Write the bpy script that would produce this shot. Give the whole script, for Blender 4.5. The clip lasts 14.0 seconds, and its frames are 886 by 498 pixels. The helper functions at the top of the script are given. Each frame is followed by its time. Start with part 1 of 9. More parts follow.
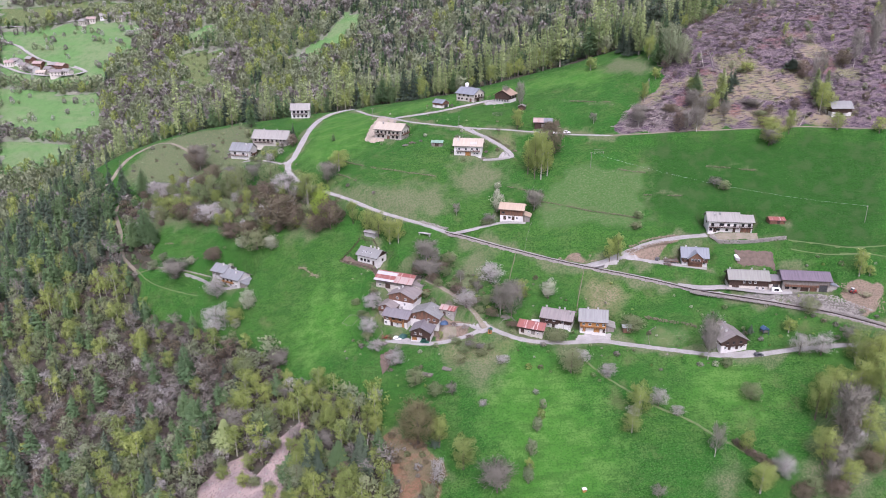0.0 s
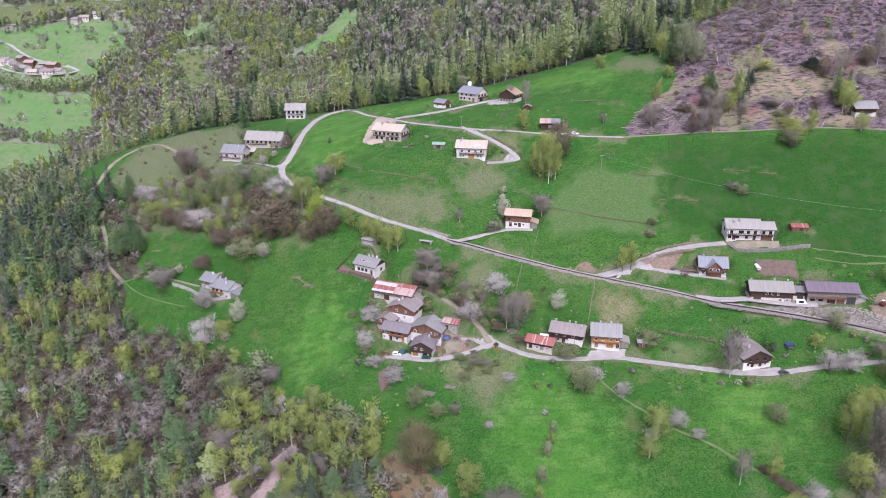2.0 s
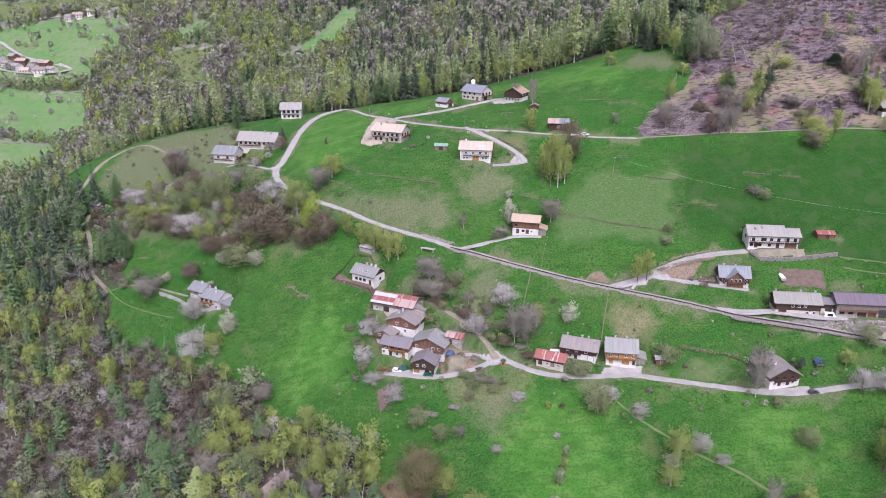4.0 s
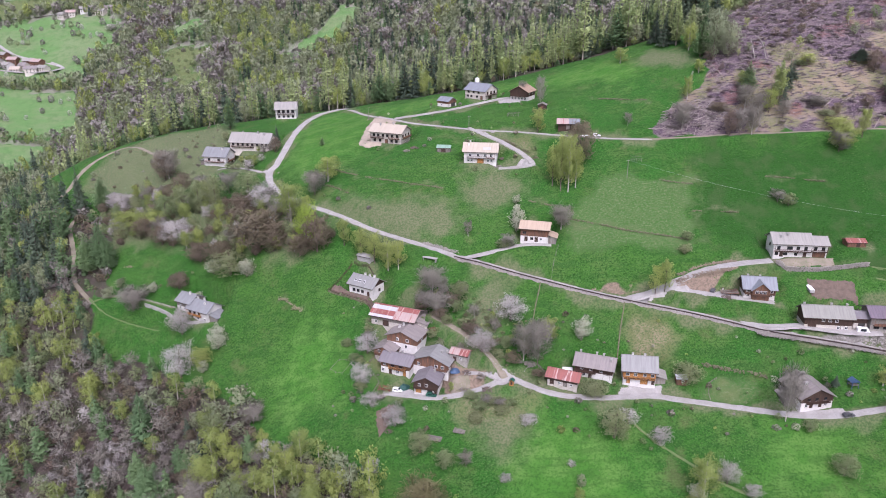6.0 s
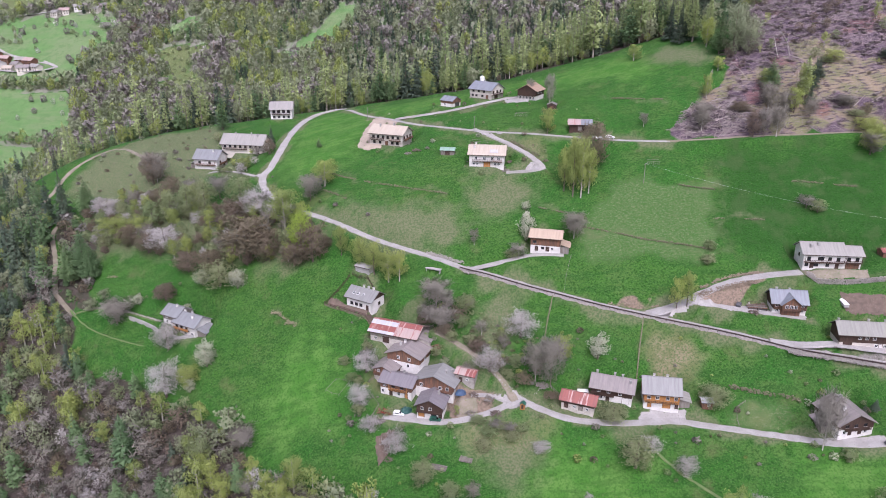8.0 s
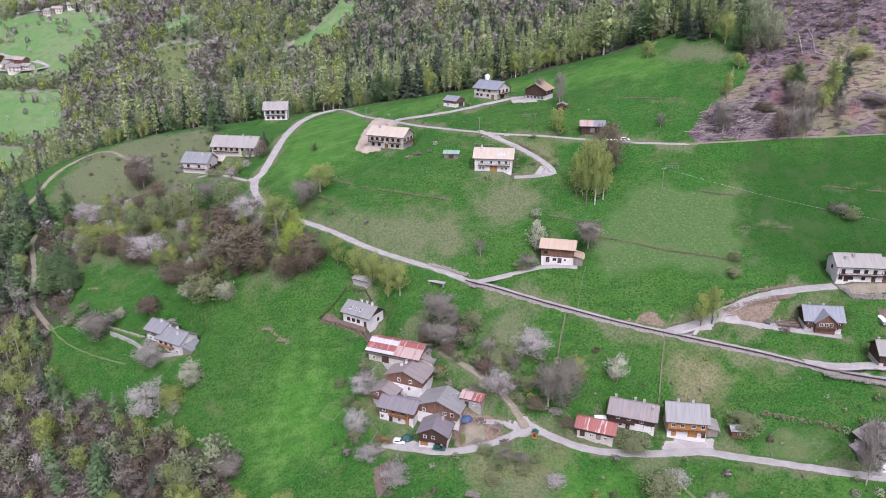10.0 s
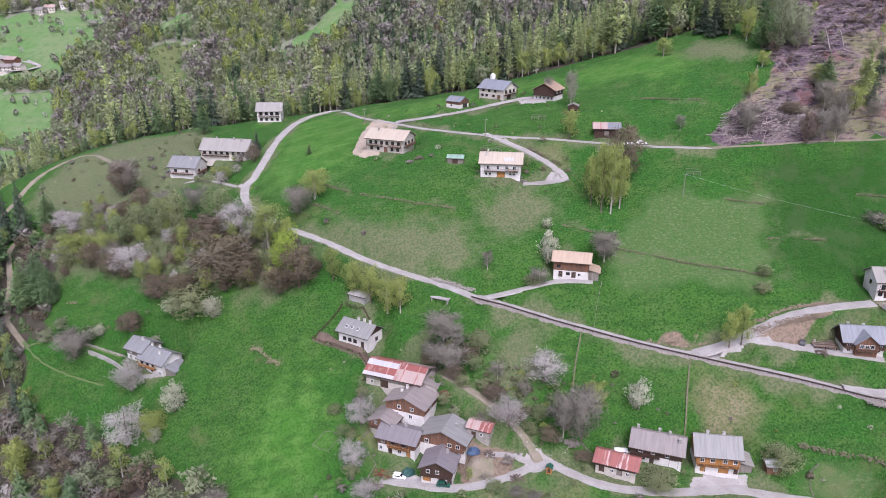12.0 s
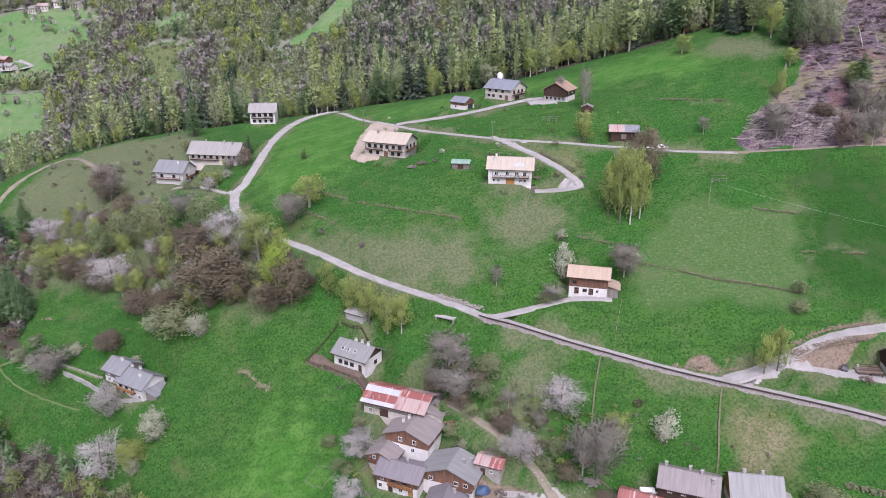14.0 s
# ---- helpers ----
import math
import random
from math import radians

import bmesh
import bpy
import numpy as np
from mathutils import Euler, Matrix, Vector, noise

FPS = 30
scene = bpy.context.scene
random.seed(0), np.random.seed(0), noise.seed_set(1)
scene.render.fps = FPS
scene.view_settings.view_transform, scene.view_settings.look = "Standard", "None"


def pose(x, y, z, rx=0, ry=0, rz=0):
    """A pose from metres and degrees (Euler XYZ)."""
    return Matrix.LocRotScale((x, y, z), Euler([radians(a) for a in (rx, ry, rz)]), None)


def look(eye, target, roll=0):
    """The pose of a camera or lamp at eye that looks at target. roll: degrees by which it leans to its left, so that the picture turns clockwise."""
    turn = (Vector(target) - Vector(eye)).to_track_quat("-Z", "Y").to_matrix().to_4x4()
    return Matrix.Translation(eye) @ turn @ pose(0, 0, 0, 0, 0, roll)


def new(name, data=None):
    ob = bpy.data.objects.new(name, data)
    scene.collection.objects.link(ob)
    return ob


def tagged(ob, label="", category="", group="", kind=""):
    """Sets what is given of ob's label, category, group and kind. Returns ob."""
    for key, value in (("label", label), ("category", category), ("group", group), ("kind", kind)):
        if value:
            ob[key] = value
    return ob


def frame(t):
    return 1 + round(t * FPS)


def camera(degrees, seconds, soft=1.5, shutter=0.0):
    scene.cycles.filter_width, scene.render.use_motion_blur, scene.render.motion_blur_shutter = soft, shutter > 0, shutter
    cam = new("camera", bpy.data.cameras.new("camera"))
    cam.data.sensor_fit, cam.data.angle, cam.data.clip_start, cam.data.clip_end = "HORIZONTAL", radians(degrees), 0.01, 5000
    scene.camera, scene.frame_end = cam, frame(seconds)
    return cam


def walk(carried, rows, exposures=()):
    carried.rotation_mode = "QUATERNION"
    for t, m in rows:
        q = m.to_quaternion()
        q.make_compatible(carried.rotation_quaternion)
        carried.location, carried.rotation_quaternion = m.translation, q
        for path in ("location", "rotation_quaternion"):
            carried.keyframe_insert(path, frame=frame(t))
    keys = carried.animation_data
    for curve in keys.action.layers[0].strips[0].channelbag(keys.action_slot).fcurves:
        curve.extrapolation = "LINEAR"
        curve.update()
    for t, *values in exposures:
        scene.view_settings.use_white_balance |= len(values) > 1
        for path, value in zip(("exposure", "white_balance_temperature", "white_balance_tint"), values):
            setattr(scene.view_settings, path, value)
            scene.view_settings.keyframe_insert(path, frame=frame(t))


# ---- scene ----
cam = camera(62.0, 14.0, soft=0.95)
METRES, EYE, TILT, LEAN, TURN = 110.0, 90.0, -20.5, 0.0, 0.0
ROWS = [
    (0.0, 0.0, 0.0, 0.0, 0.0, 0.0, -0.0),
    (0.5, -0.0027, 0.0343, 0.0102, -0.01, 0.01, -0.0),
    (1.0, -0.0065, 0.0683, 0.0198, -0.03, 0.02, -0.0),
    (1.5, -0.0096, 0.1025, 0.0293, -0.04, 0.01, 0.01),
    (2.0, -0.0129, 0.1368, 0.0392, -0.05, -0.0, 0.01),
    (2.5, -0.016, 0.1686, 0.048, -0.06, -0.0, 0.01),
    (3.0, -0.0192, 0.2029, 0.0583, -0.06, -0.02, 0.01),
    (5.5, -0.0373, 0.374, 0.1074, -0.07, -0.1, 0.04),
    (6.0, -0.0407, 0.4082, 0.1172, -0.08, -0.1, 0.06),
    (6.5, -0.044, 0.4425, 0.1273, -0.06, -0.11, 0.06),
    (7.0, -0.0476, 0.477, 0.1373, -0.05, -0.12, 0.06),
    (7.5, -0.0511, 0.5111, 0.1467, -0.05, -0.11, 0.05),
    (8.0, -0.055, 0.5454, 0.1567, -0.04, -0.12, 0.06),
    (10.5, -0.0703, 0.717, 0.2058, -0.01, -0.1, 0.07),
    (11.0, -0.0732, 0.7513, 0.2157, -0.0, -0.09, 0.07),
    (11.5, -0.0766, 0.7856, 0.2258, -0.02, -0.07, 0.07),
    (12.0, -0.0801, 0.8198, 0.2361, -0.01, -0.04, 0.07),
    (12.5, -0.0837, 0.8539, 0.2461, -0.03, -0.01, 0.06),
    (13.0, -0.0873, 0.8882, 0.2561, -0.03, 0.01, 0.06),
    (13.5, -0.0906, 0.9223, 0.266, -0.03, 0.01, 0.06),
    (14.0, -0.0943, 0.9565, 0.2758, 0.02, 0.03, 0.04),
]
walk(cam, [(t, pose(0, 0, EYE, TILT, LEAN, TURN) @ pose(METRES * x, METRES * 1.483 * y, METRES * z, 90 + pitch, roll, yaw)) for t, x, y, z, yaw, pitch, roll in ROWS],
     [(0.0, 0.82, 5850, 28), (14.0, 0.72, 5890, 27)])


# ---- light: a bright overcast spring day ----
world = bpy.data.worlds.new("world")
scene.world = world
world.use_nodes = True
wn = world.node_tree
sky = wn.nodes.new("ShaderNodeTexSky")
sky.sky_type, sky.sun_disc = "NISHITA", False
sky.sun_elevation, sky.sun_rotation = radians(53), radians(172)
sky.air_density, sky.dust_density, sky.ozone_density = 1.0, 4.0, 1.0
pale = wn.nodes.new("ShaderNodeHueSaturation")
pale.inputs["Saturation"].default_value = 0.35
wn.links.new(sky.outputs[0], pale.inputs["Color"])
wn.links.new(pale.outputs[0], wn.nodes["Background"].inputs["Color"])
wn.nodes["Background"].inputs["Strength"].default_value = 0.15
sun_data = bpy.data.lights.new("sun", "SUN")
sun_data.energy, sun_data.angle, sun_data.color = 1.5, radians(32), (1.0, 0.97, 0.92)
sun = new("sun", sun_data)
sun.matrix_world = look((0, 0, 400), (0 + 400 * math.sin(radians(-8)) * 0.75, 400 * math.cos(radians(-8)) * 0.75, 0))


# ---- materials ----
def nodes_of(name, rough=0.85, metal=0.0, spec=0.3):
    m = bpy.data.materials.new(name)
    m.use_nodes = True
    b = m.node_tree.nodes["Principled BSDF"]
    b.inputs["Roughness"].default_value, b.inputs["Metallic"].default_value = rough, metal
    b.inputs["Specular IOR Level"].default_value = spec
    return m, m.node_tree, b


def rgba(c):
    return (*c, 1.0)


def noise_at(t, coord, scale, detail=3.0, rough=0.6, stretch=None):
    n = t.nodes.new("ShaderNodeTexNoise")
    n.inputs["Scale"].default_value, n.inputs["Detail"].default_value, n.inputs["Roughness"].default_value = scale, detail, rough
    if stretch:
        m = t.nodes.new("ShaderNodeMapping")
        m.inputs["Scale"].default_value = stretch
        t.links.new(coord, m.inputs["Vector"])
        coord = m.outputs["Vector"]
    t.links.new(coord, n.inputs["Vector"])
    return n.outputs["Fac"]


def ramp(t, value, lo, hi):
    r = t.nodes.new("ShaderNodeMapRange")
    r.interpolation_type = "SMOOTHSTEP"
    r.inputs["From Min"].default_value, r.inputs["From Max"].default_value = lo, hi
    t.links.new(value, r.inputs["Value"])
    return r.outputs["Result"]


def mixed(t, fac, a, b):
    m = t.nodes.new("ShaderNodeMix")
    m.data_type = "RGBA"
    for socket, v in ((m.inputs["Factor"], fac), (m.inputs["A"], a), (m.inputs["B"], b)):
        if isinstance(v, bpy.types.NodeSocket):
            t.links.new(v, socket)
        elif isinstance(v, tuple):
            socket.default_value = rgba(v)
        else:
            socket.default_value = v
    return m.outputs["Result"]


def times(t, a, b, kind="MULTIPLY"):
    m = t.nodes.new("ShaderNodeMath")
    m.operation = kind
    for socket, v in zip(m.inputs, (a, b)):
        if isinstance(v, bpy.types.NodeSocket):
            t.links.new(v, socket)
        else:
            socket.default_value = v
    return m.outputs[0]


def bumped(t, b, value, distance, strength=0.6):
    n = t.nodes.new("ShaderNodeBump")
    n.inputs["Strength"].default_value, n.inputs["Distance"].default_value = strength, distance
    t.links.new(value, n.inputs["Height"])
    t.links.new(n.outputs["Normal"], b.inputs["Normal"])


def object_coord(t):
    return t.nodes.new("ShaderNodeTexCoord").outputs["Object"]


def surface(name, base, second, third=None, coarse=0.4, fine=6.0, rough=0.85, metal=0.0, bump=0.02, stretch=None, spec=0.3):
    """A weathered surface: two tones at a coarse scale and a third in fine stains."""
    m, t, b = nodes_of(name, rough, metal, spec)
    o = object_coord(t)
    c = mixed(t, ramp(t, noise_at(t, o, coarse, 4), 0.35, 0.68), base, second)
    f = noise_at(t, o, fine, 4, 0.65, stretch)
    if third:
        c = mixed(t, ramp(t, f, 0.52, 0.75), c, third)
    t.links.new(c, b.inputs["Base Color"])
    bumped(t, b, f, bump)
    return m


def ribbed(name, base, second, rib=0.4, rough=0.5, metal=0.0, axis=0, rust=None):
    """Sheet roof with standing seams along the slope, streaked and stained."""
    m, t, b = nodes_of(name, rough, metal, 0.4)
    o = object_coord(t)
    wave = t.nodes.new("ShaderNodeTexWave")
    wave.bands_direction = "XYZ"[axis]
    wave.inputs["Scale"].default_value, wave.inputs["Distortion"].default_value = 0.314 / rib, 0.2
    t.links.new(o, wave.inputs["Vector"])
    stretch = (3, 0.25, 0.25) if axis == 0 else (0.25, 3, 0.25)
    c = mixed(t, ramp(t, noise_at(t, o, 0.5, 5, 0.65, stretch), 0.35, 0.7), base, second)
    c = mixed(t, times(t, ramp(t, wave.outputs["Fac"], 0.8, 1.0), 0.2), c, tuple(v * 0.55 for v in base))
    if rust:
        c = mixed(t, ramp(t, noise_at(t, o, 0.35, 5, 0.7, stretch), 0.54, 0.64), c, rust)
    t.links.new(c, b.inputs["Base Color"])
    bumped(t, b, wave.outputs["Fac"], 0.03)
    return m


def planked(name, base, second, step=0.25, axis=0, rough=0.8):
    """Wooden boards with dark joints."""
    m, t, b = nodes_of(name, rough)
    o = object_coord(t)
    wave = t.nodes.new("ShaderNodeTexWave")
    wave.bands_direction = "XYZ"[axis]
    wave.inputs["Scale"].default_value, wave.inputs["Distortion"].default_value = 0.314 / step, 0.3
    t.links.new(o, wave.inputs["Vector"])
    c = mixed(t, ramp(t, noise_at(t, o, 0.8, 5, 0.7, (2, 2, 0.3)), 0.3, 0.7), base, second)
    c = mixed(t, times(t, ramp(t, wave.outputs["Fac"], 0.85, 1.0), 0.6), c, tuple(v * 0.4 for v in base))
    t.links.new(c, b.inputs["Base Color"])
    bumped(t, b, wave.outputs["Fac"], 0.02)
    return m


GRAVEL = surface("pale_gravel", (0.325, 0.31, 0.295), (0.26, 0.245, 0.23), (0.18, 0.168, 0.148), 0.25, 2.5)
TRACK = surface("earth_track", (0.225, 0.19, 0.15), (0.165, 0.15, 0.105), (0.12, 0.14, 0.05), 0.3, 1.5)
PATH = surface("trodden_grass", (0.115, 0.150, 0.058), (0.080, 0.138, 0.040), (0.145, 0.150, 0.080), 0.4, 1.5)
SOIL = surface("brown_garden_soil", (0.125, 0.090, 0.070), (0.085, 0.064, 0.050), (0.16, 0.13, 0.10), 0.5, 2)
SAND = surface("sandy_track", (0.34, 0.285, 0.225), (0.26, 0.215, 0.17), (0.2, 0.17, 0.13), 0.2, 1.2)
CONCRETE = surface("weathered_concrete", (0.33, 0.32, 0.305), (0.26, 0.25, 0.235), (0.18, 0.17, 0.155), 0.4, 3)
STONE = surface("grey_stone", (0.30, 0.28, 0.25), (0.22, 0.20, 0.18), (0.40, 0.38, 0.34), 0.9, 5, bump=0.06)
PLASTER = surface("white_plaster", (0.60, 0.58, 0.555), (0.50, 0.48, 0.455), (0.38, 0.36, 0.335), 0.3, 2, bump=0.01)
CREAM = surface("cream_plaster", (0.56, 0.52, 0.46), (0.48, 0.44, 0.38), (0.40, 0.36, 0.31), 0.3, 2, bump=0.01)
ROUGHCAST = surface("stained_roughcast", (0.48, 0.44, 0.39), (0.36, 0.33, 0.29), (0.25, 0.23, 0.20), 0.4, 2, bump=0.03)
WOOD_DARK = planked("dark_brown_boards", (0.07, 0.04, 0.028), (0.04, 0.026, 0.02))
WOOD_RED = planked("red_brown_boards", (0.205, 0.100, 0.058), (0.085, 0.054, 0.042))
WOOD_GOLD = planked("honey_boards", (0.42, 0.20, 0.06), (0.30, 0.14, 0.05))
WOOD_GREY = planked("silver_grey_boards", (0.22, 0.20, 0.18), (0.14, 0.12, 0.10))
ROOF_GREY = ribbed("grey_sheet_roof", (0.222, 0.220, 0.212), (0.172, 0.170, 0.165))
ROOF_DARK = ribbed("dark_grey_sheet_roof", (0.20, 0.205, 0.210), (0.155, 0.158, 0.160))
ROOF_BROWN = ribbed("mauve_brown_sheet_roof", (0.235, 0.205, 0.195), (0.175, 0.155, 0.148))
ROOF_MAUVE = ribbed("dark_mauve_sheet_roof", (0.182, 0.166, 0.175), (0.140, 0.128, 0.136))
ROOF_DULL = ribbed("olive_grey_sheet_roof", (0.225, 0.22, 0.195), (0.18, 0.175, 0.155))
ROOF_TERRACOTTA = ribbed("brown_orange_tile_roof", (0.34, 0.235, 0.17), (0.26, 0.18, 0.13), 0.3)
ROOF_PURPLE = ribbed("purple_sheet_roof", (0.145, 0.115, 0.140), (0.10, 0.08, 0.098))
ROOF_BLUE = ribbed("blue_grey_slate_roof", (0.200, 0.212, 0.235), (0.150, 0.160, 0.180))
ROOF_TAN = ribbed("tan_tile_roof", (0.42, 0.36, 0.29), (0.35, 0.30, 0.24), 0.3)
ROOF_PALE = ribbed("pale_grey_tile_roof", (0.275, 0.26, 0.238), (0.215, 0.205, 0.188), 0.3)
ROOF_ORANGE = ribbed("pale_orange_tile_roof", (0.41, 0.315, 0.235), (0.34, 0.26, 0.195), 0.3)
ROOF_RED = ribbed("rusty_red_sheet_roof", (0.24, 0.075, 0.062), (0.19, 0.068, 0.06), 0.3, rust=(0.38, 0.25, 0.23))
ROOF_RUST = ribbed("faded_pink_sheet_roof", (0.36, 0.275, 0.25), (0.31, 0.23, 0.21), 0.3, rust=(0.27, 0.10, 0.085))
ROOF_STREAK = ribbed("streaked_red_sheet_roof", (0.27, 0.095, 0.08), (0.20, 0.078, 0.068), 0.3, rust=(0.44, 0.35, 0.33))
ROOF_ZINC = ribbed("bright_zinc_sheet", (0.42, 0.42, 0.44), (0.34, 0.34, 0.36), 0.3)
GLASS, _t, _b = nodes_of("window_glass", 0.08, 0.0, 0.6)
_b.inputs["Base Color"].default_value = (0.02, 0.023, 0.028, 1)
RED_PAINT = surface("red_paint", (0.35, 0.04, 0.03), (0.27, 0.035, 0.03), rough=0.45)
WHITE_PAINT = surface("white_paint", (0.75, 0.75, 0.74), (0.65, 0.65, 0.64), rough=0.4)
DARK_METAL = surface("dark_metal", (0.05, 0.05, 0.05), (0.03, 0.03, 0.03), rough=0.5)
IRON = surface("rusty_rail_steel", (0.055, 0.038, 0.034), (0.04, 0.03, 0.028), rough=0.6)


def ground_material():
    m, t, b = nodes_of("meadow_and_woodland_floor", 0.95, 0, 0.15)
    o = object_coord(t)

    def layer(key):
        a = t.nodes.new("ShaderNodeAttribute")
        a.attribute_name = key
        return a.outputs["Fac"]
    big, mid, fine, tiny = (noise_at(t, o, s, d) for s, d in ((0.018, 3), (0.12, 4), (1.2, 5), (3.5, 3)))
    blades = noise_at(t, o, 2.6, 4, 0.75)
    bands = noise_at(t, o, 0.3, 4, 0.6, (0.3, 1.4, 1.0))
    grass = mixed(t, ramp(t, big, 0.4, 0.62), (0.025, 0.112, 0.013), (0.045, 0.127, 0.018))
    grass = mixed(t, times(t, ramp(t, mid, 0.44, 0.66), 0.75), grass, (0.076, 0.136, 0.033))
    grass = mixed(t, times(t, ramp(t, bands, 0.48, 0.60), 0.75), grass, (0.025, 0.088, 0.014))
    grass = mixed(t, times(t, ramp(t, fine, 0.46, 0.60), 0.8), grass, (0.013, 0.056, 0.007))
    grass = mixed(t, times(t, ramp(t, noise_at(t, o, 1.7, 5, 0.75), 0.50, 0.60), 0.75), grass, (0.074, 0.165, 0.040))
    grass = mixed(t, times(t, ramp(t, blades, 0.54, 0.66), 0.7), grass, (0.012, 0.048, 0.007))
    grass = mixed(t, times(t, ramp(t, noise_at(t, o, 0.055, 5, 0.7), 0.56, 0.70), 0.5), grass, (0.119, 0.125, 0.054))
    fresh = mixed(t, ramp(t, mid, 0.40, 0.62), (0.054, 0.165, 0.022), (0.090, 0.196, 0.038))
    fresh = mixed(t, times(t, ramp(t, fine, 0.46, 0.62), 0.7), fresh, (0.029, 0.106, 0.013))
    fresh = mixed(t, times(t, ramp(t, bands, 0.50, 0.62), 0.5), fresh, (0.032, 0.102, 0.016))
    fresh = mixed(t, times(t, ramp(t, blades, 0.56, 0.68), 0.5), fresh, (0.096, 0.179, 0.047))
    bracken = mixed(t, ramp(t, mid, 0.42, 0.60), (0.201, 0.109, 0.066), (0.159, 0.126, 0.075))
    bracken = mixed(t, times(t, ramp(t, fine, 0.46, 0.62), 0.7), bracken, (0.074, 0.089, 0.034))
    bracken = mixed(t, times(t, ramp(t, blades, 0.54, 0.66), 0.7), bracken, (0.297, 0.204, 0.171))
    hay = mixed(t, ramp(t, mid, 0.40, 0.60), (0.205, 0.180, 0.105), (0.125, 0.140, 0.058))
    hay = mixed(t, times(t, ramp(t, fine, 0.46, 0.60), 0.8), hay, (0.066, 0.112, 0.034))
    hay = mixed(t, times(t, ramp(t, blades, 0.54, 0.66), 0.7), hay, (0.27, 0.235, 0.165))
    sand = mixed(t, ramp(t, mid, 0.40, 0.64), (0.360, 0.276, 0.251), (0.265, 0.209, 0.205))
    sand = mixed(t, times(t, ramp(t, fine, 0.50, 0.64), 0.7), sand, (0.180, 0.131, 0.114))
    pale_grass = mixed(t, ramp(t, fine, 0.4, 0.6), (0.050, 0.123, 0.027), (0.085, 0.135, 0.046))
    pale_grass = mixed(t, times(t, ramp(t, noise_at(t, o, 1.6, 4, 0.7, (0.5, 1.0, 1.0)), 0.54, 0.64), 0.5), pale_grass, (0.174, 0.202, 0.120))
    dry = mixed(t, ramp(t, fine, 0.4, 0.6), (0.146, 0.152, 0.084), (0.082, 0.122, 0.048))
    litter = mixed(t, ramp(t, mid, 0.4, 0.65), (0.070, 0.056, 0.048), (0.051, 0.056, 0.032))
    litter = mixed(t, ramp(t, fine, 0.5, 0.7), litter, (0.093, 0.076, 0.066))
    # undergrowth of the far wood, lightened in colour to stand in for haze
    scrub = mixed(t, ramp(t, mid, 0.4, 0.65), (0.160, 0.195, 0.118), (0.190, 0.180, 0.150))
    along = noise_at(t, o, 0.22, 4, 0.6, (0.45, 1.5, 1.0))
    slash = mixed(t, ramp(t, along, 0.42, 0.60), (0.083, 0.058, 0.077), (0.163, 0.124, 0.128))
    slash = mixed(t, ramp(t, times(t, layer("straw"), times(t, times(t, mid, 0.5, "SUBTRACT"), 1.6), "ADD"), 0.35, 0.6), slash, mixed(t, ramp(t, mid, 0.42, 0.6), (0.246, 0.199, 0.128), (0.153, 0.155, 0.072)))
    slash = mixed(t, times(t, ramp(t, noise_at(t, o, 0.045, 3, 0.5), 0.60, 0.68), 0.7), slash, (0.172, 0.078, 0.070))
    slash = mixed(t, times(t, ramp(t, noise_at(t, o, 0.6, 4, 0.65, (0.4, 1.6, 1.0)), 0.50, 0.60), 0.85), slash, (0.035, 0.025, 0.035))
    slash = mixed(t, times(t, ramp(t, tiny, 0.52, 0.64), 0.75), slash, (0.266, 0.213, 0.226))
    rubble = mixed(t, ramp(t, mid, 0.40, 0.62), (0.235, 0.220, 0.200), (0.150, 0.138, 0.118))
    rubble = mixed(t, times(t, ramp(t, blades, 0.50, 0.62), 0.8), rubble, (0.075, 0.080, 0.055))
    earth = mixed(t, ramp(t, fine, 0.4, 0.65), (0.250, 0.185, 0.140), (0.150, 0.122, 0.088))
    # far meadows: lighter, bluer grass with distance haze put into its colour
    hazed_upland = mixed(t, ramp(t, noise_at(t, o, 0.03, 4, 0.6, (0.5, 1.4, 1.0)), 0.42, 0.60), (0.104, 0.199, 0.066), (0.143, 0.199, 0.091))
    hazed_upland = mixed(t, times(t, ramp(t, mid, 0.45, 0.65), 0.6), hazed_upland, (0.080, 0.160, 0.051))
    wobble = times(t, times(t, mid, 0.5, "SUBTRACT"), 0.9)
    c = grass
    lush = mixed(t, ramp(t, fine, 0.4, 0.65), (0.024, 0.091, 0.012), (0.014, 0.061, 0.007))
    lush = mixed(t, times(t, ramp(t, bands, 0.48, 0.60), 0.6), lush, (0.016, 0.064, 0.008))
    lush = mixed(t, times(t, ramp(t, blades, 0.54, 0.66), 0.7), lush, (0.008, 0.037, 0.006))
    lush = mixed(t, times(t, ramp(t, mid, 0.46, 0.66), 0.8), lush, (0.042, 0.082, 0.023))
    lush = mixed(t, times(t, ramp(t, noise_at(t, o, 1.7, 5, 0.75), 0.50, 0.62), 0.65), lush, (0.044, 0.099, 0.028))
    for key, colour in (("lush", lush), ("bright", fresh), ("pale", pale_grass), ("hazed_upland", hazed_upland), ("dry", dry), ("hay", hay), ("bracken", bracken), ("scrub", scrub), ("woods", litter), ("clearcut", slash), ("earth", earth), ("sand", sand), ("rubble", rubble)):
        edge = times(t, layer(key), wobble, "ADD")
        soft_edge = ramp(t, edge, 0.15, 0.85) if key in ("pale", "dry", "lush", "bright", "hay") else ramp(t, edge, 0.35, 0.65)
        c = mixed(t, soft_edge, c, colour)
    t.links.new(c, b.inputs["Base Color"])
    bumped(t, b, times(t, fine, tiny, "ADD"), 0.5, 0.9)
    return m


# ---- building helpers ----
def mesh_from(name, verts, faces):
    me = bpy.data.meshes.new(name)
    me.from_pydata(verts, [], faces)
    me.update()
    return me


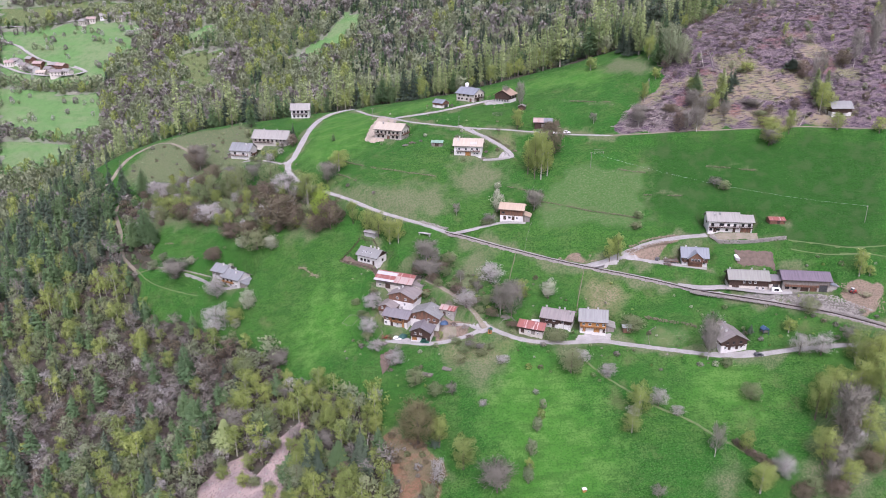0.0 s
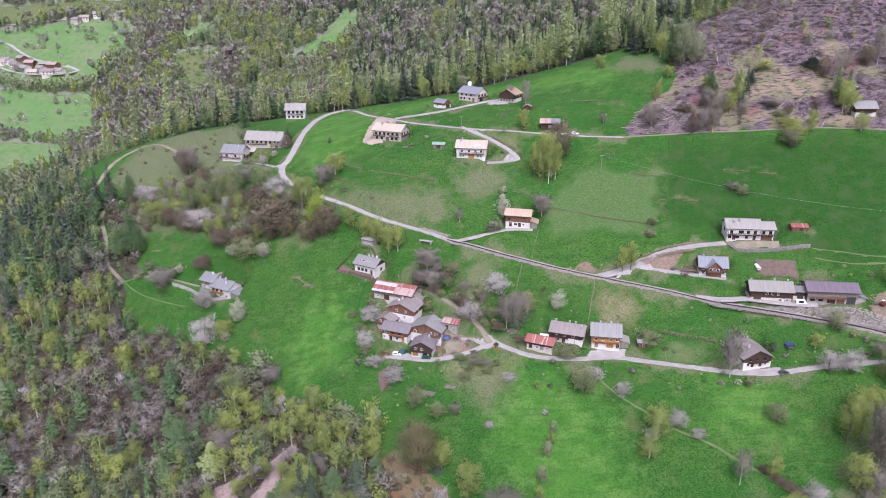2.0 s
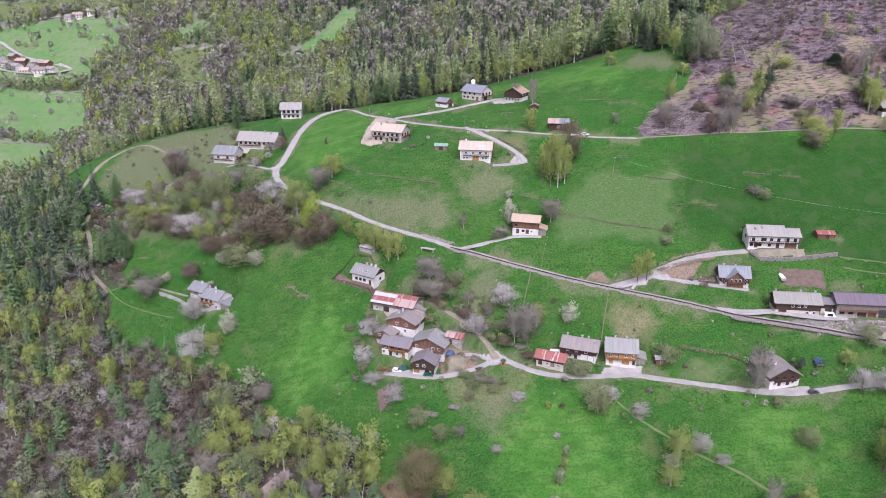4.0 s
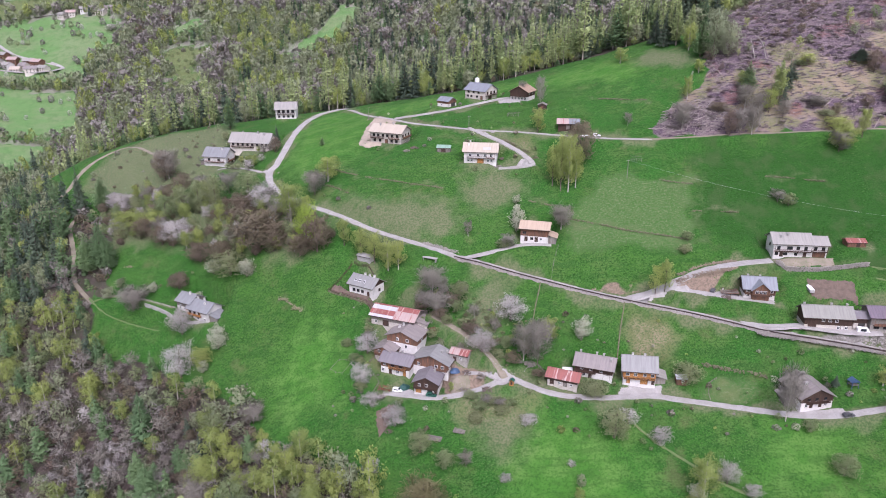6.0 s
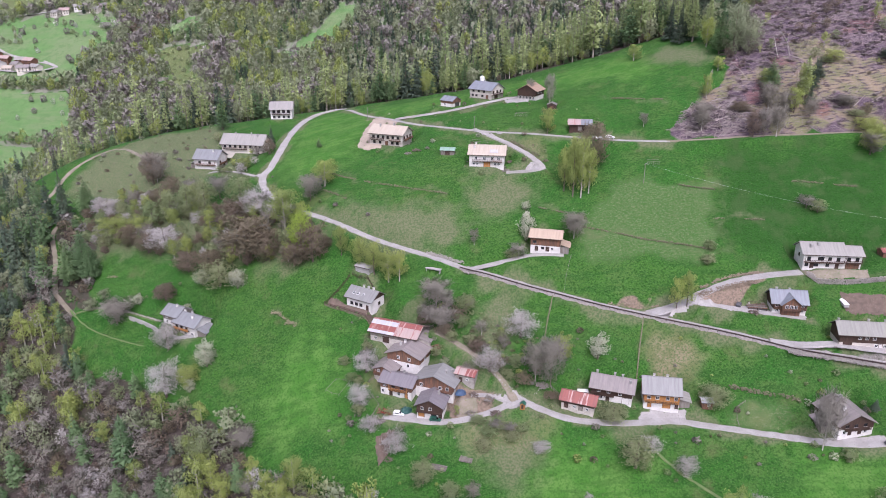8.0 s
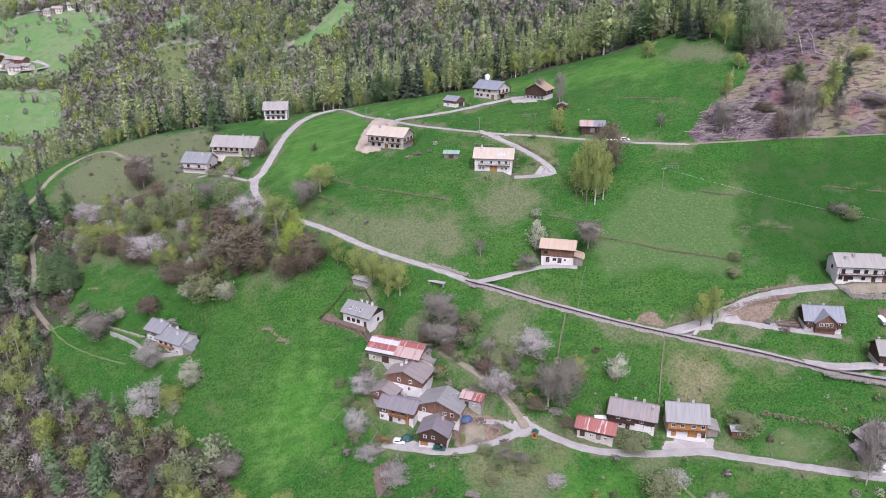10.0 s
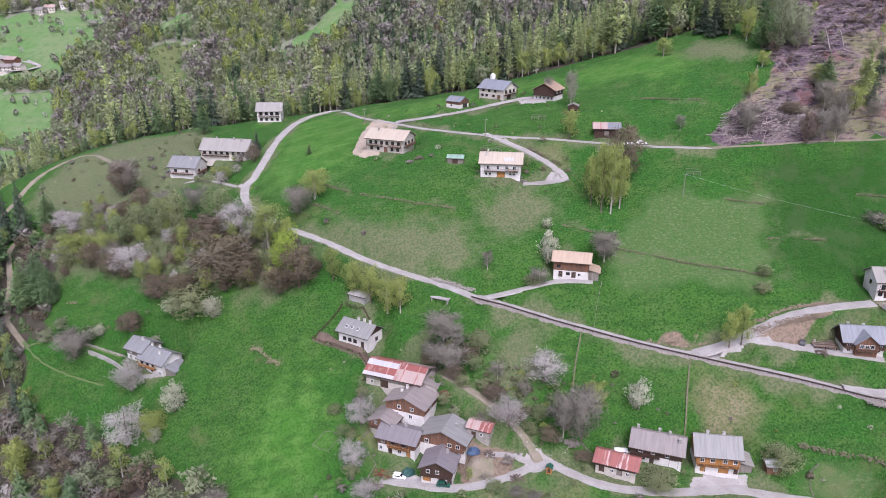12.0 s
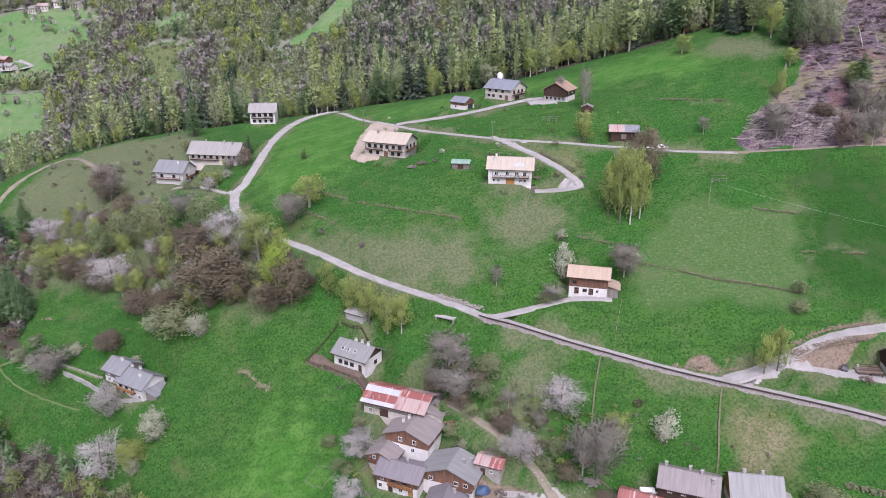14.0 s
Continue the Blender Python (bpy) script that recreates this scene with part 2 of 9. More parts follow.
def part(name, shape, material, parent, label=""):
    """Links a bmesh or a mesh as one object under a thing or a part."""
    if isinstance(shape, bpy.types.Mesh):
        me = shape
    else:
        me = bpy.data.meshes.new(name)
        shape.normal_update()
        shape.to_mesh(me)
        shape.free()
    if material and not me.materials:
        me.materials.append(material)
    ob = new(name, me)
    ob.parent = parent
    if label:
        ob["label"] = label
    return ob


def box(bm, x0, x1, y0, y1, z0, z1, m=None):
    v = [bm.verts.new(p) for p in ((x0, y0, z0), (x1, y0, z0), (x1, y1, z0), (x0, y1, z0), (x0, y0, z1), (x1, y0, z1), (x1, y1, z1), (x0, y1, z1))]
    if m is not None:
        for q in v:
            q.co = m @ q.co
    for f in ((3, 2, 1, 0), (4, 5, 6, 7), (0, 1, 5, 4), (1, 2, 6, 5), (2, 3, 7, 6), (3, 0, 4, 7)):
        bm.faces.new([v[i] for i in f])
    return bm


def boxes(*dims):
    bm = bmesh.new()
    for d in dims:
        box(bm, *d)
    return bm


def prism(bm, outline, y0, y1):
    """An outline in x and z, drawn out from y0 to y1."""
    a = [bm.verts.new((x, y0, z)) for x, z in outline]
    b = [bm.verts.new((x, y1, z)) for x, z in outline]
    n = len(outline)
    bm.faces.new(a)
    bm.faces.new(b[::-1])
    for i in range(n):
        bm.faces.new((a[(i + 1) % n], a[i], b[i], b[(i + 1) % n]))
    return bm


SHARED = {}


def shared(key, make):
    """A mesh that alike pieces share."""
    if key not in SHARED:
        bm = make()
        me = bpy.data.meshes.new(key[0] if isinstance(key, tuple) else key)
        bm.normal_update()
        bm.to_mesh(me)
        bm.free()
        SHARED[key] = me
    return SHARED[key]


def thing(name, x, y, z, turn, label, category, group=""):
    e = new(name)
    e.matrix_world = pose(x, y, z, 0, 0, turn)
    return tagged(e, label, category, group)


# ---- the hill, the valley behind it and the far mountainside ----
X_ZERO, X_STEP, Y_ZERO, Y_STEP = -450.0, 100.0, 150.0, 65.0
LATTICE = np.array([[-183, -172, -170, -173, -172, -156, -139, -133, -125, -111],
                    [-193, -172, -163, -153, -139, -114, -99, -95, -83, -66],
                    [-210, -183, -168, -138, -100, -82, -84, -63, -40, -20],
                    [-226, -186, -158, -127, -64, -54, -49, -32, -5, 19],
                    [-229, -159, -88, -57, -15, -12, -6, 1, 28, 55],
                    [-226, -139, -59, -34, -1, 15, 44, 60, 73, 94],
                    [-222, -115, -15, -16, -2, 16, 50, 78, 99, 123],
                    [-248, -147, -48, -17, -11, 12, 44, 77, 107, 136],
                    [-291, -204, -125, -69, -60, -34, 15, 59, 99, 135],
                    [-334, -251, -174, -118, -104, -76, -22, 33, 82, 125]], float)


def spline_weight(t):
    t = np.abs(t)
    return np.where(t < 1, (4 - 6 * t ** 2 + 3 * t ** 3) / 6, np.where(t < 2, (2 - t) ** 3 / 6, 0))


def hill(x, y):
    u = np.clip((x - X_ZERO) / X_STEP, 1.0, 8.0)
    v = np.clip((y - Y_ZERO) / Y_STEP, 1.0, 8.0)
    wu = spline_weight(u[..., None] - np.arange(10))
    wv = spline_weight(v[..., None] - np.arange(10))
    z = np.einsum("...j,...i,ji->...", wv, wu, LATTICE)
    back = np.maximum(y - 640, 0)
    return z - back * 0.35 * np.clip(back / 200, 0, 1)


def mountain(x, y):
    return -38 + 0.055 * (x + 389) + 0.50 * (y - 1063) + 5 * np.sin(x / 70 + 1.0) * np.sin(y / 95) + 3 * np.sin(x / 31 + y / 47)


def raw_height(x, y):
    x, y = np.asarray(x, float), np.asarray(y, float)
    a, b = hill(x, y), mountain(x, y)
    m = np.maximum(a, b)
    z = m + 12 * np.log(np.exp((a - m) / 12) + np.exp((b - m) / 12))
    rough = 0.25 * np.sin(x / 5.3 + np.sin(y / 7.1)) * np.sin(y / 4.7) + 0.5 * np.sin(x / 17 + 1.3) * np.sin(y / 13 + np.sin(x / 23))
    return np.maximum(z, -190) + rough


def smooth(t):
    t = np.clip(t, 0, 1)
    return t * t * (3 - 2 * t)


# roads: width, bench, then the line in plan
ROADS = {
    "main": (3.6, [(-65.9, 556), (-73.5, 558.9), (-83.9, 550.4), (-89.9, 529.5), (-92.3, 506.5), (-94.1, 480.3), (-95.9, 464.6), (-98.2, 457.1), (-95.5, 445.6), (-89, 434.8), (-74.7, 419.8), (-61.7, 410.2), (-42.5, 396), (-26.2, 386.7), (-10.4, 379.3), (4.8, 372), (19.7, 365.9), (34.2, 359.8), (48.4, 354.9), (62.4, 350.4), (76.2, 346.4), (89.6, 342.1), (102.9, 338.1), (115.9, 333.8), (128.5, 329.5), (141.1, 326), (153.4, 322.4), (165.4, 318.5), (177, 314.5), (187.8, 309.3), (201.7, 302)]),
    "upper": (2.6, [(-64.9, 547.5), (-48.9, 514.4), (-35.6, 493.4), (-19.7, 474.6), (5.6, 458.1), (22.9, 450), (49.6, 440.1), (72.4, 433.6), (88.4, 429.5), (99.5, 427.3)]),
    "upper_track": (1.9, [(98, 427.5), (120.5, 425.7), (136.5, 425), (168.2, 422.7), (199.2, 419.6), (229.1, 415), (248.6, 411.2)]),
    "farm": (2.4, [(-31.5, 489.1), (-8.9, 486.9), (5.9, 486.3), (28.3, 488.2), (37.3, 485.9)]),
    "hairpin": (3.2, [(9.8, 456.7), (19.3, 445.7), (29, 434.9), (36.8, 426), (39.6, 418.6), (31.4, 418.3), (23.3, 418.8)]),
    "orange": (2.2, [(6.4, 372.8), (20, 374), (32.2, 376), (44.2, 374.4)]),
    "yard": (4.6, [(73.6, 348.5), (83.9, 350.4), (91.6, 353.1), (107, 358.1), (122.1, 360.6), (136.7, 361)]),
    "yard_low": (3, [(89.8, 350.9), (105.1, 348.7), (118.6, 345.5), (131.9, 342.3)]),
    "farmyard": (3.6, [(115.9, 334.1), (126.5, 332.1), (139.9, 331.3), (155.1, 327.7), (167.9, 325.8)]),
    "village": (3.3, [(-27.8, 320.3), (-17.4, 317.2), (-7.8, 314.6), (4.3, 314.6), (15.2, 316.6), (20.1, 318.9), (25.9, 316.4), (31.1, 313.2), (41.4, 309.3), (57, 307.1), (72.7, 307), (82.9, 305.2), (95.5, 303.1), (107.8, 300.4), (119.9, 297.7), (132.2, 296), (142.2, 295.8), (157.6, 296.5), (170, 296.2), (182.3, 295.9), (198.4, 294.5)]),
    "lane": (2.6, [(20.1, 318.9), (16.8, 325.3), (12.8, 330.3), (4.5, 338.4), (-4, 344.8), (-8.4, 347.9)]),
    "link": (2.4, [(4.4, 322.5), (12.6, 321.6), (19.6, 318.7)]),
    "path": (1.2, [(61.5, 301.9), (70.2, 291.4), (81.1, 282.4), (91.5, 273.7), (104.1, 266.4), (111.7, 259.9), (122.8, 251.1), (132.2, 239.7)]),
    "left_track": (2.2, [(-212.9, 475.1), (-215.4, 463.3), (-204.4, 441.4), (-198.5, 426.4), (-193.6, 417.3), (-184.5, 408.4), (-180, 404.5)]),
    "left_foot": (0.6, [(-182, 406.3), (-173.9, 399.1), (-157.5, 389.4), (-138.5, 380.5)]),
    "left_path": (1.2, [(-179.7, 406.8), (-160.6, 401.3), (-133.4, 388.3)]),
    "left_up": (2.6, [(-236, 494), (-232.1, 503.3), (-229, 519.7), (-222, 530), (-211, 537), (-201, 532.5), (-192, 524.3), (-177.3, 509.6), (-163, 495)]),
    "group": (2.4, [(-97.1, 455.1), (-120.4, 474.6), (-132.9, 479.2)]),
    "wood_track": (3.5, [(-240.5, 337.9), (-216.8, 329.1), (-194.2, 320.8), (-173.7, 316.1)]),
    "grass_a": (1, [(176.2, 354.1), (190.1, 349.8), (202.2, 345.2), (219.8, 343.2)]),
    "grass_b": (1, [(176, 349.2), (193, 342.8), (208.5, 340.8), (217.2, 337.1)]),
    "far_a": (5, [(-688, 1192.7), (-635.8, 1195.1), (-573.7, 1195), (-532.3, 1202.9), (-483.8, 1218.1)]),
    "far_b": (5, [(-670.4, 1154.8), (-640.1, 1144.9), (-605.5, 1114.3), (-576.9, 1095.8), (-530.9, 1083.9), (-507.3, 1069.1), (-512.5, 1057), (-578.2, 1060.3), (-616.6, 1073.7), (-639.8, 1088.5)]),
    "far_c": (5, [(-488.6, 1250.3), (-472.2, 1232.6), (-429.4, 1215.7)]),
}


def dense(line, step=2.5):
    """A rounded line through the points of a road."""
    p = np.array(line, float)
    q = [p[0]]
    for i in range(len(p) - 1):
        a, b, c, d = p[max(i - 1, 0)], p[i], p[i + 1], p[min(i + 2, len(p) - 1)]
        n = max(1, int(np.linalg.norm(c - b) / step))
        for k in range(1, n + 1):
            t = k / n
            q.append(0.5 * (2 * b + (c - a) * t + (2 * a - 5 * b + 4 * c - d) * t * t + (3 * b - a - 3 * c + d) * t ** 3))
    return np.array(q)


ROAD_LINES = {}
for key, (width, line) in ROADS.items():
    p = dense(line, 1.0 if width < 5 else 8)
    z = raw_height(p[:, 0], p[:, 1])
    for _ in range(60):
        z[1:-1] = 0.25 * z[:-2] + 0.5 * z[1:-1] + 0.25 * z[2:]
    if key == "main":
        # the lane is banked up on a wall where it crosses the steep meadow
        start = int(np.argmin(np.abs(p[:, 0] - 2) + (p[:, 1] > 400) * 500))
        run = np.concatenate([[0], np.cumsum(np.hypot(*np.diff(p, axis=0).T))])
        z = z + 0.6 * smooth((run - run[start]) / 12)
    ROAD_LINES[key] = (width, p, z)

# a side road starts and ends at the level of the road it meets
for key, (width, p, z) in ROAD_LINES.items():
    for end in (0, -1):
        for other, (w2, p2, z2) in ROAD_LINES.items():
            if other == key or w2 < width and other != "main":
                continue
            d = np.hypot(*(p2 - p[end]).T)
            if d.min() < 4:
                away = np.hypot(*(p - p[end]).T)
                z += (z2[d.argmin()] - z[end]) * (1 - smooth(away / 15))

# level places under the houses: centre, half length, half depth, turn
PADS = []


def add_pad(x, y, turn, half_l, half_w, drop=0.0):
    z = float(raw_height(x, y)) + drop
    PADS.append((x, y, radians(turn), half_l, half_w, z))
    return z


def height(x, y):
    """The ground: raw hill, cut level under the houses and along the roads."""
    x, y = np.atleast_1d(np.asarray(x, float)), np.atleast_1d(np.asarray(y, float))
    z = raw_height(x, y)
    for px, py, a, hl, hw, pz in PADS:
        u = (x - px) * math.cos(a) + (y - py) * math.sin(a)
        v = -(x - px) * math.sin(a) + (y - py) * math.cos(a)
        d = np.hypot(np.maximum(np.abs(u) - hl, 0), np.maximum(np.abs(v) - hw, 0))
        w = 1 - smooth(d / 5.0)
        z = z * (1 - w) + pz * w
    best, level = np.zeros(len(x)), np.zeros(len(x))
    for key, (width, p, pz) in ROAD_LINES.items():
        lo, hi = p.min(0) - 8, p.max(0) + 8
        near = np.nonzero((x > lo[0]) & (x < hi[0]) & (y > lo[1]) & (y < hi[1]))[0]
        for part_of in np.array_split(near, max(1, len(near) // 4000)):
            if not len(part_of):
                continue
            d2 = (x[part_of, None] - p[:, 0]) ** 2 + (y[part_of, None] - p[:, 1]) ** 2
            k = d2.argmin(1)
            d = np.sqrt(d2[np.arange(len(k)), k])
            beyond, fade = width * 0.5 + 1.8, 3.0
            if key == "main":
                ahead = p[np.minimum(k + 1, len(p) - 1)] - p[np.maximum(k - 1, 0)]
                below = (ahead[:, 1] * (x[part_of] - p[k, 0]) - ahead[:, 0] * (y[part_of] - p[k, 1]) > 0) & (p[k, 0] > 2) & (p[k, 1] < 400)
                beyond, fade = np.where(below, width * 0.5 + 0.2, beyond), np.where(below, 4.0, fade)
            w = 1 - smooth((d - beyond) / fade)
            more = w > best[part_of]
            best[part_of[more]], level[part_of[more]] = w[more], pz[k[more]]
    return z * (1 - best) + level * best


def inside(poly, x, y):
    poly = np.array(poly, float)
    hit = np.zeros(np.shape(x), bool)
    for (x0, y0), (x1, y1) in zip(poly, np.roll(poly, -1, 0)):
        cut = ((y0 > y) != (y1 > y)) & (x < (x1 - x0) * (y - y0) / (y1 - y0 + 1e-9) + x0)
        hit ^= cut
    return hit


AREAS = {
    "woods_left": [(-420, 560), (-300, 575), (-240, 500), (-218, 470), (-197, 422.1), (-183.4, 407.3), (-173, 382.9), (-134.1, 361.5), (-108.3, 346.1), (-82.9, 324.1), (-71.2, 305.2), (-60.1, 304.4), (-28.9, 283.2), (-22.9, 267.5), (-19.6, 248.7), (-20, 205), (-300, 205)],
    "woods_belt": [(-200.9, 472.5), (-169.2, 470.6), (-138, 453.3), (-104.1, 430.8), (-86, 427.2), (-63.1, 407), (-54.7, 388.4), (-70.9, 390.3), (-102, 400), (-128.3, 412), (-158.1, 431.8), (-173.1, 433.4), (-182.6, 428.5)],
    "clearcut": [(100.4, 432.7), (114.6, 447), (137.8, 460.7), (137, 487.4), (153.3, 495.8), (182.2, 575.9), (235, 660), (330, 640), (360, 430), (249, 412.2), (199.6, 420.9), (168.4, 423.4), (120.6, 426.5)],
    "pale": [(70.7, 407), (113.5, 406.5), (104.8, 369), (50, 372.7), (58.1, 393)],
    "pale_mid": [(-60.8, 416.6), (5.1, 397.7), (4.9, 383.3), (-19.9, 385.2), (-53.1, 405.7)],
    "plot": [(148.7, 352.1), (166.2, 348.6), (165.7, 341), (148.1, 344.3)],
    "building_site": [(190, 328.5), (209, 322.8), (205, 309.5), (193, 312.5)],
    "farm_rubble": [(117, 332.6), (140, 329.6), (160, 326), (186, 321.5), (200, 311.5), (188, 311), (165, 319.2), (140, 326.6)],
    "dry_bank": [(-23.3, 274.7), (-5.9, 271.6), (-0.9, 245.9), (-43.6, 252.8)],
    "dry_shoulder": [(-222, 498), (-215, 540), (-190, 548), (-152.7, 556), (-138, 541), (-137, 522), (-136, 500), (-126, 480), (-136, 470), (-150, 463), (-170, 462), (-187, 466)],
    "dry_ridge": [(106.1, 510.3), (123, 505.7), (134.5, 489), (127.8, 475), (112.6, 481.3)],
    "dry_slope": [(10.7, 362.9), (33.9, 356), (35, 349.6), (22, 349.2), (24.2, 336.6), (15.7, 334.5), (4.6, 345.1)],
    "dry_low": [(-6.5, 314), (17.7, 313.3), (22.5, 301.3), (4.2, 303.8)],
    "debris": [(101.4, 432.5), (111, 445.5), (125.3, 450.1), (140.2, 441.6), (140.1, 426.4), (120.8, 427.3)],
    "dry_a": [(4.3, 417.8), (32.9, 415), (33.4, 396.4), (5.1, 397.7)],
    "dry_b": [(108.6, 247.4), (117.2, 247.9), (117.9, 232.7), (106.3, 233.6)],
    "dry_strip": [(114.2, 416.9), (117.7, 416.4), (105.5, 360.8), (102.3, 361)],
    "copse": [(152.9, 258.8), (171.4, 270), (192.2, 280.9), (167.9, 228.7), (137.6, 231.1)],
    "dry_edge": [(58.1, 350.7), (80, 352.5), (81.1, 350.5), (62.2, 348.6)],
    "lush_a": [(118.3, 422.9), (247.6, 408.6), (215.4, 333), (177.6, 353.9), (107.6, 368.2)],
    "dry_mid": [(1.6, 309.8), (17.7, 313.3), (30.6, 306), (21.8, 287.7), (11.8, 291.7)],
    "heap": [(-30.4, 313.8), (-23.3, 313.9), (-25.6, 305.9), (-29.1, 302.3)],
    "lawn": [(97.3, 316.2), (118, 311.2), (115.5, 303.6), (95.5, 306.5)],
    "far_meadow_a": [(-684.4, 1184.9), (-562.1, 1187.9), (-473.8, 1186.6), (-503.5, 1146.1), (-470.9, 1076), (-474, 1039), (-616.9, 1039.2)],
    "far_meadow_b": [(-614, 1032.9), (-467.4, 1020.5), (-439, 940.7), (-495.3, 934.8), (-573.8, 946)],
    "far_meadow_c": [(-566.4, 930), (-463.2, 927.2), (-480.1, 879.6), (-536.3, 865.1)],
    "far_meadow_d": [(-222.6, 1055.6), (-171.9, 1120.8), (-147.6, 1169.6), (-116.9, 1166.9), (-127.0, 1129.6), (-139.9, 1097.1), (-165.7, 1072.7), (-200.1, 1046.1)],
    "far_meadow_e": [(-394.9, 1108.9), (-339.6, 1111.0), (-298.0, 1092.5), (-316.2, 1076.9), (-335.0, 1070.8), (-306.2, 1023.4), (-333.5, 1009.7), (-363.1, 1017.7), (-362.6, 1054.7), (-382.6, 1085.1)],
    "far_meadow_f": [(-395, 1148), (-346, 1168), (-330, 1146), (-368, 1130)],
    "far_meadow_g": [(-540.2, 1189.6), (-464.7, 1184.7), (-448.0, 1158.0), (-466.1, 1135.2), (-441.6, 1106.8), (-477.3, 1086.3), (-477.3, 1058.5), (-496.1, 1061.0), (-521.8, 1134.7)],
    "far_field": [(-718.1, 1257.7), (-493.2, 1247.5), (-474.6, 1217.1), (-690.9, 1198.9)],
    "sand_bank": [(-109.6, 266.4), (-103.7, 274.3), (-95.1, 280), (-86.2, 285), (-81, 281.5), (-85, 275), (-79, 271.5), (-76, 279), (-76.5, 288.5), (-66.0, 290.5), (-66.5, 281.1), (-68.5, 273.9), (-68, 262), (-76.1, 252.6), (-95, 250)],
    "bank_earth": [(59, 353), (71, 351.8), (80, 352.6), (79.5, 354.2), (69.5, 354.4), (60, 354.9)],
    "bright_e": [(-92, 545), (-64, 545), (-40, 500), (-47, 452), (-60, 440), (-88, 448)],
    "lane_thicket": [(-14, 358), (4, 358), (20, 343), (38, 341), (37.5, 331), (30, 325), (22, 322), (12, 331), (0, 343), (-8, 349)],
    "hay_low": [(69.5, 339.2), (88, 336.7), (86, 324.5), (80, 319.5), (67.5, 321)],
    "yard_bank": [(92, 351.6), (99.8, 356.4), (111.7, 357.8), (122, 357.8), (121, 353), (114, 352.4), (110, 351.2), (105, 350.4)],
    "hamlet_side": [(-34, 328), (-24, 331), (-22, 338), (-30, 343), (-37, 339)],
    "hamlet_inner": [(-4, 328), (4, 327.5), (13, 323), (14, 317), (3, 315), (-5, 318)],
    "lane_low": [(-8, 312), (8, 312.5), (24, 309), (40, 308), (38, 303), (20, 304), (4, 307)],
    "shoulder_yard": [(-136, 492), (-122, 486), (-112, 492), (-108, 480), (-118, 470), (-132, 478)],
    "hay_lawn": [(100, 314), (111, 311.5), (110, 306.5), (99, 308.5)],
    "hay_drive": [(24, 446), (40, 438), (46, 426), (41, 421), (36, 432), (27, 443)],
    "track_side": [(-213, 470), (-200, 467), (-186, 440), (-176, 425), (-176, 408), (-183, 409.5), (-194, 422), (-202, 443)],
    "bracken": [(-35.7, 272.5), (-23.3, 276.7), (-7, 268.2), (-1.1, 255), (-2.1, 240.7), (-43.5, 240.2), (-62, 256), (-54.5, 264.4)],
    "bright_a": [(14, 304), (56, 298.6), (66, 282), (72, 255.5), (64, 230), (21.8, 232.3), (24, 274.1)],
    "bright_b": [(92, 296), (150, 288), (140, 262), (112, 268)],
    "bright_c": [(-78, 350), (-52, 362), (-40, 335), (-52, 312), (-76, 320)],
    "bright_d": [(-62, 545), (0, 520), (100, 520), (112, 470), (40, 500), (-30, 497)],
    "woods_ridge": [(-420, 560), (-300, 575), (-235, 566), (-170, 576), (-128, 582), (-108, 582), (-66, 577), (-36, 563), (0, 552), (40, 548), (90, 542), (128, 538), (150, 520), (190, 560), (215, 600), (225, 645), (150, 600), (128, 592), (90, 596), (0, 606), (-36, 616), (-100, 634), (-170, 632), (-300, 625), (-420, 620)],
}

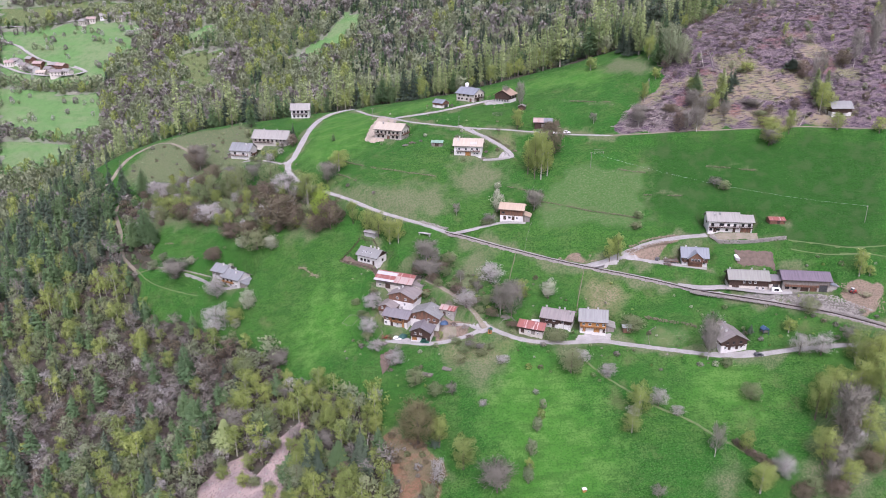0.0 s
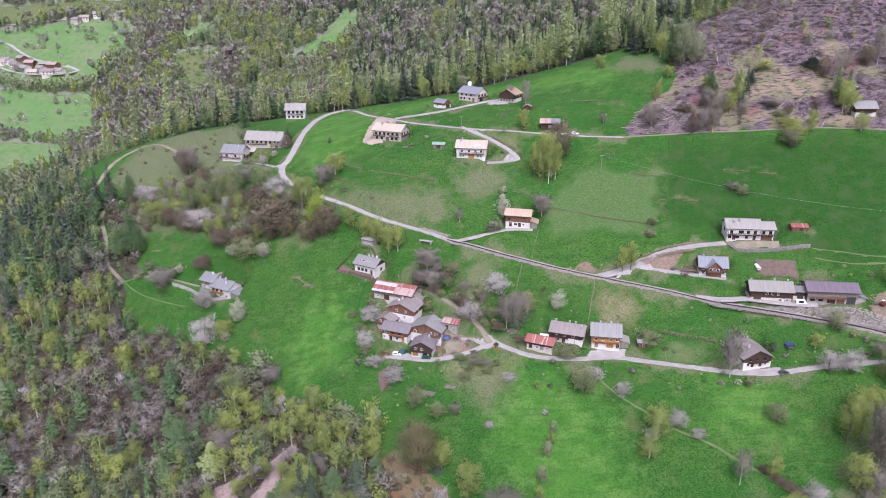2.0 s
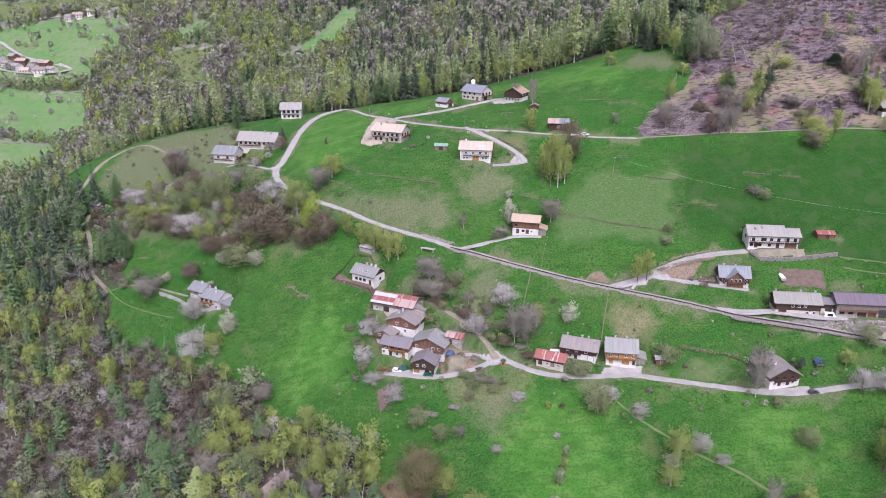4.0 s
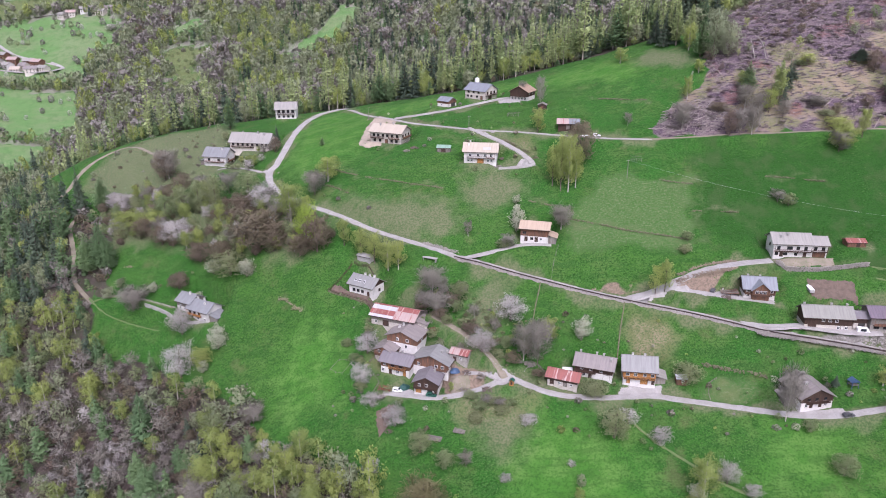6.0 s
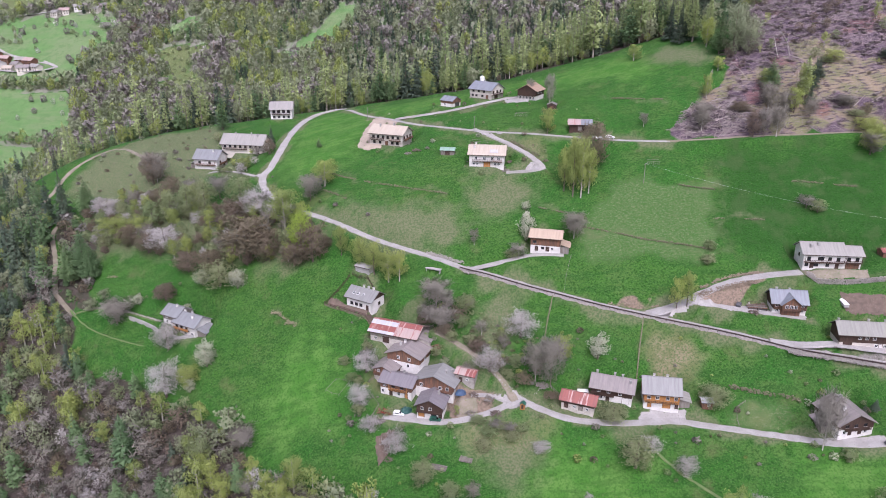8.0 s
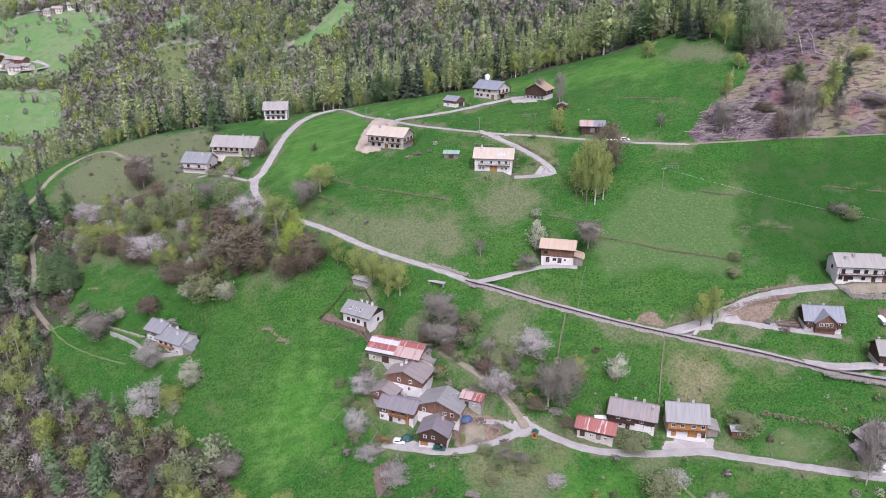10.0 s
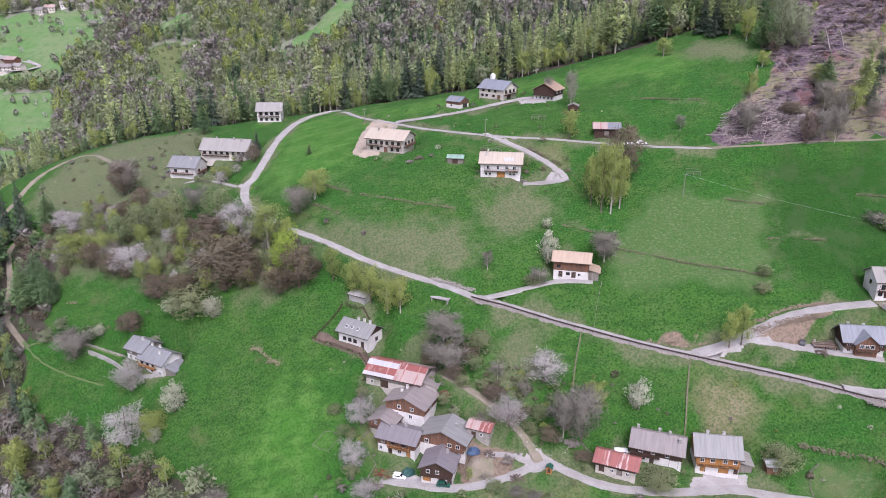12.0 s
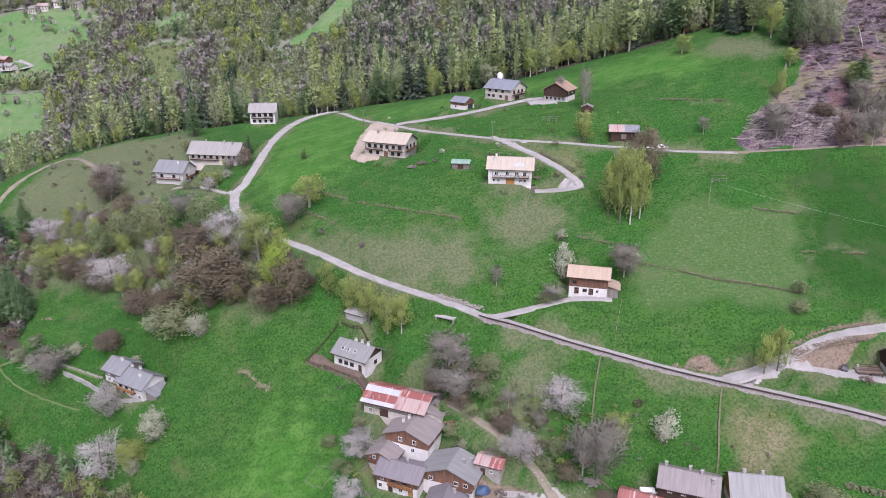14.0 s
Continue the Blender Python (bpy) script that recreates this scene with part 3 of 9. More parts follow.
LINES = {
    "row_a": [(-63.8, 442.8), (-45.1, 428.6), (-27.7, 418.9), (-4.5, 410.2)],
    "row_b": [(35.1, 398.5), (45.8, 394.7), (55.4, 391)],
    "row_c": [(52.9, 386.9), (66.3, 383.2), (83.9, 378.5), (104.2, 373.7)],
    "row_d": [(98.9, 404.6), (112.5, 401.5)],
    "row_e": [(109.8, 387.2), (129.2, 385.3)],
    "row_f": [(146.9, 401.3), (158.7, 399.1), (171.8, 396.3)],
    "row_g": [(-62.7, 428), (-50.9, 417.7)],
    "row_h": [(-78.4, 373.9), (-72, 368.7), (-67.1, 364.1)],
    "row_i": [(161.2, 356), (175, 354.6)],
    "row_j": [(76.4, 464.3), (102.4, 454.2)],
    "fall_a": [(37.4, 355.4), (34.8, 348), (31.8, 335.8), (29.5, 326.2)],
    "fall_b": [(71.1, 344.8), (68.2, 336.2), (64.6, 324)],
    "fall_c": [(47, 372.9), (44, 364.9), (42.3, 358.2)],
    "bank": [(97.4, 318.9), (105.7, 316.5), (115.4, 314.1), (119.0, 312.1)],
    "chalet_wall": [(-175.4, 406.8), (-160.7, 401.9), (-145.1, 394.5), (-132.8, 388.4)],
    "chalet_low": [(-148.7, 392.5), (-140.2, 388), (-131.6, 382.9), (-121.7, 377.2), (-114.3, 376.1)],
    "terrace": [(137.3, 356.7), (152.3, 355), (175, 354.6)],
    "yard_wall": [(95, 353.6), (101, 355.2), (110, 355.8), (121, 356.2)],
    "ramp_bank": [(97.5, 358.6), (101, 360.6), (106.7, 362.6), (114.7, 363.6), (122, 363.4)],
    "gabion": [(182.6, 314.3), (192.5, 308.5), (201.7, 302)],
    "garden_a": [(-55.3, 369.2), (-50.1, 372.8), (-45.2, 377.4)],
    "garden_b": [(-55.3, 369.2), (-39.9, 360.1), (-26.9, 352.3)],
    "garden_c": [(-26.9, 352.3), (-24.7, 354.9), (-21.8, 357.3)],
    "garden_d": [(-44.3, 377.8), (-35.3, 373.1), (-31.5, 369.7)],
    "farm_bank": [(121.5, 328.8), (140.5, 324), (160.1, 318.6), (180.4, 313.4)],
    "rubble": [(-12.3, 381.9), (-5.8, 380.6), (1.8, 377.9)],
    "pasture": [(-40.1, 325.5), (-36.3, 330.3), (-31.8, 335)],
    "lawn_edge": [(96, 305.4), (96.6, 310.7), (100.3, 312.9)],
    "track_wall": [(10.1, 332.2), (16.8, 325.3), (26.2, 321.2), (31.8, 323)],
    "drive_wall": [(27.5, 441.5), (37.2, 431.5), (42.3, 424.4)],
}


# ---- the houses: place, turn, size and finish ----
# x, y: middle of the front's foot; turn: degrees; L: along the front; W: depth; eave and rise: heights; ridge: along the front (x) or away (y)
HOUSES = []


def site(key, x, y, turn, L, W, eave, rise, ridge, roof, lower, upper, base, label, **more):
    a = radians(turn)
    cx, cy = x - math.sin(a) * W / 2, y + math.cos(a) * W / 2
    z = float(raw_height(x, y)) + more.pop("lift", 0.0)
    PADS.append((cx, cy, a, L / 2 + 0.8, W / 2 + 0.8, z))
    HOUSES.append(dict(key=key, x=x, y=y, z=z, turn=turn, L=L, W=W, eave=eave, rise=rise, ridge=ridge, roof=roof, lower=lower, upper=upper, base=base, label=label, **more))


site("left_chalet", -118.9, 378.9, -29, 12.5, 9.5, 5.2, 2.9, "x", ROOF_DARK, PLASTER, PLASTER, 2.4, "white plastered chalet with dark grey roof and wooden balcony",
     windows=[("f", -4.6, 3.6, 1.2, 1.3), ("f", -1.6, 3.6, 1.2, 1.3), ("f", 1.4, 3.6, 1.2, 1.3), ("f", 4.6, 1.2, 1.1, 1.2), ("f", 0.5, 1.2, 1.1, 1.2), ("r", -2, 3.6, 1.1, 1.2), ("r", 2, 3.6, 1.1, 1.2)],
     doors=[("f", -3.6, 1.1, 2.1, WOOD_DARK)], balconies=[("f", 2.5, -5.6, 3.2, WOOD_GOLD, True)], chimneys=[(-4, 5.2, PLASTER), (-1, 6.2, PLASTER), (2.5, 3.0, PLASTER)], annex=("r", 5.0, 7.0, 3.4, ROOF_DARK))
site("chalet_wing", -127.2, 385.3, -29, 8.5, 9, 4.8, 2.6, "x", ROOF_DARK, PLASTER, WOOD_GREY, 2.2, "set-back wing of a white chalet under a grey roof",
     windows=[("f", -2, 1.3, 1.1, 1.1), ("f", -2, 3.5, 1.0, 1.0)], chimneys=[(1.0, 4.0, PLASTER)])
site("white_house", -40.3, 364.2, -31, 12.4, 9, 4.4, 2.7, "x", ROOF_GREY, PLASTER, WOOD_DARK, 4.0, "small white house with grey roof, skylights and dark gables",
     windows=[("f", -3.6, 1.6, 1.3, 1.2), ("f", -1.3, 1.6, 1.3, 1.2), ("f", 1.0, 1.6, 1.3, 1.2), ("r", 1.0, 1.6, 1.2, 1.2)], doors=[("f", 4.2, 1.0, 2.1, WOOD_DARK)],
     chimneys=[(-1.0, 5.2, PLASTER), (1.0, 5.8, PLASTER), (4.4, 4.6, PLASTER)], skylights=[(-3.6, 1.6), (-1.4, 1.6), (1.2, 1.6)])
site("barn", -25.5, 346.8, -22, 19.5, 11, 4.4, 2.6, "x", ROOF_RED, ROUGHCAST, WOOD_GREY, 2.2, "long barn under a patched red and pink sheet roof",
     windows=[("f", -7.5, 1.5, 1.0, 1.0)], doors=[("f", -3, 2.6, 2.6, WOOD_DARK), ("f", 6, 2.4, 2.4, WOOD_DARK)], split=ROOF_RUST, strips=True, annex=("r", 5.0, 7.0, 3.4, ROOF_BROWN))
site("middle_house", -21.0, 336.6, -24, 13.5, 10, 5.4, 2.6, "y", ROOF_BROWN, PLASTER, WOOD_RED, 2.6, "white and wooden gabled house under a mauve-brown roof",
     windows=[("f", -3, 1.4, 1.0, 1.2), ("f", 2, 1.4, 1.0, 1.2), ("f", -2, 4.2, 1.0, 1.1), ("f", 2.5, 4.2, 1.0, 1.1), ("r", 0, 3.4, 1, 1.1)], chimneys=[(-2, 6, PLASTER), (-3.2, 4.5, PLASTER)])
site("side_house", -28.4, 333.6, -24, 8, 8, 4.2, 1.7, "y", ROOF_BROWN, ROUGHCAST, WOOD_RED, 1.8, "narrow gabled wooden house with weathered red-brown boards",
     windows=[("f", -2, 3.6, 0.9, 1.0), ("f", 1, 3.6, 0.9, 1.0)], doors=[("f", 2, 1.2, 2.0, WOOD_DARK)], balconies=[("f", 2.2, -3.8, 3.8, WOOD_RED, False)])
site("balcony_house", -23.4, 326.6, -22, 12.5, 8.5, 5.4, 2.0, "x", ROOF_MAUVE, PLASTER, WOOD_RED, 2.9, "white house with red-brown wooden upper floor and balcony",
     windows=[("f", -5.2, 1.5, 1.0, 1.2), ("f", -1, 4.2, 1.2, 1.2), ("f", 2.5, 4.2, 1.2, 1.2), ("f", 1.2, 1.5, 1.0, 1.2), ("f", -4.5, 4.2, 1.0, 1.1)],
     doors=[("f", 4.2, 1.1, 2.1, WOOD_GOLD), ("f", -2, 1.1, 2.1, WOOD_DARK)], balconies=[("f", 2.9, -2.5, 5.0, WOOD_GOLD, False)], chimneys=[(1, 5.6, CONCRETE)])
site("grey_gable_house", -9.2, 325.6, -21, 15, 9, 4.2, 3.0, "y", ROOF_GREY, PLASTER, WOOD_RED, 1.6, "broad gabled house with grey roof and red-brown boarding",
     windows=[("f", 2.5, 2.6, 1.1, 1.1), ("f", 5.2, 2.6, 1.1, 1.1), ("f", -5, 2.6, 1.1, 1.1), ("r", -3, 2.6, 1.1, 1.1)], balconies=[("f", 1.5, 1.0, 7.4, WOOD_RED, True)], chimneys=[(3, 5, CONCRETE), (4.5, 7, CONCRETE)])
site("dark_gable_house", -10.8, 316.8, -14, 9.4, 8, 5.0, 2.4, "y", ROOF_MAUVE, PLASTER, WOOD_DARK, 2.4, "dark wooden gabled house on a white ground floor",
     windows=[("f", -2.6, 3.6, 1.0, 1.0), ("f", 0.2, 3.6, 1.0, 1.0), ("f", 1.6, 1.4, 1.8, 1.1)], doors=[("f", -3, 2.2, 2.2, WOOD_GOLD), ("f", 4.0, 1.1, 2.1, WOOD_DARK)],
     balconies=[("f", 2.5, -4.8, 4.8, WOOD_DARK, False)], chimneys=[(2, 6, CONCRETE)])
site("stone_shed", 2.0, 327.3, -23, 7.4, 5.5, 3.2, 1.2, "x", ROOF_RUST, STONE, STONE, 3.0, "small stone shed with a faded red and white sheet roof", windows=[("f", 1, 1.6, 0.8, 0.8)], doors=[("f", -1.5, 1.2, 2.0, WOOD_DARK)], split=ROOF_RED)
site("striped_barn", 41.5, 313.4, -23, 11.5, 6.5, 3.5, 1.7, "x", ROOF_STREAK, ROUGHCAST, WOOD_DARK, 1.9, "low barn with streaked red sheet roof and stained walls",
     windows=[("f", -1, 1.1, 0.8, 0.8), ("f", 3.5, 1.1, 0.8, 0.8)], doors=[("f", -4, 1.4, 1.9, WOOD_DARK), ("f", 1.2, 1.3, 1.8, WOOD_GREY)])
site("long_brown_house", 53.6, 315.2, -20, 14.2, 9.5, 5.0, 2.6, "x", ROOF_BROWN, PLASTER, WOOD_DARK, 2.5, "long house with mauve-brown roof and dark wooden balcony",
     windows=[("f", -6, 1.4, 1.0, 1.1), ("f", -3.6, 1.4, 1.0, 1.1), ("f", -4.5, 3.9, 1.0, 1.1), ("f", -1, 3.9, 1.0, 1.1), ("f", 3, 3.7, 1, 1)], doors=[("f", -1.2, 1.1, 2.1, WOOD_DARK), ("f", 5, 2.4, 2.3, PLASTER)],
     balconies=[("f", 2.6, -7.5, 1.0, WOOD_DARK, False)], chimneys=[(-6.2, 6.8, CONCRETE), (0, 7.2, CONCRETE), (3, 4.6, CONCRETE), (6, 3.0, CONCRETE)])
site("honey_house", 70.5, 311.9, -9, 12, 9.5, 6.0, 3.5, "x", ROOF_GREY, PLASTER, WOOD_GOLD, 2.5, "house with honey-coloured wooden floor above white garages",
     windows=[("f", -4.4, 4.0, 1.1, 1.1), ("f", -1.5, 4.0, 1.1, 1.1), ("f", 2, 4.0, 1.1, 1.1), ("f", 4.8, 4.0, 1.1, 1.1)], doors=[("f", -4, 1.2, 2.1, WOOD_GOLD), ("f", 1.8, 2.6, 2.2, WOOD_GOLD), ("f", 5.2, 1.0, 2.0, WOOD_DARK)],
     balconies=[("f", 2.6, -5.8, 5.8, WOOD_GOLD, False)], chimneys=[(-2.4, 6.6, PLASTER), (2.2, 6.6, PLASTER)], annex=("r", 4.0, 6.0, 2.8, ROOF_PALE))
site("grey_hut", 86.5, 311.0, -4, 3.6, 3.4, 2.5, 0.7, "x", ROOF_ZINC, WOOD_RED, WOOD_RED, 1.0, "tiny wooden garden hut with a pale sheet roof", windows=[("f", 0.4, 1.5, 0.8, 0.8)])
site("chalet", 132.8, 299.7, 9, 12.6, 13, 4.6, 3.3, "y", ROOF_BROWN, PLASTER, WOOD_DARK, 2.3, "dark wooden chalet with wide brown roof and white base",
     windows=[("f", -3.5, 3.6, 1.2, 1.1), ("f", -0.3, 3.6, 1.2, 1.1), ("f", 3.2, 3.6, 1.2, 1.1), ("f", 3.6, 1.3, 1.0, 1.1), ("f", -4.2, 1.3, 1.0, 1.1)], doors=[("f", -2.2, 1.1, 2.0, WOOD_DARK), ("f", 1.4, 1.1, 2.0, WOOD_DARK)],
     balconies=[("f", 2.4, -4.5, 4.8, WOOD_DARK, False)], chimneys=[(-2, 4.5, PLASTER), (-2.6, 8, PLASTER), (0, 10, CONCRETE)], annex=("l", 4.0, 6.0, 3.0, ROOF_BROWN))
site("long_white_house", 145.6, 362.15, -6, 15.4, 10, 6.2, 3.0, "x", ROOF_PALE, PLASTER, PLASTER, 2.6, "long white house with dark balcony and pale grey roof",
     windows=[("f", -5.7, 3.9, 1.2, 1.6), ("f", -1.1, 4.1, 2.2, 1.2), ("f", 2.3, 4.1, 1.2, 1.2), ("f", 5.5, 3.9, 1.2, 1.6), ("f", -2.7, 1.4, 1.6, 1.1), ("f", 1.7, 1.4, 1.2, 1.1), ("f", -6.3, 1.4, 1.2, 1.2), ("l", 0, 4.0, 1.2, 1.3)],
     doors=[("f", -4.3, 1.3, 2.1, WOOD_DARK), ("f", 5.3, 1.2, 2.1, WOOD_DARK)], balconies=[("f", 2.7, -7.5, 7.6, WOOD_DARK, False)], chimneys=[(-4.7, 2.6, CONCRETE), (-1.7, 3.4, CONCRETE)])
site("white_wing", 156.6, 361.0, -6, 6.5, 8.4, 5.9, 2.2, "x", ROOF_PALE, PLASTER, PLASTER, 2.6, "low white house wing with a wide dark garage door",
     windows=[("f", -1.6, 3.9, 1.2, 1.6), ("f", 1.6, 3.9, 1.2, 1.6)], doors=[("f", 0, 5.0, 2.3, WOOD_RED)], balconies=[("f", 2.7, -3.2, 3.2, WOOD_DARK, False)])
site("slate_house", 126.6, 345.2, -8, 12.2, 8.5, 4.0, 3.3, "x", ROOF_BLUE, PLASTER, WOOD_DARK, 1.4, "house with blue-grey roof, front gable and dark wooden front",
     windows=[("f", -4.6, 2.6, 1.1, 1.0), ("f", 4.8, 2.6, 1.1, 1.0), ("f", -4.5, 0.7, 1, 0.9), ("f", 4.5, 0.7, 1, 0.9)], doors=[("f", -2.6, 1.1, 1.9, WOOD_GOLD)], balconies=[("f", 1.6, -6.0, -3.6, WOOD_RED, False), ("f", 1.6, 3.6, 6.0, WOOD_RED, False)], chimneys=[(1, 6, CONCRETE), (-4, 5.5, CONCRETE)], cross=(0.2, 6.6, 1.6, WOOD_RED))
site("farm_house", 148.5, 329.6, -7, 18, 8.5, 5.8, 2.9, "x", ROOF_DULL, ROUGHCAST, WOOD_DARK, 2.2, "farmhouse with pale grey roof and dark wooden upper floor",
     windows=[("f", 4, 1.3, 1.0, 1.0), ("f", 7, 1.3, 1.0, 1.0), ("f", -2, 4.2, 1, 1), ("f", 3, 4.2, 1, 1), ("f", 0.5, 4.2, 1, 1)], doors=[("f", 5.5, 1.1, 2.0, PLASTER), ("f", -6, 3.0, 2.2, WOOD_DARK)], chimneys=[(-8, 6, CONCRETE), (2, 5.2, CONCRETE), (8, 5.4, CONCRETE)])
site("purple_barn", 174.6, 325.9, -7, 21.5, 10, 6.0, 2.4, "x", ROOF_PURPLE, STONE, WOOD_GREY, 2.4, "long farm barn with purple sheet roof and grey boards",
     windows=[("f", -8.5, 1.4, 1.8, 1.0), ("f", -5, 1.4, 1.8, 1.0)], doors=[("f", -0.5, 3.4, 2.3, WOOD_DARK), ("f", 3.6, 3.0, 2.3, WOOD_RED), ("f", 8.0, 3.6, 3.4, DARK_METAL)], balconies=[("f", 2.5, -10, 5.5, WOOD_RED, True)], annex=("r", 4.0, 8.0, 3.4, ROOF_BLUE))
site("farm_link", 161.0, 329.3, -7, 5.0, 6.5, 4.6, 1.2, "x", ROOF_MAUVE, ROUGHCAST, WOOD_DARK, 2.2, "low covered passage between farmhouse and barn", doors=[("f", 0.5, 2.4, 2.2, DARK_METAL)])
site("red_shed", 173.5, 363.2, -3, 7.6, 5, 2.1, 0.9, "x", ROOF_RED, WOOD_RED, WOOD_RED, 0.6, "small red wooden shed with a red sheet roof", doors=[("f", 0.5, 1.2, 1.8, WOOD_DARK)])
site("orange_chalet", 36.7, 377.1, -14, 12.2, 8, 6.2, 2.0, "x", ROOF_ORANGE, PLASTER, WOOD_RED, 2.5, "white chalet with orange tile roof and red wooden band",
     windows=[("f", -4.4, 4.0, 1.2, 1.0), ("f", 3, 1.4, 0.9, 0.9), ("f", -1, 1.4, 1.2, 0.9)], doors=[("f", -3.6, 1.2, 2.1, WOOD_DARK), ("f", 1, 1.3, 2.1, WOOD_DARK)], annex=("r", 3.6, 6.0, 2.9, ROOF_ORANGE))
site("ridge_house", -105.5, 545.0, 4, 13, 10, 6.4, 3.6, "x", ROOF_PALE, PLASTER, PLASTER, 3.0, "tall plain white house with pale roof on the ridge",
     windows=[("f", u, 4.7, 1.6, 1.6) for u in (-4.4, -1.5, 1.5, 4.4)] + [("f", u, 1.5, 1.3, 1.3) for u in (-4.4, -1.5, 1.5, 4.4)], balconies=[("f", 3.1, -5.6, 5.6, WOOD_DARK, False)], lift=1.7)
site("shoulder_house", -117.4, 493.0, -10, 24, 11, 5.4, 4.3, "x", ROOF_PALE, CREAM, CREAM, 2.4, "long cream house with broad pale grey roof",
     windows=[("f", u, 3.7, 1.2, 1.2) for u in (-10, -7, -4, -1, 2, 5, 8, 10.5)] + [("f", 6, 1.3, 1, 1.1)], doors=[("f", 9, 1.3, 2.1, WOOD_DARK)], balconies=[("f", 2.4, -11, 3, WOOD_DARK, False)], chimneys=[(-6, 6.5, CONCRETE), (4, 5, CONCRETE), (8, 4.4, CONCRETE)])
site("shoulder_chalet", -136.0, 485.0, -12, 13.6, 11, 5.9, 3.8, "x", ROOF_DARK, PLASTER, PLASTER, 2.4, "white chalet with dark grey roof and red-brown balcony",
     windows=[("f", -3.6, 3.7, 1.3, 1.4), ("f", 2.4, 3.7, 1.3, 1.4), ("r", -2, 3.6, 1.2, 1.2), ("r", 2, 1.4, 1.2, 1.2)], balconies=[("f", 2.4, -6, 6, WOOD_RED, False), ("r", 2.4, -4, 4, WOOD_RED, True)], chimneys=[(3, 4, PLASTER)], annex=("l", 3.5, 7, 3.0, ROOF_DARK))
site("tan_house", -34.5, 455.5, -22, 18, 12, 6.0, 3.0, "x", ROOF_TAN, ROUGHCAST, ROUGHCAST, 2.6, "rough rendered house with tan roof and dark wooden galleries",
     windows=[("f", u, 4.1, 1.2, 1.4) for u in (-6.8, -4.2, -1.4, 1.2, 4.0, 6.8)] + [("f", u, 1.4, 1.2, 1.3) for u in (-6.4, -3.2, 3.6, 6.4)] + [("r", -3.5, 4.0, 1.2, 1.3), ("r", 0, 4.0, 1.2, 1.3), ("r", 3.5, 4.0, 1.2, 1.3)],
     doors=[("f", 0.5, 1.5, 2.1, WOOD_RED)], balconies=[("f", 2.7, -8.4, -0.6, WOOD_DARK, False), ("f", 2.7, 2.2, 8.4, WOOD_RED, False), ("r", 2.7, -5, 5, WOOD_RED, True)], chimneys=[(2, 6, CONCRETE), (-5, 4.5, CONCRETE)], annex=("b", 3.0, 8.0, 3.6, ROOF_BROWN))
site("terrace_house", 14.4, 423.3, -8, 16, 11, 6.0, 3.0, "x", ROOF_TAN, PLASTER, PLASTER, 2.6, "white house with tan roof, balcony and orange garage door",
     windows=[("f", -5.8, 1.4, 0.9, 0.9), ("f", -4.2, 1.4, 0.9, 0.9), ("f", 4, 1.4, 0.9, 0.9), ("f", 5.6, 1.4, 0.9, 0.9), ("f", -5, 4.0, 1.1, 1.3), ("f", -1, 4.0, 1.1, 1.3), ("f", 2.5, 4.0, 1.1, 1.3), ("f", 5.5, 4.0, 1.1, 1.3)],
     doors=[("f", 0.2, 3.0, 2.2, WOOD_GOLD)], balconies=[("f", 2.7, -6.5, 3.0, WOOD_GREY, False), ("f", 2.7, 3.2, 7.2, WOOD_RED, False)], chimneys=[(-6, 3.4, PLASTER), (-5.5, 6, PLASTER)], panel=(3.2, 1.6))
site("blue_roof_farm", 14.7, 496.8, -38, 14, 12, 5.0, 3.2, "x", ROOF_BLUE, ROUGHCAST, CREAM, 2.2, "cream farmhouse with blue-grey roof and wide windows",
     windows=[("f", -5, 1.5, 1.2, 1.0), ("f", -2.5, 1.5, 1.2, 1.0), ("f", 1.5, 1.5, 1.2, 1.0), ("f", -4.5, 3.9, 1.2, 1.1), ("f", -1, 3.9, 1.2, 1.1), ("f", 2.5, 3.9, 1.2, 1.1), ("r", -3.5, 3.6, 1.3, 1.4), ("r", 0, 3.6, 1.3, 1.4), ("r", 3.2, 3.6, 1.3, 1.4)],
     doors=[("f", 4.6, 1.3, 2.1, WOOD_RED), ("r", -1, 3.0, 2.2, WOOD_DARK)], balconies=[("r", 2.3, -5.4, 5.4, WOOD_DARK, False)], chimneys=[(-2, 7, CONCRETE)], lift=0.6)
site("dark_chalet", 38.4, 480.3, -30, 10.5, 10, 5.0, 2.8, "y", ROOF_TERRACOTTA, PLASTER, WOOD_DARK, 2.2, "dark wooden chalet with orange roof on pale base",
     windows=[("f", u, 1.2, 0.9, 1.2) for u in (-3.8, -1.9, 0.0, 1.9, 3.8)] + [("r", -2.5, 3.8, 1.0, 1.1), ("r", 1.5, 3.8, 1.0, 1.1)], balconies=[("f", 2.3, -5, 5, WOOD_DARK, True)], lift=0.4)
site("carport", -3.8, 495.7, -38, 8, 7.5, 3.2, 1.9, "x", ROOF_BLUE, PLASTER, WOOD_RED, 1.8, "small dark-roofed garage beside the farm drive", doors=[("r", 0.5, 3.4, 2.2, DARK_METAL)], windows=[("f", -1, 1.3, 1.0, 0.8)], lift=0.3)
site("brown_shed", 60.2, 442.0, -8, 10, 6, 3.2, 1.6, "x", ROOF_RUST, WOOD_DARK, WOOD_DARK, 0.8, "weathered brown wooden shed with a half red, half grey roof", doors=[("f", 0, 2.0, 2.0, WOOD_GREY)], split=ROOF_BLUE)
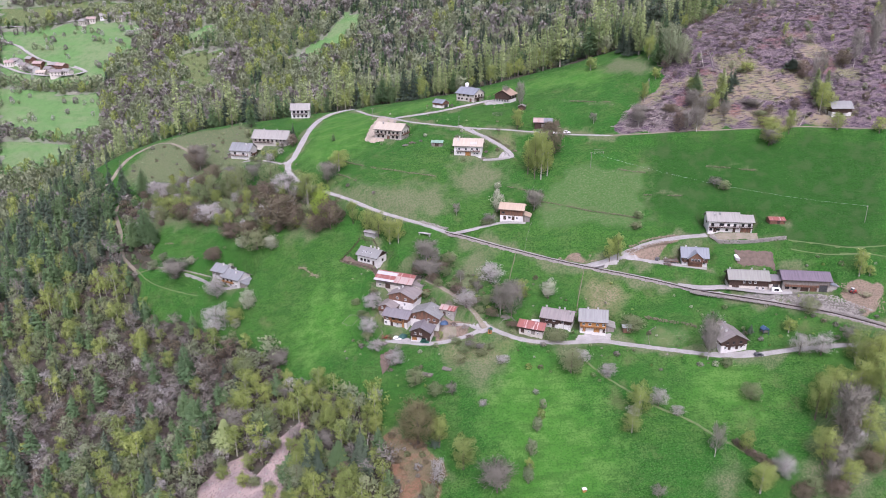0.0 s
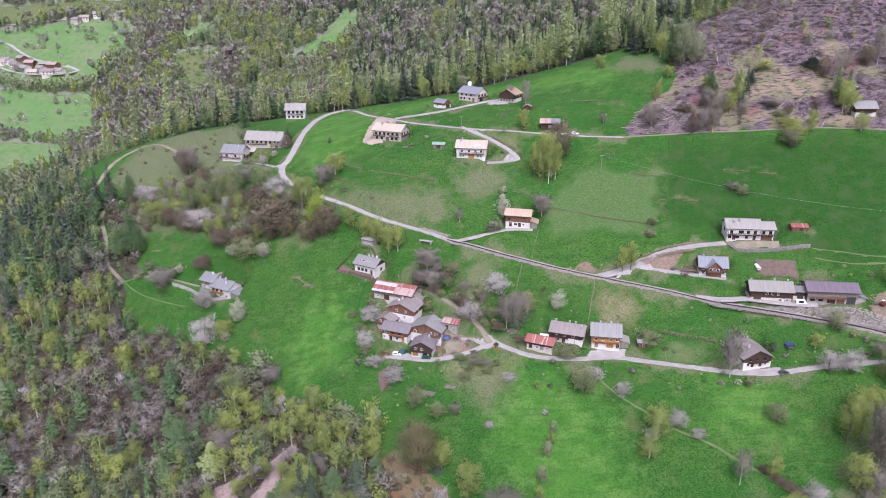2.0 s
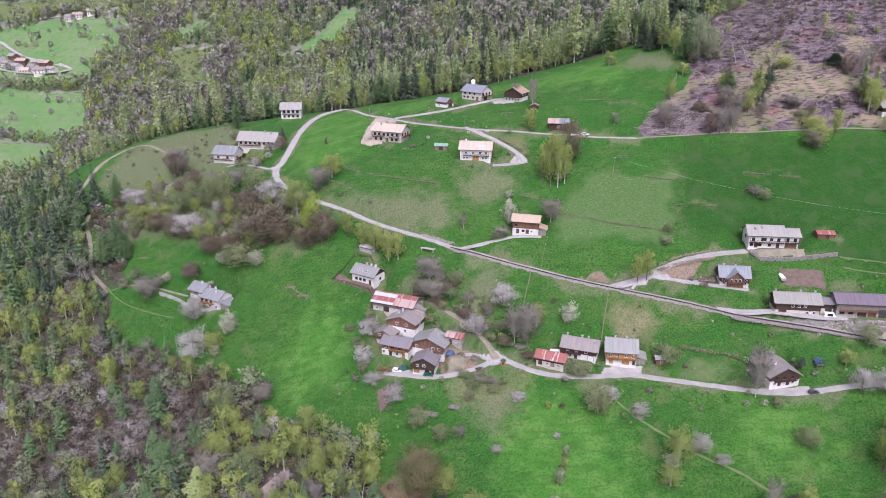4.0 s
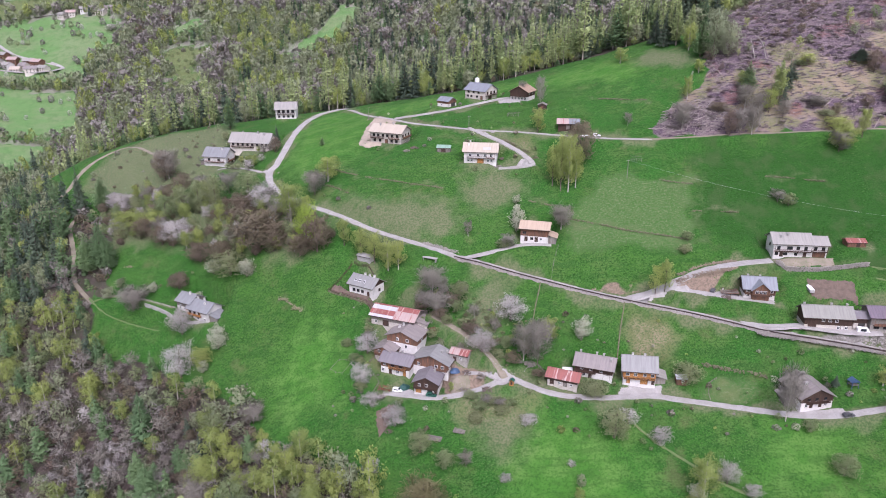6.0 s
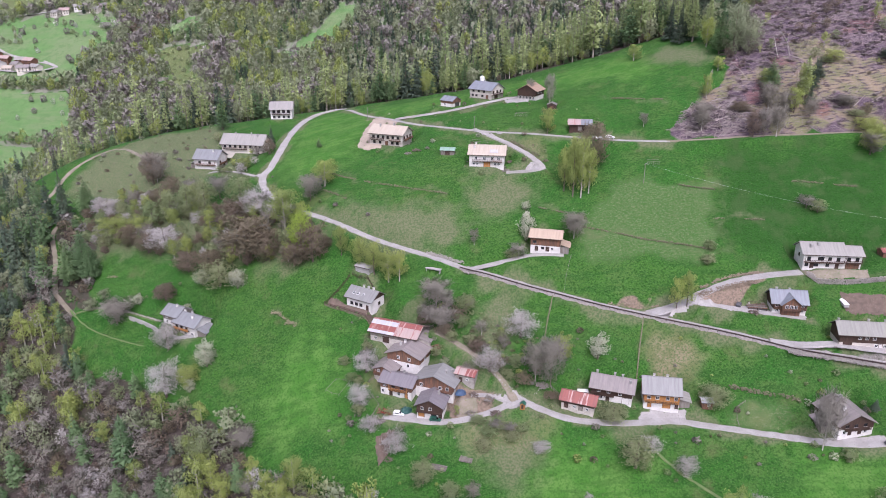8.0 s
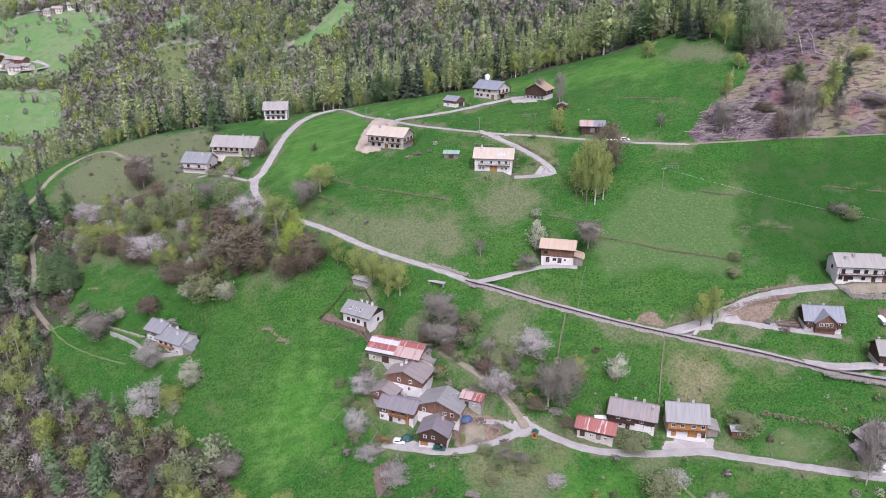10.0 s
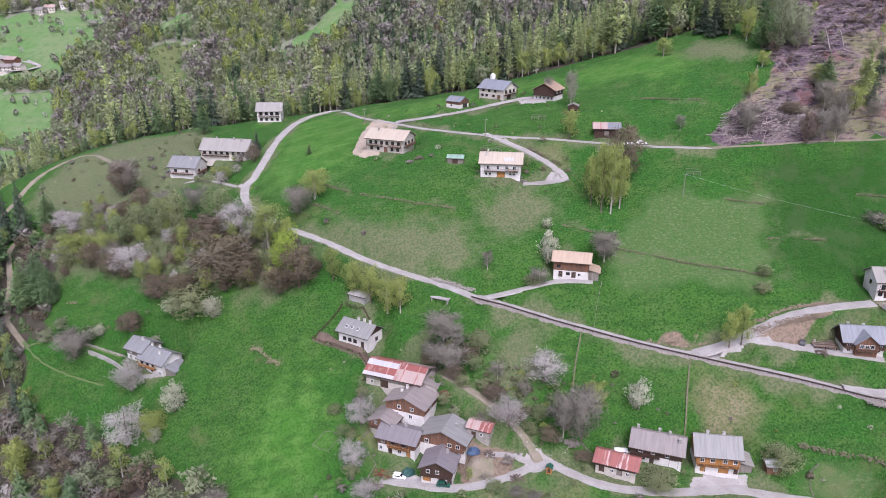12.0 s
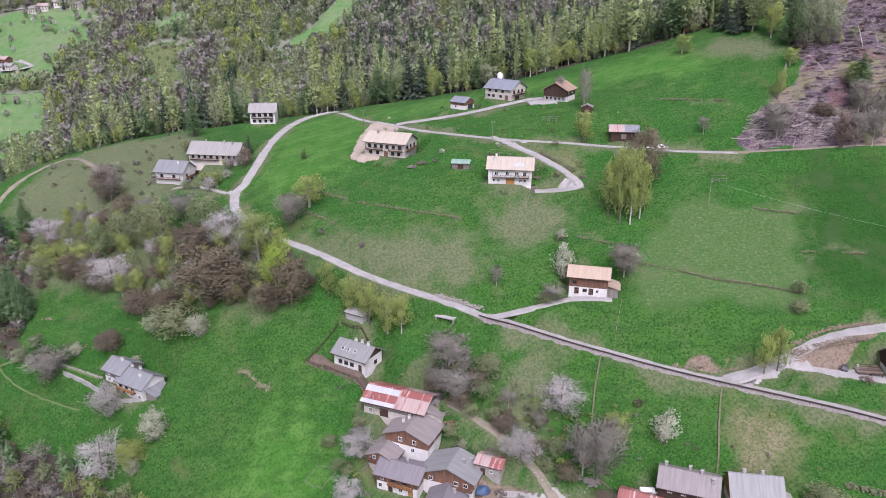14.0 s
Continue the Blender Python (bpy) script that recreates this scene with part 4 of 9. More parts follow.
site("clearing_hut", 228.2, 422.5, 0, 11, 8, 4.8, 3.0, "x", ROOF_GREY, PLASTER, WOOD_DARK, 2.2, "small white and dark wooden house below the cleared slope", windows=[("f", 0, 1.2, 1.2, 1.0)], balconies=[("f", 2.2, -3.0, 3.0, WOOD_DARK, False)])
site("green_shed", -3.7, 435.1, -8, 6.4, 4.4, 2.2, 0.9, "x", ribbed("green_sheet_roof", (0.22, 0.34, 0.27), (0.18, 0.26, 0.2)), WOOD_GREY, WOOD_GREY, 0.8, "small grey log shed with a pale green roof", doors=[("f", 0, 2.0, 1.7, WOOD_DARK)])
site("log_store", 49.1, 463.0, -15, 4.2, 3.4, 2.3, 0.9, "y", ROOF_BROWN, WOOD_DARK, WOOD_DARK, 0.8, "tiny dark wooden log store on the meadow", doors=[("f", 0, 1.2, 1.7, WOOD_RED)])
site("wall_hut", -40.0, 378.0, -31, 7, 4, 2.4, 0.5, "x", CONCRETE, CONCRETE, CONCRETE, 1.2, "low concrete garden store with a flat pale roof")


# ---- the ground and the roads ----
def steps(spans):
    out = [spans[0][0]]
    for a, b, s in spans:
        n = max(1, round((b - a) / s))
        out += [a + (b - a) * k / n for k in range(1, n + 1)]
    return np.array(out)


GRID = {}


def surface_height(x, y):
    """The height of the ground's mesh itself, between its corners."""
    xs, ys, z = GRID["xs"], GRID["ys"], GRID["z"]
    x, y = np.asarray(x, float), np.asarray(y, float)
    i = np.clip(np.searchsorted(xs, x) - 1, 0, len(xs) - 2)
    j = np.clip(np.searchsorted(ys, y) - 1, 0, len(ys) - 2)
    u, v = (x - xs[i]) / (xs[i + 1] - xs[i]), (y - ys[j]) / (ys[j + 1] - ys[j])
    flat = (z[j, i] * (1 - u) + z[j, i + 1] * u) * (1 - v) + (z[j + 1, i] * (1 - u) + z[j + 1, i + 1] * u) * v
    bent = np.where(v > u, z[j, i] + (z[j + 1, i + 1] - z[j + 1, i]) * u + (z[j + 1, i] - z[j, i]) * v, z[j, i] + (z[j, i + 1] - z[j, i]) * u + (z[j + 1, i + 1] - z[j, i + 1]) * v)
    return np.maximum(flat, bent)


def build_ground():
    xs = steps([(-2600, -900, 120), (-900, -300, 12), (-290, 270, 2.3), (270, 420, 10), (420, 2600, 110)])
    ys = steps([(-700, 100, 80), (100, 184, 7), (184, 590, 2.2), (590, 860, 9), (860, 1290, 8), (1290, 1600, 30), (1600, 3600, 130)])
    X, Y = np.meshgrid(xs, ys)
    x, y = X.ravel(), Y.ravel()
    z = height(x, y)
    GRID.update(xs=xs, ys=ys, z=z.reshape(len(ys), len(xs)))
    nx, ny = len(xs), len(ys)
    i = (np.arange(ny - 1)[:, None] * nx + np.arange(nx - 1)[None, :]).ravel()
    quads = np.stack([i, i + 1, i + nx + 1, i + nx], 1)
    me = bpy.data.meshes.new("ground")
    me.vertices.add(len(x))
    me.vertices.foreach_set("co", np.stack([x, y, z], 1).ravel())
    me.loops.add(quads.size)
    me.loops.foreach_set("vertex_index", quads.ravel())
    me.polygons.add(len(quads))
    me.polygons.foreach_set("loop_start", np.arange(len(quads)) * 4)
    me.polygons.foreach_set("use_smooth", np.ones(len(quads), bool))
    me.update()
    me.validate()
    jx, jy = x + 2.0 * np.sin(y / 6.0) + 1.2 * np.sin(y / 2.3 + x / 5), y + 2.0 * np.sin(x / 7.0) + 1.2 * np.sin(x / 2.7 - y / 4)
    sets = {"lush": ("lush_a",), "woods": ("woods_left", "woods_ridge", "track_side"), "clearcut": ("clearcut",), "pale": ("pale", "lawn"),
            "earth": ("building_site", "bank_earth", "yard_bank", "hamlet_inner"), "bright": ("bright_a", "bright_b", "bright_c", "bright_d", "bright_e"), "bracken": ("bracken",), "hay": ("hay_low", "hay_lawn", "hay_drive", "hamlet_side", "lane_low"), "sand": ("sand_bank",), "rubble": ("farm_rubble",), "dry": ("dry_bank", "copse", "shoulder_yard", "dry_shoulder", "dry_mid", "pale_mid", "woods_belt", "dry_edge", "dry_ridge", "dry_slope", "dry_low", "dry_a", "dry_b", "dry_strip")}
    for key, names in sets.items():
        mask = np.zeros(len(x))
        blur = {"pale": 2.5, "dry": 6.0, "lush": 9.0, "bright": 12.0, "bracken": 3.0, "hay": 4.0}.get(key, 1.5)
        for n in names:
            mask = np.maximum(mask, np.mean([inside(AREAS[n], jx + blur * math.cos(q), jy + blur * math.sin(q)) for q in np.arange(8) * 0.785], 0))
        if key == "woods":
            far = (y > 740) & ~np.any([inside(AREAS[n], jx, jy) for n in AREAS if n.startswith("far_")], 0)
            scrub = me.attributes.new("scrub", "FLOAT", "POINT")
            scrub.data.foreach_set("value", far.astype(np.float32))
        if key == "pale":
            # where the far meadows take the haze-tinted colour
            hazed_upland = me.attributes.new("hazed_upland", "FLOAT", "POINT")
            hazed_upland.data.foreach_set("value", np.any([inside(AREAS[n], jx, jy) for n in AREAS if n.startswith("far_meadow") and n != "far_meadow_e"], 0).astype(np.float32))
        if key == "hay":
            mask = np.maximum(mask, 0.6 * (inside(AREAS["far_field"], jx, jy) | inside(AREAS["far_meadow_e"], jx, jy)))
        if key == "dry":
            # trodden, brownish verges along the lanes and round the houses
            ok = np.nonzero((x > -300) & (x < 270) & (y > 225) & (y < 590))[0]
            lanes = np.concatenate([ROAD_LINES[q][1] for q in ("main", "upper", "hairpin", "yard", "yard_low", "village", "lane", "link", "group", "farm")])
            spots = np.array([(q[0], q[1], max(q[3], q[4])) for q in PADS])
            for cut in np.array_split(ok, 40):
                d = np.sqrt(((jx[cut, None] - lanes[:, 0]) ** 2 + (jy[cut, None] - lanes[:, 1]) ** 2).min(1)) - 1.8
                e = (np.sqrt((jx[cut, None] - spots[:, 0]) ** 2 + (jy[cut, None] - spots[:, 1]) ** 2) - spots[:, 2]).min(1)
                rows = np.concatenate([dense(LINES[q], 1.0) for q in LINES if q.startswith("row_")])
                f = np.sqrt(((jx[cut, None] - rows[:, 0]) ** 2 + (jy[cut, None] - rows[:, 1]) ** 2).min(1))
                wave = 0.5 + 0.5 * np.sin(x[cut] / 11 + 1.7 * np.sin(y[cut] / 9))
                mask[cut] = np.maximum(np.maximum(mask[cut], 0.45 * (1 - smooth((f - 0.8) / 2.0))), np.maximum(0.75 * (1 - smooth((d - 0.6) / (1.5 + 3.0 * wave))), 0.65 * (1 - smooth((e + 0.5) / 3.2))))
        a = me.attributes.new(key, "FLOAT", "POINT")
        a.data.foreach_set("value", mask.astype(np.float32))
    straw = me.attributes.new("straw", "FLOAT", "POINT")
    straw.data.foreach_set("value", np.array([straw_at(a, b) if a > 95 and 410 < b < 660 else 0.0 for a, b in zip(x.tolist(), y.tolist())], np.float32))
    me.materials.append(ground_material())
    tagged(new("ground", me), "steep green alpine meadows, woodland floor and cleared slope", "ground", kind="structure")


def straw_at(x, y):
    """How much dead grass, and how little brushwood, lies on a spot of the cleared slope."""
    open_part = math.exp(-(((x - 185) / 62) ** 2 + ((y - 446) / 26) ** 2))
    return min(max(0.30 + 0.75 * open_part - 0.25 + 0.9 * noise.noise(Vector((x / 24, y / 13, 5.0))), 0.0), 1.0)


def ribbon(name, key, material, label, lift=0.22, crown=0.06, wander=0.45):
    width, p, pz = ROAD_LINES[key]
    t = np.gradient(p, axis=0)
    t /= np.linalg.norm(t, axis=1)[:, None] + 1e-9
    side = np.stack([t[:, 1], -t[:, 0]], 1)
    verts, faces = [], []
    base = surface_height(p[:, 0], p[:, 1])
    for k in range(0, len(p)):
        wl, wr = (width / 2 + wander * (noise.noise(Vector((p[k, 0] / 3.5, p[k, 1] / 3.5, 4.0 * e))) + 0.4 * noise.noise(Vector((p[k, 0] / 0.9, p[k, 1] / 0.9, 9.0 * e)))) for e in (1, 2))
        for off, dz in ((-wl - 0.25, -0.7), (-wl, 0.0), (0, crown), (wr, 0.0), (wr + 0.25, -0.7)):
            q = p[k] + side[k] * off
            floor = float(surface_height(q[0], q[1])) if abs(off) < 30 else base[k]
            verts.append((q[0], q[1], max(pz[k] + lift, floor + 0.08) + dz))
    for k in range(len(p) - 1):
        for j in range(4):
            a = k * 5 + j
            faces.append((a, a + 1, a + 6, a + 5))
    me = mesh_from(name, verts, faces)
    me.materials.append(material)
    tagged(new(name, me), label, "road", kind="structure")


build_ground()
for road_key, road_mat, road_label in (
        ("main", GRAVEL, "pale gravel lane crossing the steep meadows"), ("upper", GRAVEL, "narrow pale lane along the upper slope"), ("upper_track", TRACK, "narrow earth track below the cleared slope"),
        ("farm", GRAVEL, "narrow gravel drive to the upper farm"), ("hairpin", GRAVEL, "gravel hairpin drive beside a house"),
        ("orange", GRAVEL, "short gravel path to a chalet"), ("yard", GRAVEL, "wide grey gravel ramp to a long house"),
        ("yard_low", GRAVEL, "gravel yard below the ramp"), ("farmyard", GRAVEL, "grey gravel farmyard beside the barns"),
        ("village", GRAVEL, "pale lane through the hamlet"), ("lane", TRACK, "earth track climbing behind the hamlet"),
        ("link", GRAVEL, "short gravel link between lanes"), ("path", PATH, "trodden path across the meadow"),
        ("left_track", TRACK, "rutted earth track through trees"), ("left_path", PATH, "grassy path to a chalet"), ("left_foot", PATH, "faint footpath across the meadow to a chalet"),
        ("left_up", TRACK, "earth track over the grassy shoulder"), ("group", GRAVEL, "gravel drive to houses on the shoulder"),
        ("wood_track", PATH, "grassy forest track"), ("grass_a", PATH, "faint trodden track through the meadow"), ("grass_b", PATH, "faint trodden track through the meadow"), 
        ("far_a", GRAVEL, "pale road on the far mountainside"), ("far_b", GRAVEL, "pale winding road on the far mountainside"),
        ("far_c", GRAVEL, "pale road bend on the far mountainside")):
    far_off = road_key.startswith("far")
    ribbon("road_" + road_key, road_key, road_mat, road_label, 0.9 if far_off else 0.5 if road_key in ("hairpin", "orange", "farm") else 0.22)


# ---- houses ----
def opening_mesh(w, h):
    d, b = 0.07, 0.09
    return shared(("window", w, h), lambda: boxes((-w / 2 - b, -w / 2, -d, 0.03, -h / 2 - b, h / 2 + b), (w / 2, w / 2 + b, -d, 0.03, -h / 2 - b, h / 2 + b),
                                                  (-w / 2, w / 2, -d, 0.03, h / 2, h / 2 + b), (-w / 2, w / 2, -d, 0.03, -h / 2 - b, -h / 2), (-0.035, 0.035, -d * 0.7, 0.03, -h / 2, h / 2)))


FRAME_MATS = {}


def with_material(me, material):
    """The same shape in another finish: one mesh for each pair."""
    key = (me.name, material.name)
    if key not in FRAME_MATS:
        if not me.materials:
            me.materials.append(material)
            FRAME_MATS[key] = me
        else:
            c = me.copy()
            c.materials.clear()
            c.materials.append(material)
            FRAME_MATS[key] = c
    return FRAME_MATS[key]


def facing(face, L, W, u, z):
    """The place on a wall: u to the right as one stands before it, out along local -y."""
    if face == "f":
        return pose(u, 0, z)
    if face == "r":
        return pose(L / 2, W / 2 + u, z, 0, 0, 90)
    if face == "l":
        return pose(-L / 2, W / 2 - u, z, 0, 0, -90)
    return pose(-u, W, z, 0, 0, 180)


def gable_body(A, S, z0, z1, zr):
    """A body with its ridge along x: length A, half span S."""
    bm = bmesh.new()
    prof = [(-S, z0), (S, z0), (S, z1), (0, zr), (-S, z1)]
    a = [bm.verts.new((-A / 2, y, z)) for y, z in prof]
    b = [bm.verts.new((A / 2, y, z)) for y, z in prof]
    bm.faces.new(a[::-1])
    bm.faces.new(b)
    for i in range(5):
        j = (i + 1) % 5
        bm.faces.new((a[i], a[j], b[j], b[i]))
    return bm


def slab(x0, x1, S, side, ze, zr, thick=0.2, cut=0.0):
    """One roof slope from the ridge (y = 0) to the eave at y = side * S."""
    bm = bmesh.new()
    n = max(2, int((x1 - x0) / 2.5))
    rng = random.Random(int(x0 * 31 + S * 77 + ze * 13))
    rows = []
    for k in range(n + 1):
        x = x0 + (x1 - x0) * k / n
        sag = rng.uniform(-0.035, 0.035) if 0 < k < n else 0
        rows.append([bm.verts.new(p) for p in ((x, 0, zr + thick + sag), (x, side * S, ze + thick + sag), (x, side * S, ze + sag), (x, 0, zr + sag))])
    for a, b in zip(rows, rows[1:]):
        for i in range(4):
            j = (i + 1) % 4
            bm.faces.new((a[i], b[i], b[j], a[j]) if side > 0 else (a[j], b[j], b[i], a[i]))
    bm.faces.new(rows[0] if side < 0 else rows[0][::-1])
    bm.faces.new(rows[-1][::-1] if side < 0 else rows[-1])
    bmesh.ops.recalc_face_normals(bm, faces=bm.faces)
    return bm


def add_window(e, m, w, h):
    win = part("window", with_material(opening_mesh(w, h), WHITE_PAINT if w < 1.15 else WOOD_DARK), None, e)
    win.matrix_local = m
    pane = part("pane", with_material(shared(("pane", w, h), lambda: boxes((-w / 2, w / 2, -0.02, 0.0, -h / 2, h / 2))), GLASS), None, win)
    sill = part("sill", with_material(shared(("sill", w), lambda: boxes((-w / 2 - 0.14, w / 2 + 0.14, -0.16, 0.02, -0.05, 0.0))), CONCRETE), None, win)
    sill.matrix_local = pose(0, 0, -h / 2 - 0.09)
    return win, pane


def add_door(e, m, w, h, material):
    d = part("door", with_material(shared(("door", w, h), lambda: boxes((-w / 2 - 0.1, -w / 2, -0.09, 0.02, 0, h + 0.1), (w / 2, w / 2 + 0.1, -0.09, 0.02, 0, h + 0.1), (-w / 2, w / 2, -0.09, 0.02, h, h + 0.1))), WOOD_DARK), None, e)
    d.matrix_local = m
    leaf = boxes(*[(-w / 2 + w * k / 4 + 0.01, -w / 2 + w * (k + 1) / 4 - 0.01, -0.05, 0.0, 0.02, h) for k in range(4)])
    part("door_leaf", with_material(shared(("door_leaf", w, h), lambda: leaf), material), None, d)


def add_balcony(e, m, u0, u1, material, solid):
    w, deep, tall = u1 - u0, 1.15, 1.0
    b = part("balcony", boxes((u0, u1, -deep, -0.02, -0.16, 0.0), *[(u0 + w * (k + 0.5) / 4 - 0.08, u0 + w * (k + 0.5) / 4 + 0.08, -deep, 0, -0.34, -0.16) for k in range(4)]), WOOD_DARK, e)
    b.matrix_local = m
    step = 0.16 if solid else 0.3
    n = max(3, int(w / step))
    slats = [(u0 + w * k / n, u0 + w * k / n + (0.145 if solid else 0.09), -deep, -deep + 0.035, 0.05, tall - 0.05) for k in range(n)]
    part("balcony_rail", boxes((u0, u1, -deep - 0.03, -deep + 0.06, tall - 0.06, tall + 0.03), (u0, u1, -deep - 0.01, -deep + 0.05, 0.0, 0.07), *slats,
                               (u0, u0 + 0.06, -deep, 0, tall - 0.06, tall), (u1 - 0.06, u1, -deep, 0, tall - 0.06, tall)), material, b)
    for u in (u0 + 0.06, u1 - 0.16):
        part("balcony_post", boxes((u, u + 0.12, -deep, -deep + 0.12, -0.2, 2.3)), material, b)


def add_chimney(e, x, y, z, material):
    c = part("chimney", boxes((-0.35, 0.35, -0.35, 0.35, -1.3, 1.0)), material, e)
    c.matrix_local = pose(x, y, z)
    part("chimney_cap", boxes((-0.45, 0.45, -0.45, 0.45, 1.18, 1.26), (-0.3, -0.2, -0.3, -0.2, 1.0, 1.18), (0.2, 0.3, -0.3, -0.2, 1.0, 1.18), (-0.3, -0.2, 0.2, 0.3, 1.0, 1.18), (0.2, 0.3, 0.2, 0.3, 1.0, 1.18)), CONCRETE, c)


def build_house(key, x, y, z, turn, L, W, eave, rise, ridge, roof, lower, upper, base, label, windows=(), doors=(), balconies=(), chimneys=(),
                annex=None, skylights=(), split=None, strips=False, panel=None, cross=None):
    small = L < 9 and eave < 3.5
    e = thing("shed" if small else ("barn" if "barn" in key else "house"), x, y, z, turn, label, "shed" if small else ("barn" if "barn" in key else "house"))
    along = L if ridge == "x" else W
    half = (W if ridge == "x" else L) / 2
    over = 0.45 if small else 0.95
    m = pose(0, W / 2, 0) if ridge == "x" else pose(0, W / 2, 0, 0, 0, 90)
    part("lower_wall", boxes((-L / 2, L / 2, 0, W, -3.0, base)), lower, e)
    proud = 0.05
    up = part("upper_wall", gable_body(along + 2 * proud, half + proud, base, eave, eave + rise * (half + proud) / half), upper, e)
    up.matrix_local = m
    fall = rise / half
    ze, zr, S = eave - fall * over + 0.02, eave + rise + 0.02, half + over
    A = along / 2 + over
    pieces = [(-A, A, roof)] if not split else [(-A, -A + A * 1.05, roof), (-A + A * 1.05, A, split)]
    for x0, x1, mat in pieces:
        for side in (-1, 1):
            s = part("roof_slope", slab(x0, x1, S, side, ze, zr), mat, e)
            s.matrix_local = m
    cap = part("ridge_cap", boxes((-A - 0.02, A + 0.02, -0.16, 0.16, zr + 0.17, zr + 0.25)), roof, e)
    cap.matrix_local = m
    for side in (-1, 1):
        g = part("fascia", boxes((-A, A, side * (S + 0.005), side * (S + 0.045), ze - 0.06, ze + 0.17)) if side > 0 else boxes((-A, A, -S - 0.045, -S - 0.005, ze - 0.06, ze + 0.17)), WOOD_DARK, e)
        g.matrix_local = m
    if not small:
        beams = bmesh.new()
        for k in range(int(2 * A / 1.1)):
            bx = -A + 0.4 + k * 1.1
            for side in (-1, 1):
                q = Matrix.Translation((bx, side * S * 0.5, (ze + zr) / 2 - 0.11)) @ Matrix.Rotation(-side * math.atan2(zr - ze, S), 4, "X")
                box(beams, -0.06, 0.06, -S * 0.51, S * 0.51, -0.09, 0.09, q)
        r = part("rafters", beams, WOOD_DARK, e)
        r.matrix_local = m
    if strips:
        for x0, x1, y0, y1, strip_mat, strip_label in ((-A, 0.05 * A, 0.10, 0.40, ROOF_ZINC, "dull zinc roofing strip"), (-A, 0.05 * A, 0.80, 1.0, ROOF_ZINC, "dull zinc roofing strip"),
                                                       (0.10 * A, 0.98 * A, 0.02, 0.34, ROOF_RED, "rusty red roofing strip")):
            bm = bmesh.new()
            pts = [(xx, -S * t, zr + 0.28 + (ze - zr) * t) for xx in (x0, x1) for t in (y0, y1)]
            v = [bm.verts.new(p) for p in pts] + [bm.verts.new((p[0], p[1], p[2] - 0.06)) for p in pts]
            for f in ((0, 2, 3, 1), (5, 7, 6, 4), (0, 1, 5, 4), (2, 6, 7, 3), (0, 4, 6, 2), (1, 3, 7, 5)):
                bm.faces.new([v[i] for i in f])
            part("roof_sheet", bm, strip_mat, e, strip_label).matrix_local = m
    for face, u, wz, w, h in windows:
        out = proud if wz - h / 2 > base or wz + h / 2 > base else 0
        add_window(e, facing(face, L, W, u, wz) @ pose(0, -out - 0.03, 0), w, h)
    for face, u, w, h, mat in doors:
        add_door(e, facing(face, L, W, u, 0.0) @ pose(0, -0.02 - (proud if h > base else 0), 0), w, h, mat)
    for face, bz, u0, u1, mat, solid in balconies:
        add_balcony(e, facing(face, L, W, 0, bz) @ pose(0, -proud, 0), u0, u1, mat, solid)

    def roof_at(cx, cy):
        d = abs(cy - W / 2) if ridge == "x" else abs(cx)
        return zr + 0.2 - (zr - ze) * d / S
    for cx, cy, mat in chimneys:
        add_chimney(e, cx, cy, roof_at(cx, cy), mat)
    slope = math.degrees(math.atan2(zr - ze, S))
    for sx, sy in skylights:
        s = part("skylight", boxes((-0.45, 0.45, -0.6, 0.6, 0.0, 0.1)), WHITE_PAINT, e)
        s.matrix_local = pose(sx, sy, roof_at(sx, sy), slope, 0, 0)
        part("skylight_pane", boxes((-0.36, 0.36, -0.5, 0.5, 0.1, 0.115)), GLASS, s)
    if panel:
        s = part("solar_panel", boxes((-1.9, 1.9, -1.0, 1.0, 0.06, 0.14)), ROOF_ZINC, e, "bright rectangular solar panel")
        s.matrix_local = pose(panel[0], panel[1], roof_at(*panel), slope, 0, 0)
    if cross:
        # a gable that stands out from the front, with its own small roof running back into the main one
        cu, cw, out, mat = cross
        peak = rise * 0.82
        run = W / 2 * peak / rise + out
        f = pose(cu, -out + run / 2, 0, 0, 0, 90)
        part("front_gable", gable_body(run, cw / 2, -2.0, eave - 0.1, eave + peak), mat, e).matrix_local = f
        for side in (-1, 1):
            part("gable_roof", slab(-run / 2 - 0.8, run / 2, cw / 2 + 0.8, side, eave - 0.1 - 0.8 * peak / (cw / 2), eave + peak + 0.04), roof, e).matrix_local = f
        for u in (-1.6, 0.0, 1.6):
            add_window(e, pose(cu + u, -out - 0.03, 2.7), 1.1, 1.2)
        add_balcony(e, pose(cu, -out, 1.5), -cw / 2 + 0.2, cw / 2 - 0.2, WOOD_RED, False)
    if annex:
        face, out, deep, tall, mat = annex
        f = facing(face, L, W, 0, 0)
        a = part("annex_wall", boxes((-deep / 2, deep / 2, -out, -0.06, -3.0, tall - 1.0), (-deep / 2, -deep / 2 + 0.2, -out, -0.06, tall - 1.0, tall - 0.5)), lower if lower is not PLASTER else WOOD_GREY, e)
        a.matrix_local = f
        bm = bmesh.new()
        v = [bm.verts.new(p) for p in ((-deep / 2 - 0.5, -out - 0.6, tall - 0.75), (deep / 2 + 0.5, -out - 0.6, tall - 0.75), (deep / 2 + 0.5, -0.1, tall + 0.35), (-deep / 2 - 0.5, -0.1, tall + 0.35))]
        g = bmesh.ops.extrude_face_region(bm, geom=[bm.faces.new(v)])
        for q in g["geom"]:
            if isinstance(q, bmesh.types.BMVert):
                q.co.z += 0.18
        bmesh.ops.recalc_face_normals(bm, faces=bm.faces)
        part("annex_roof", bm, mat, e).matrix_local = f
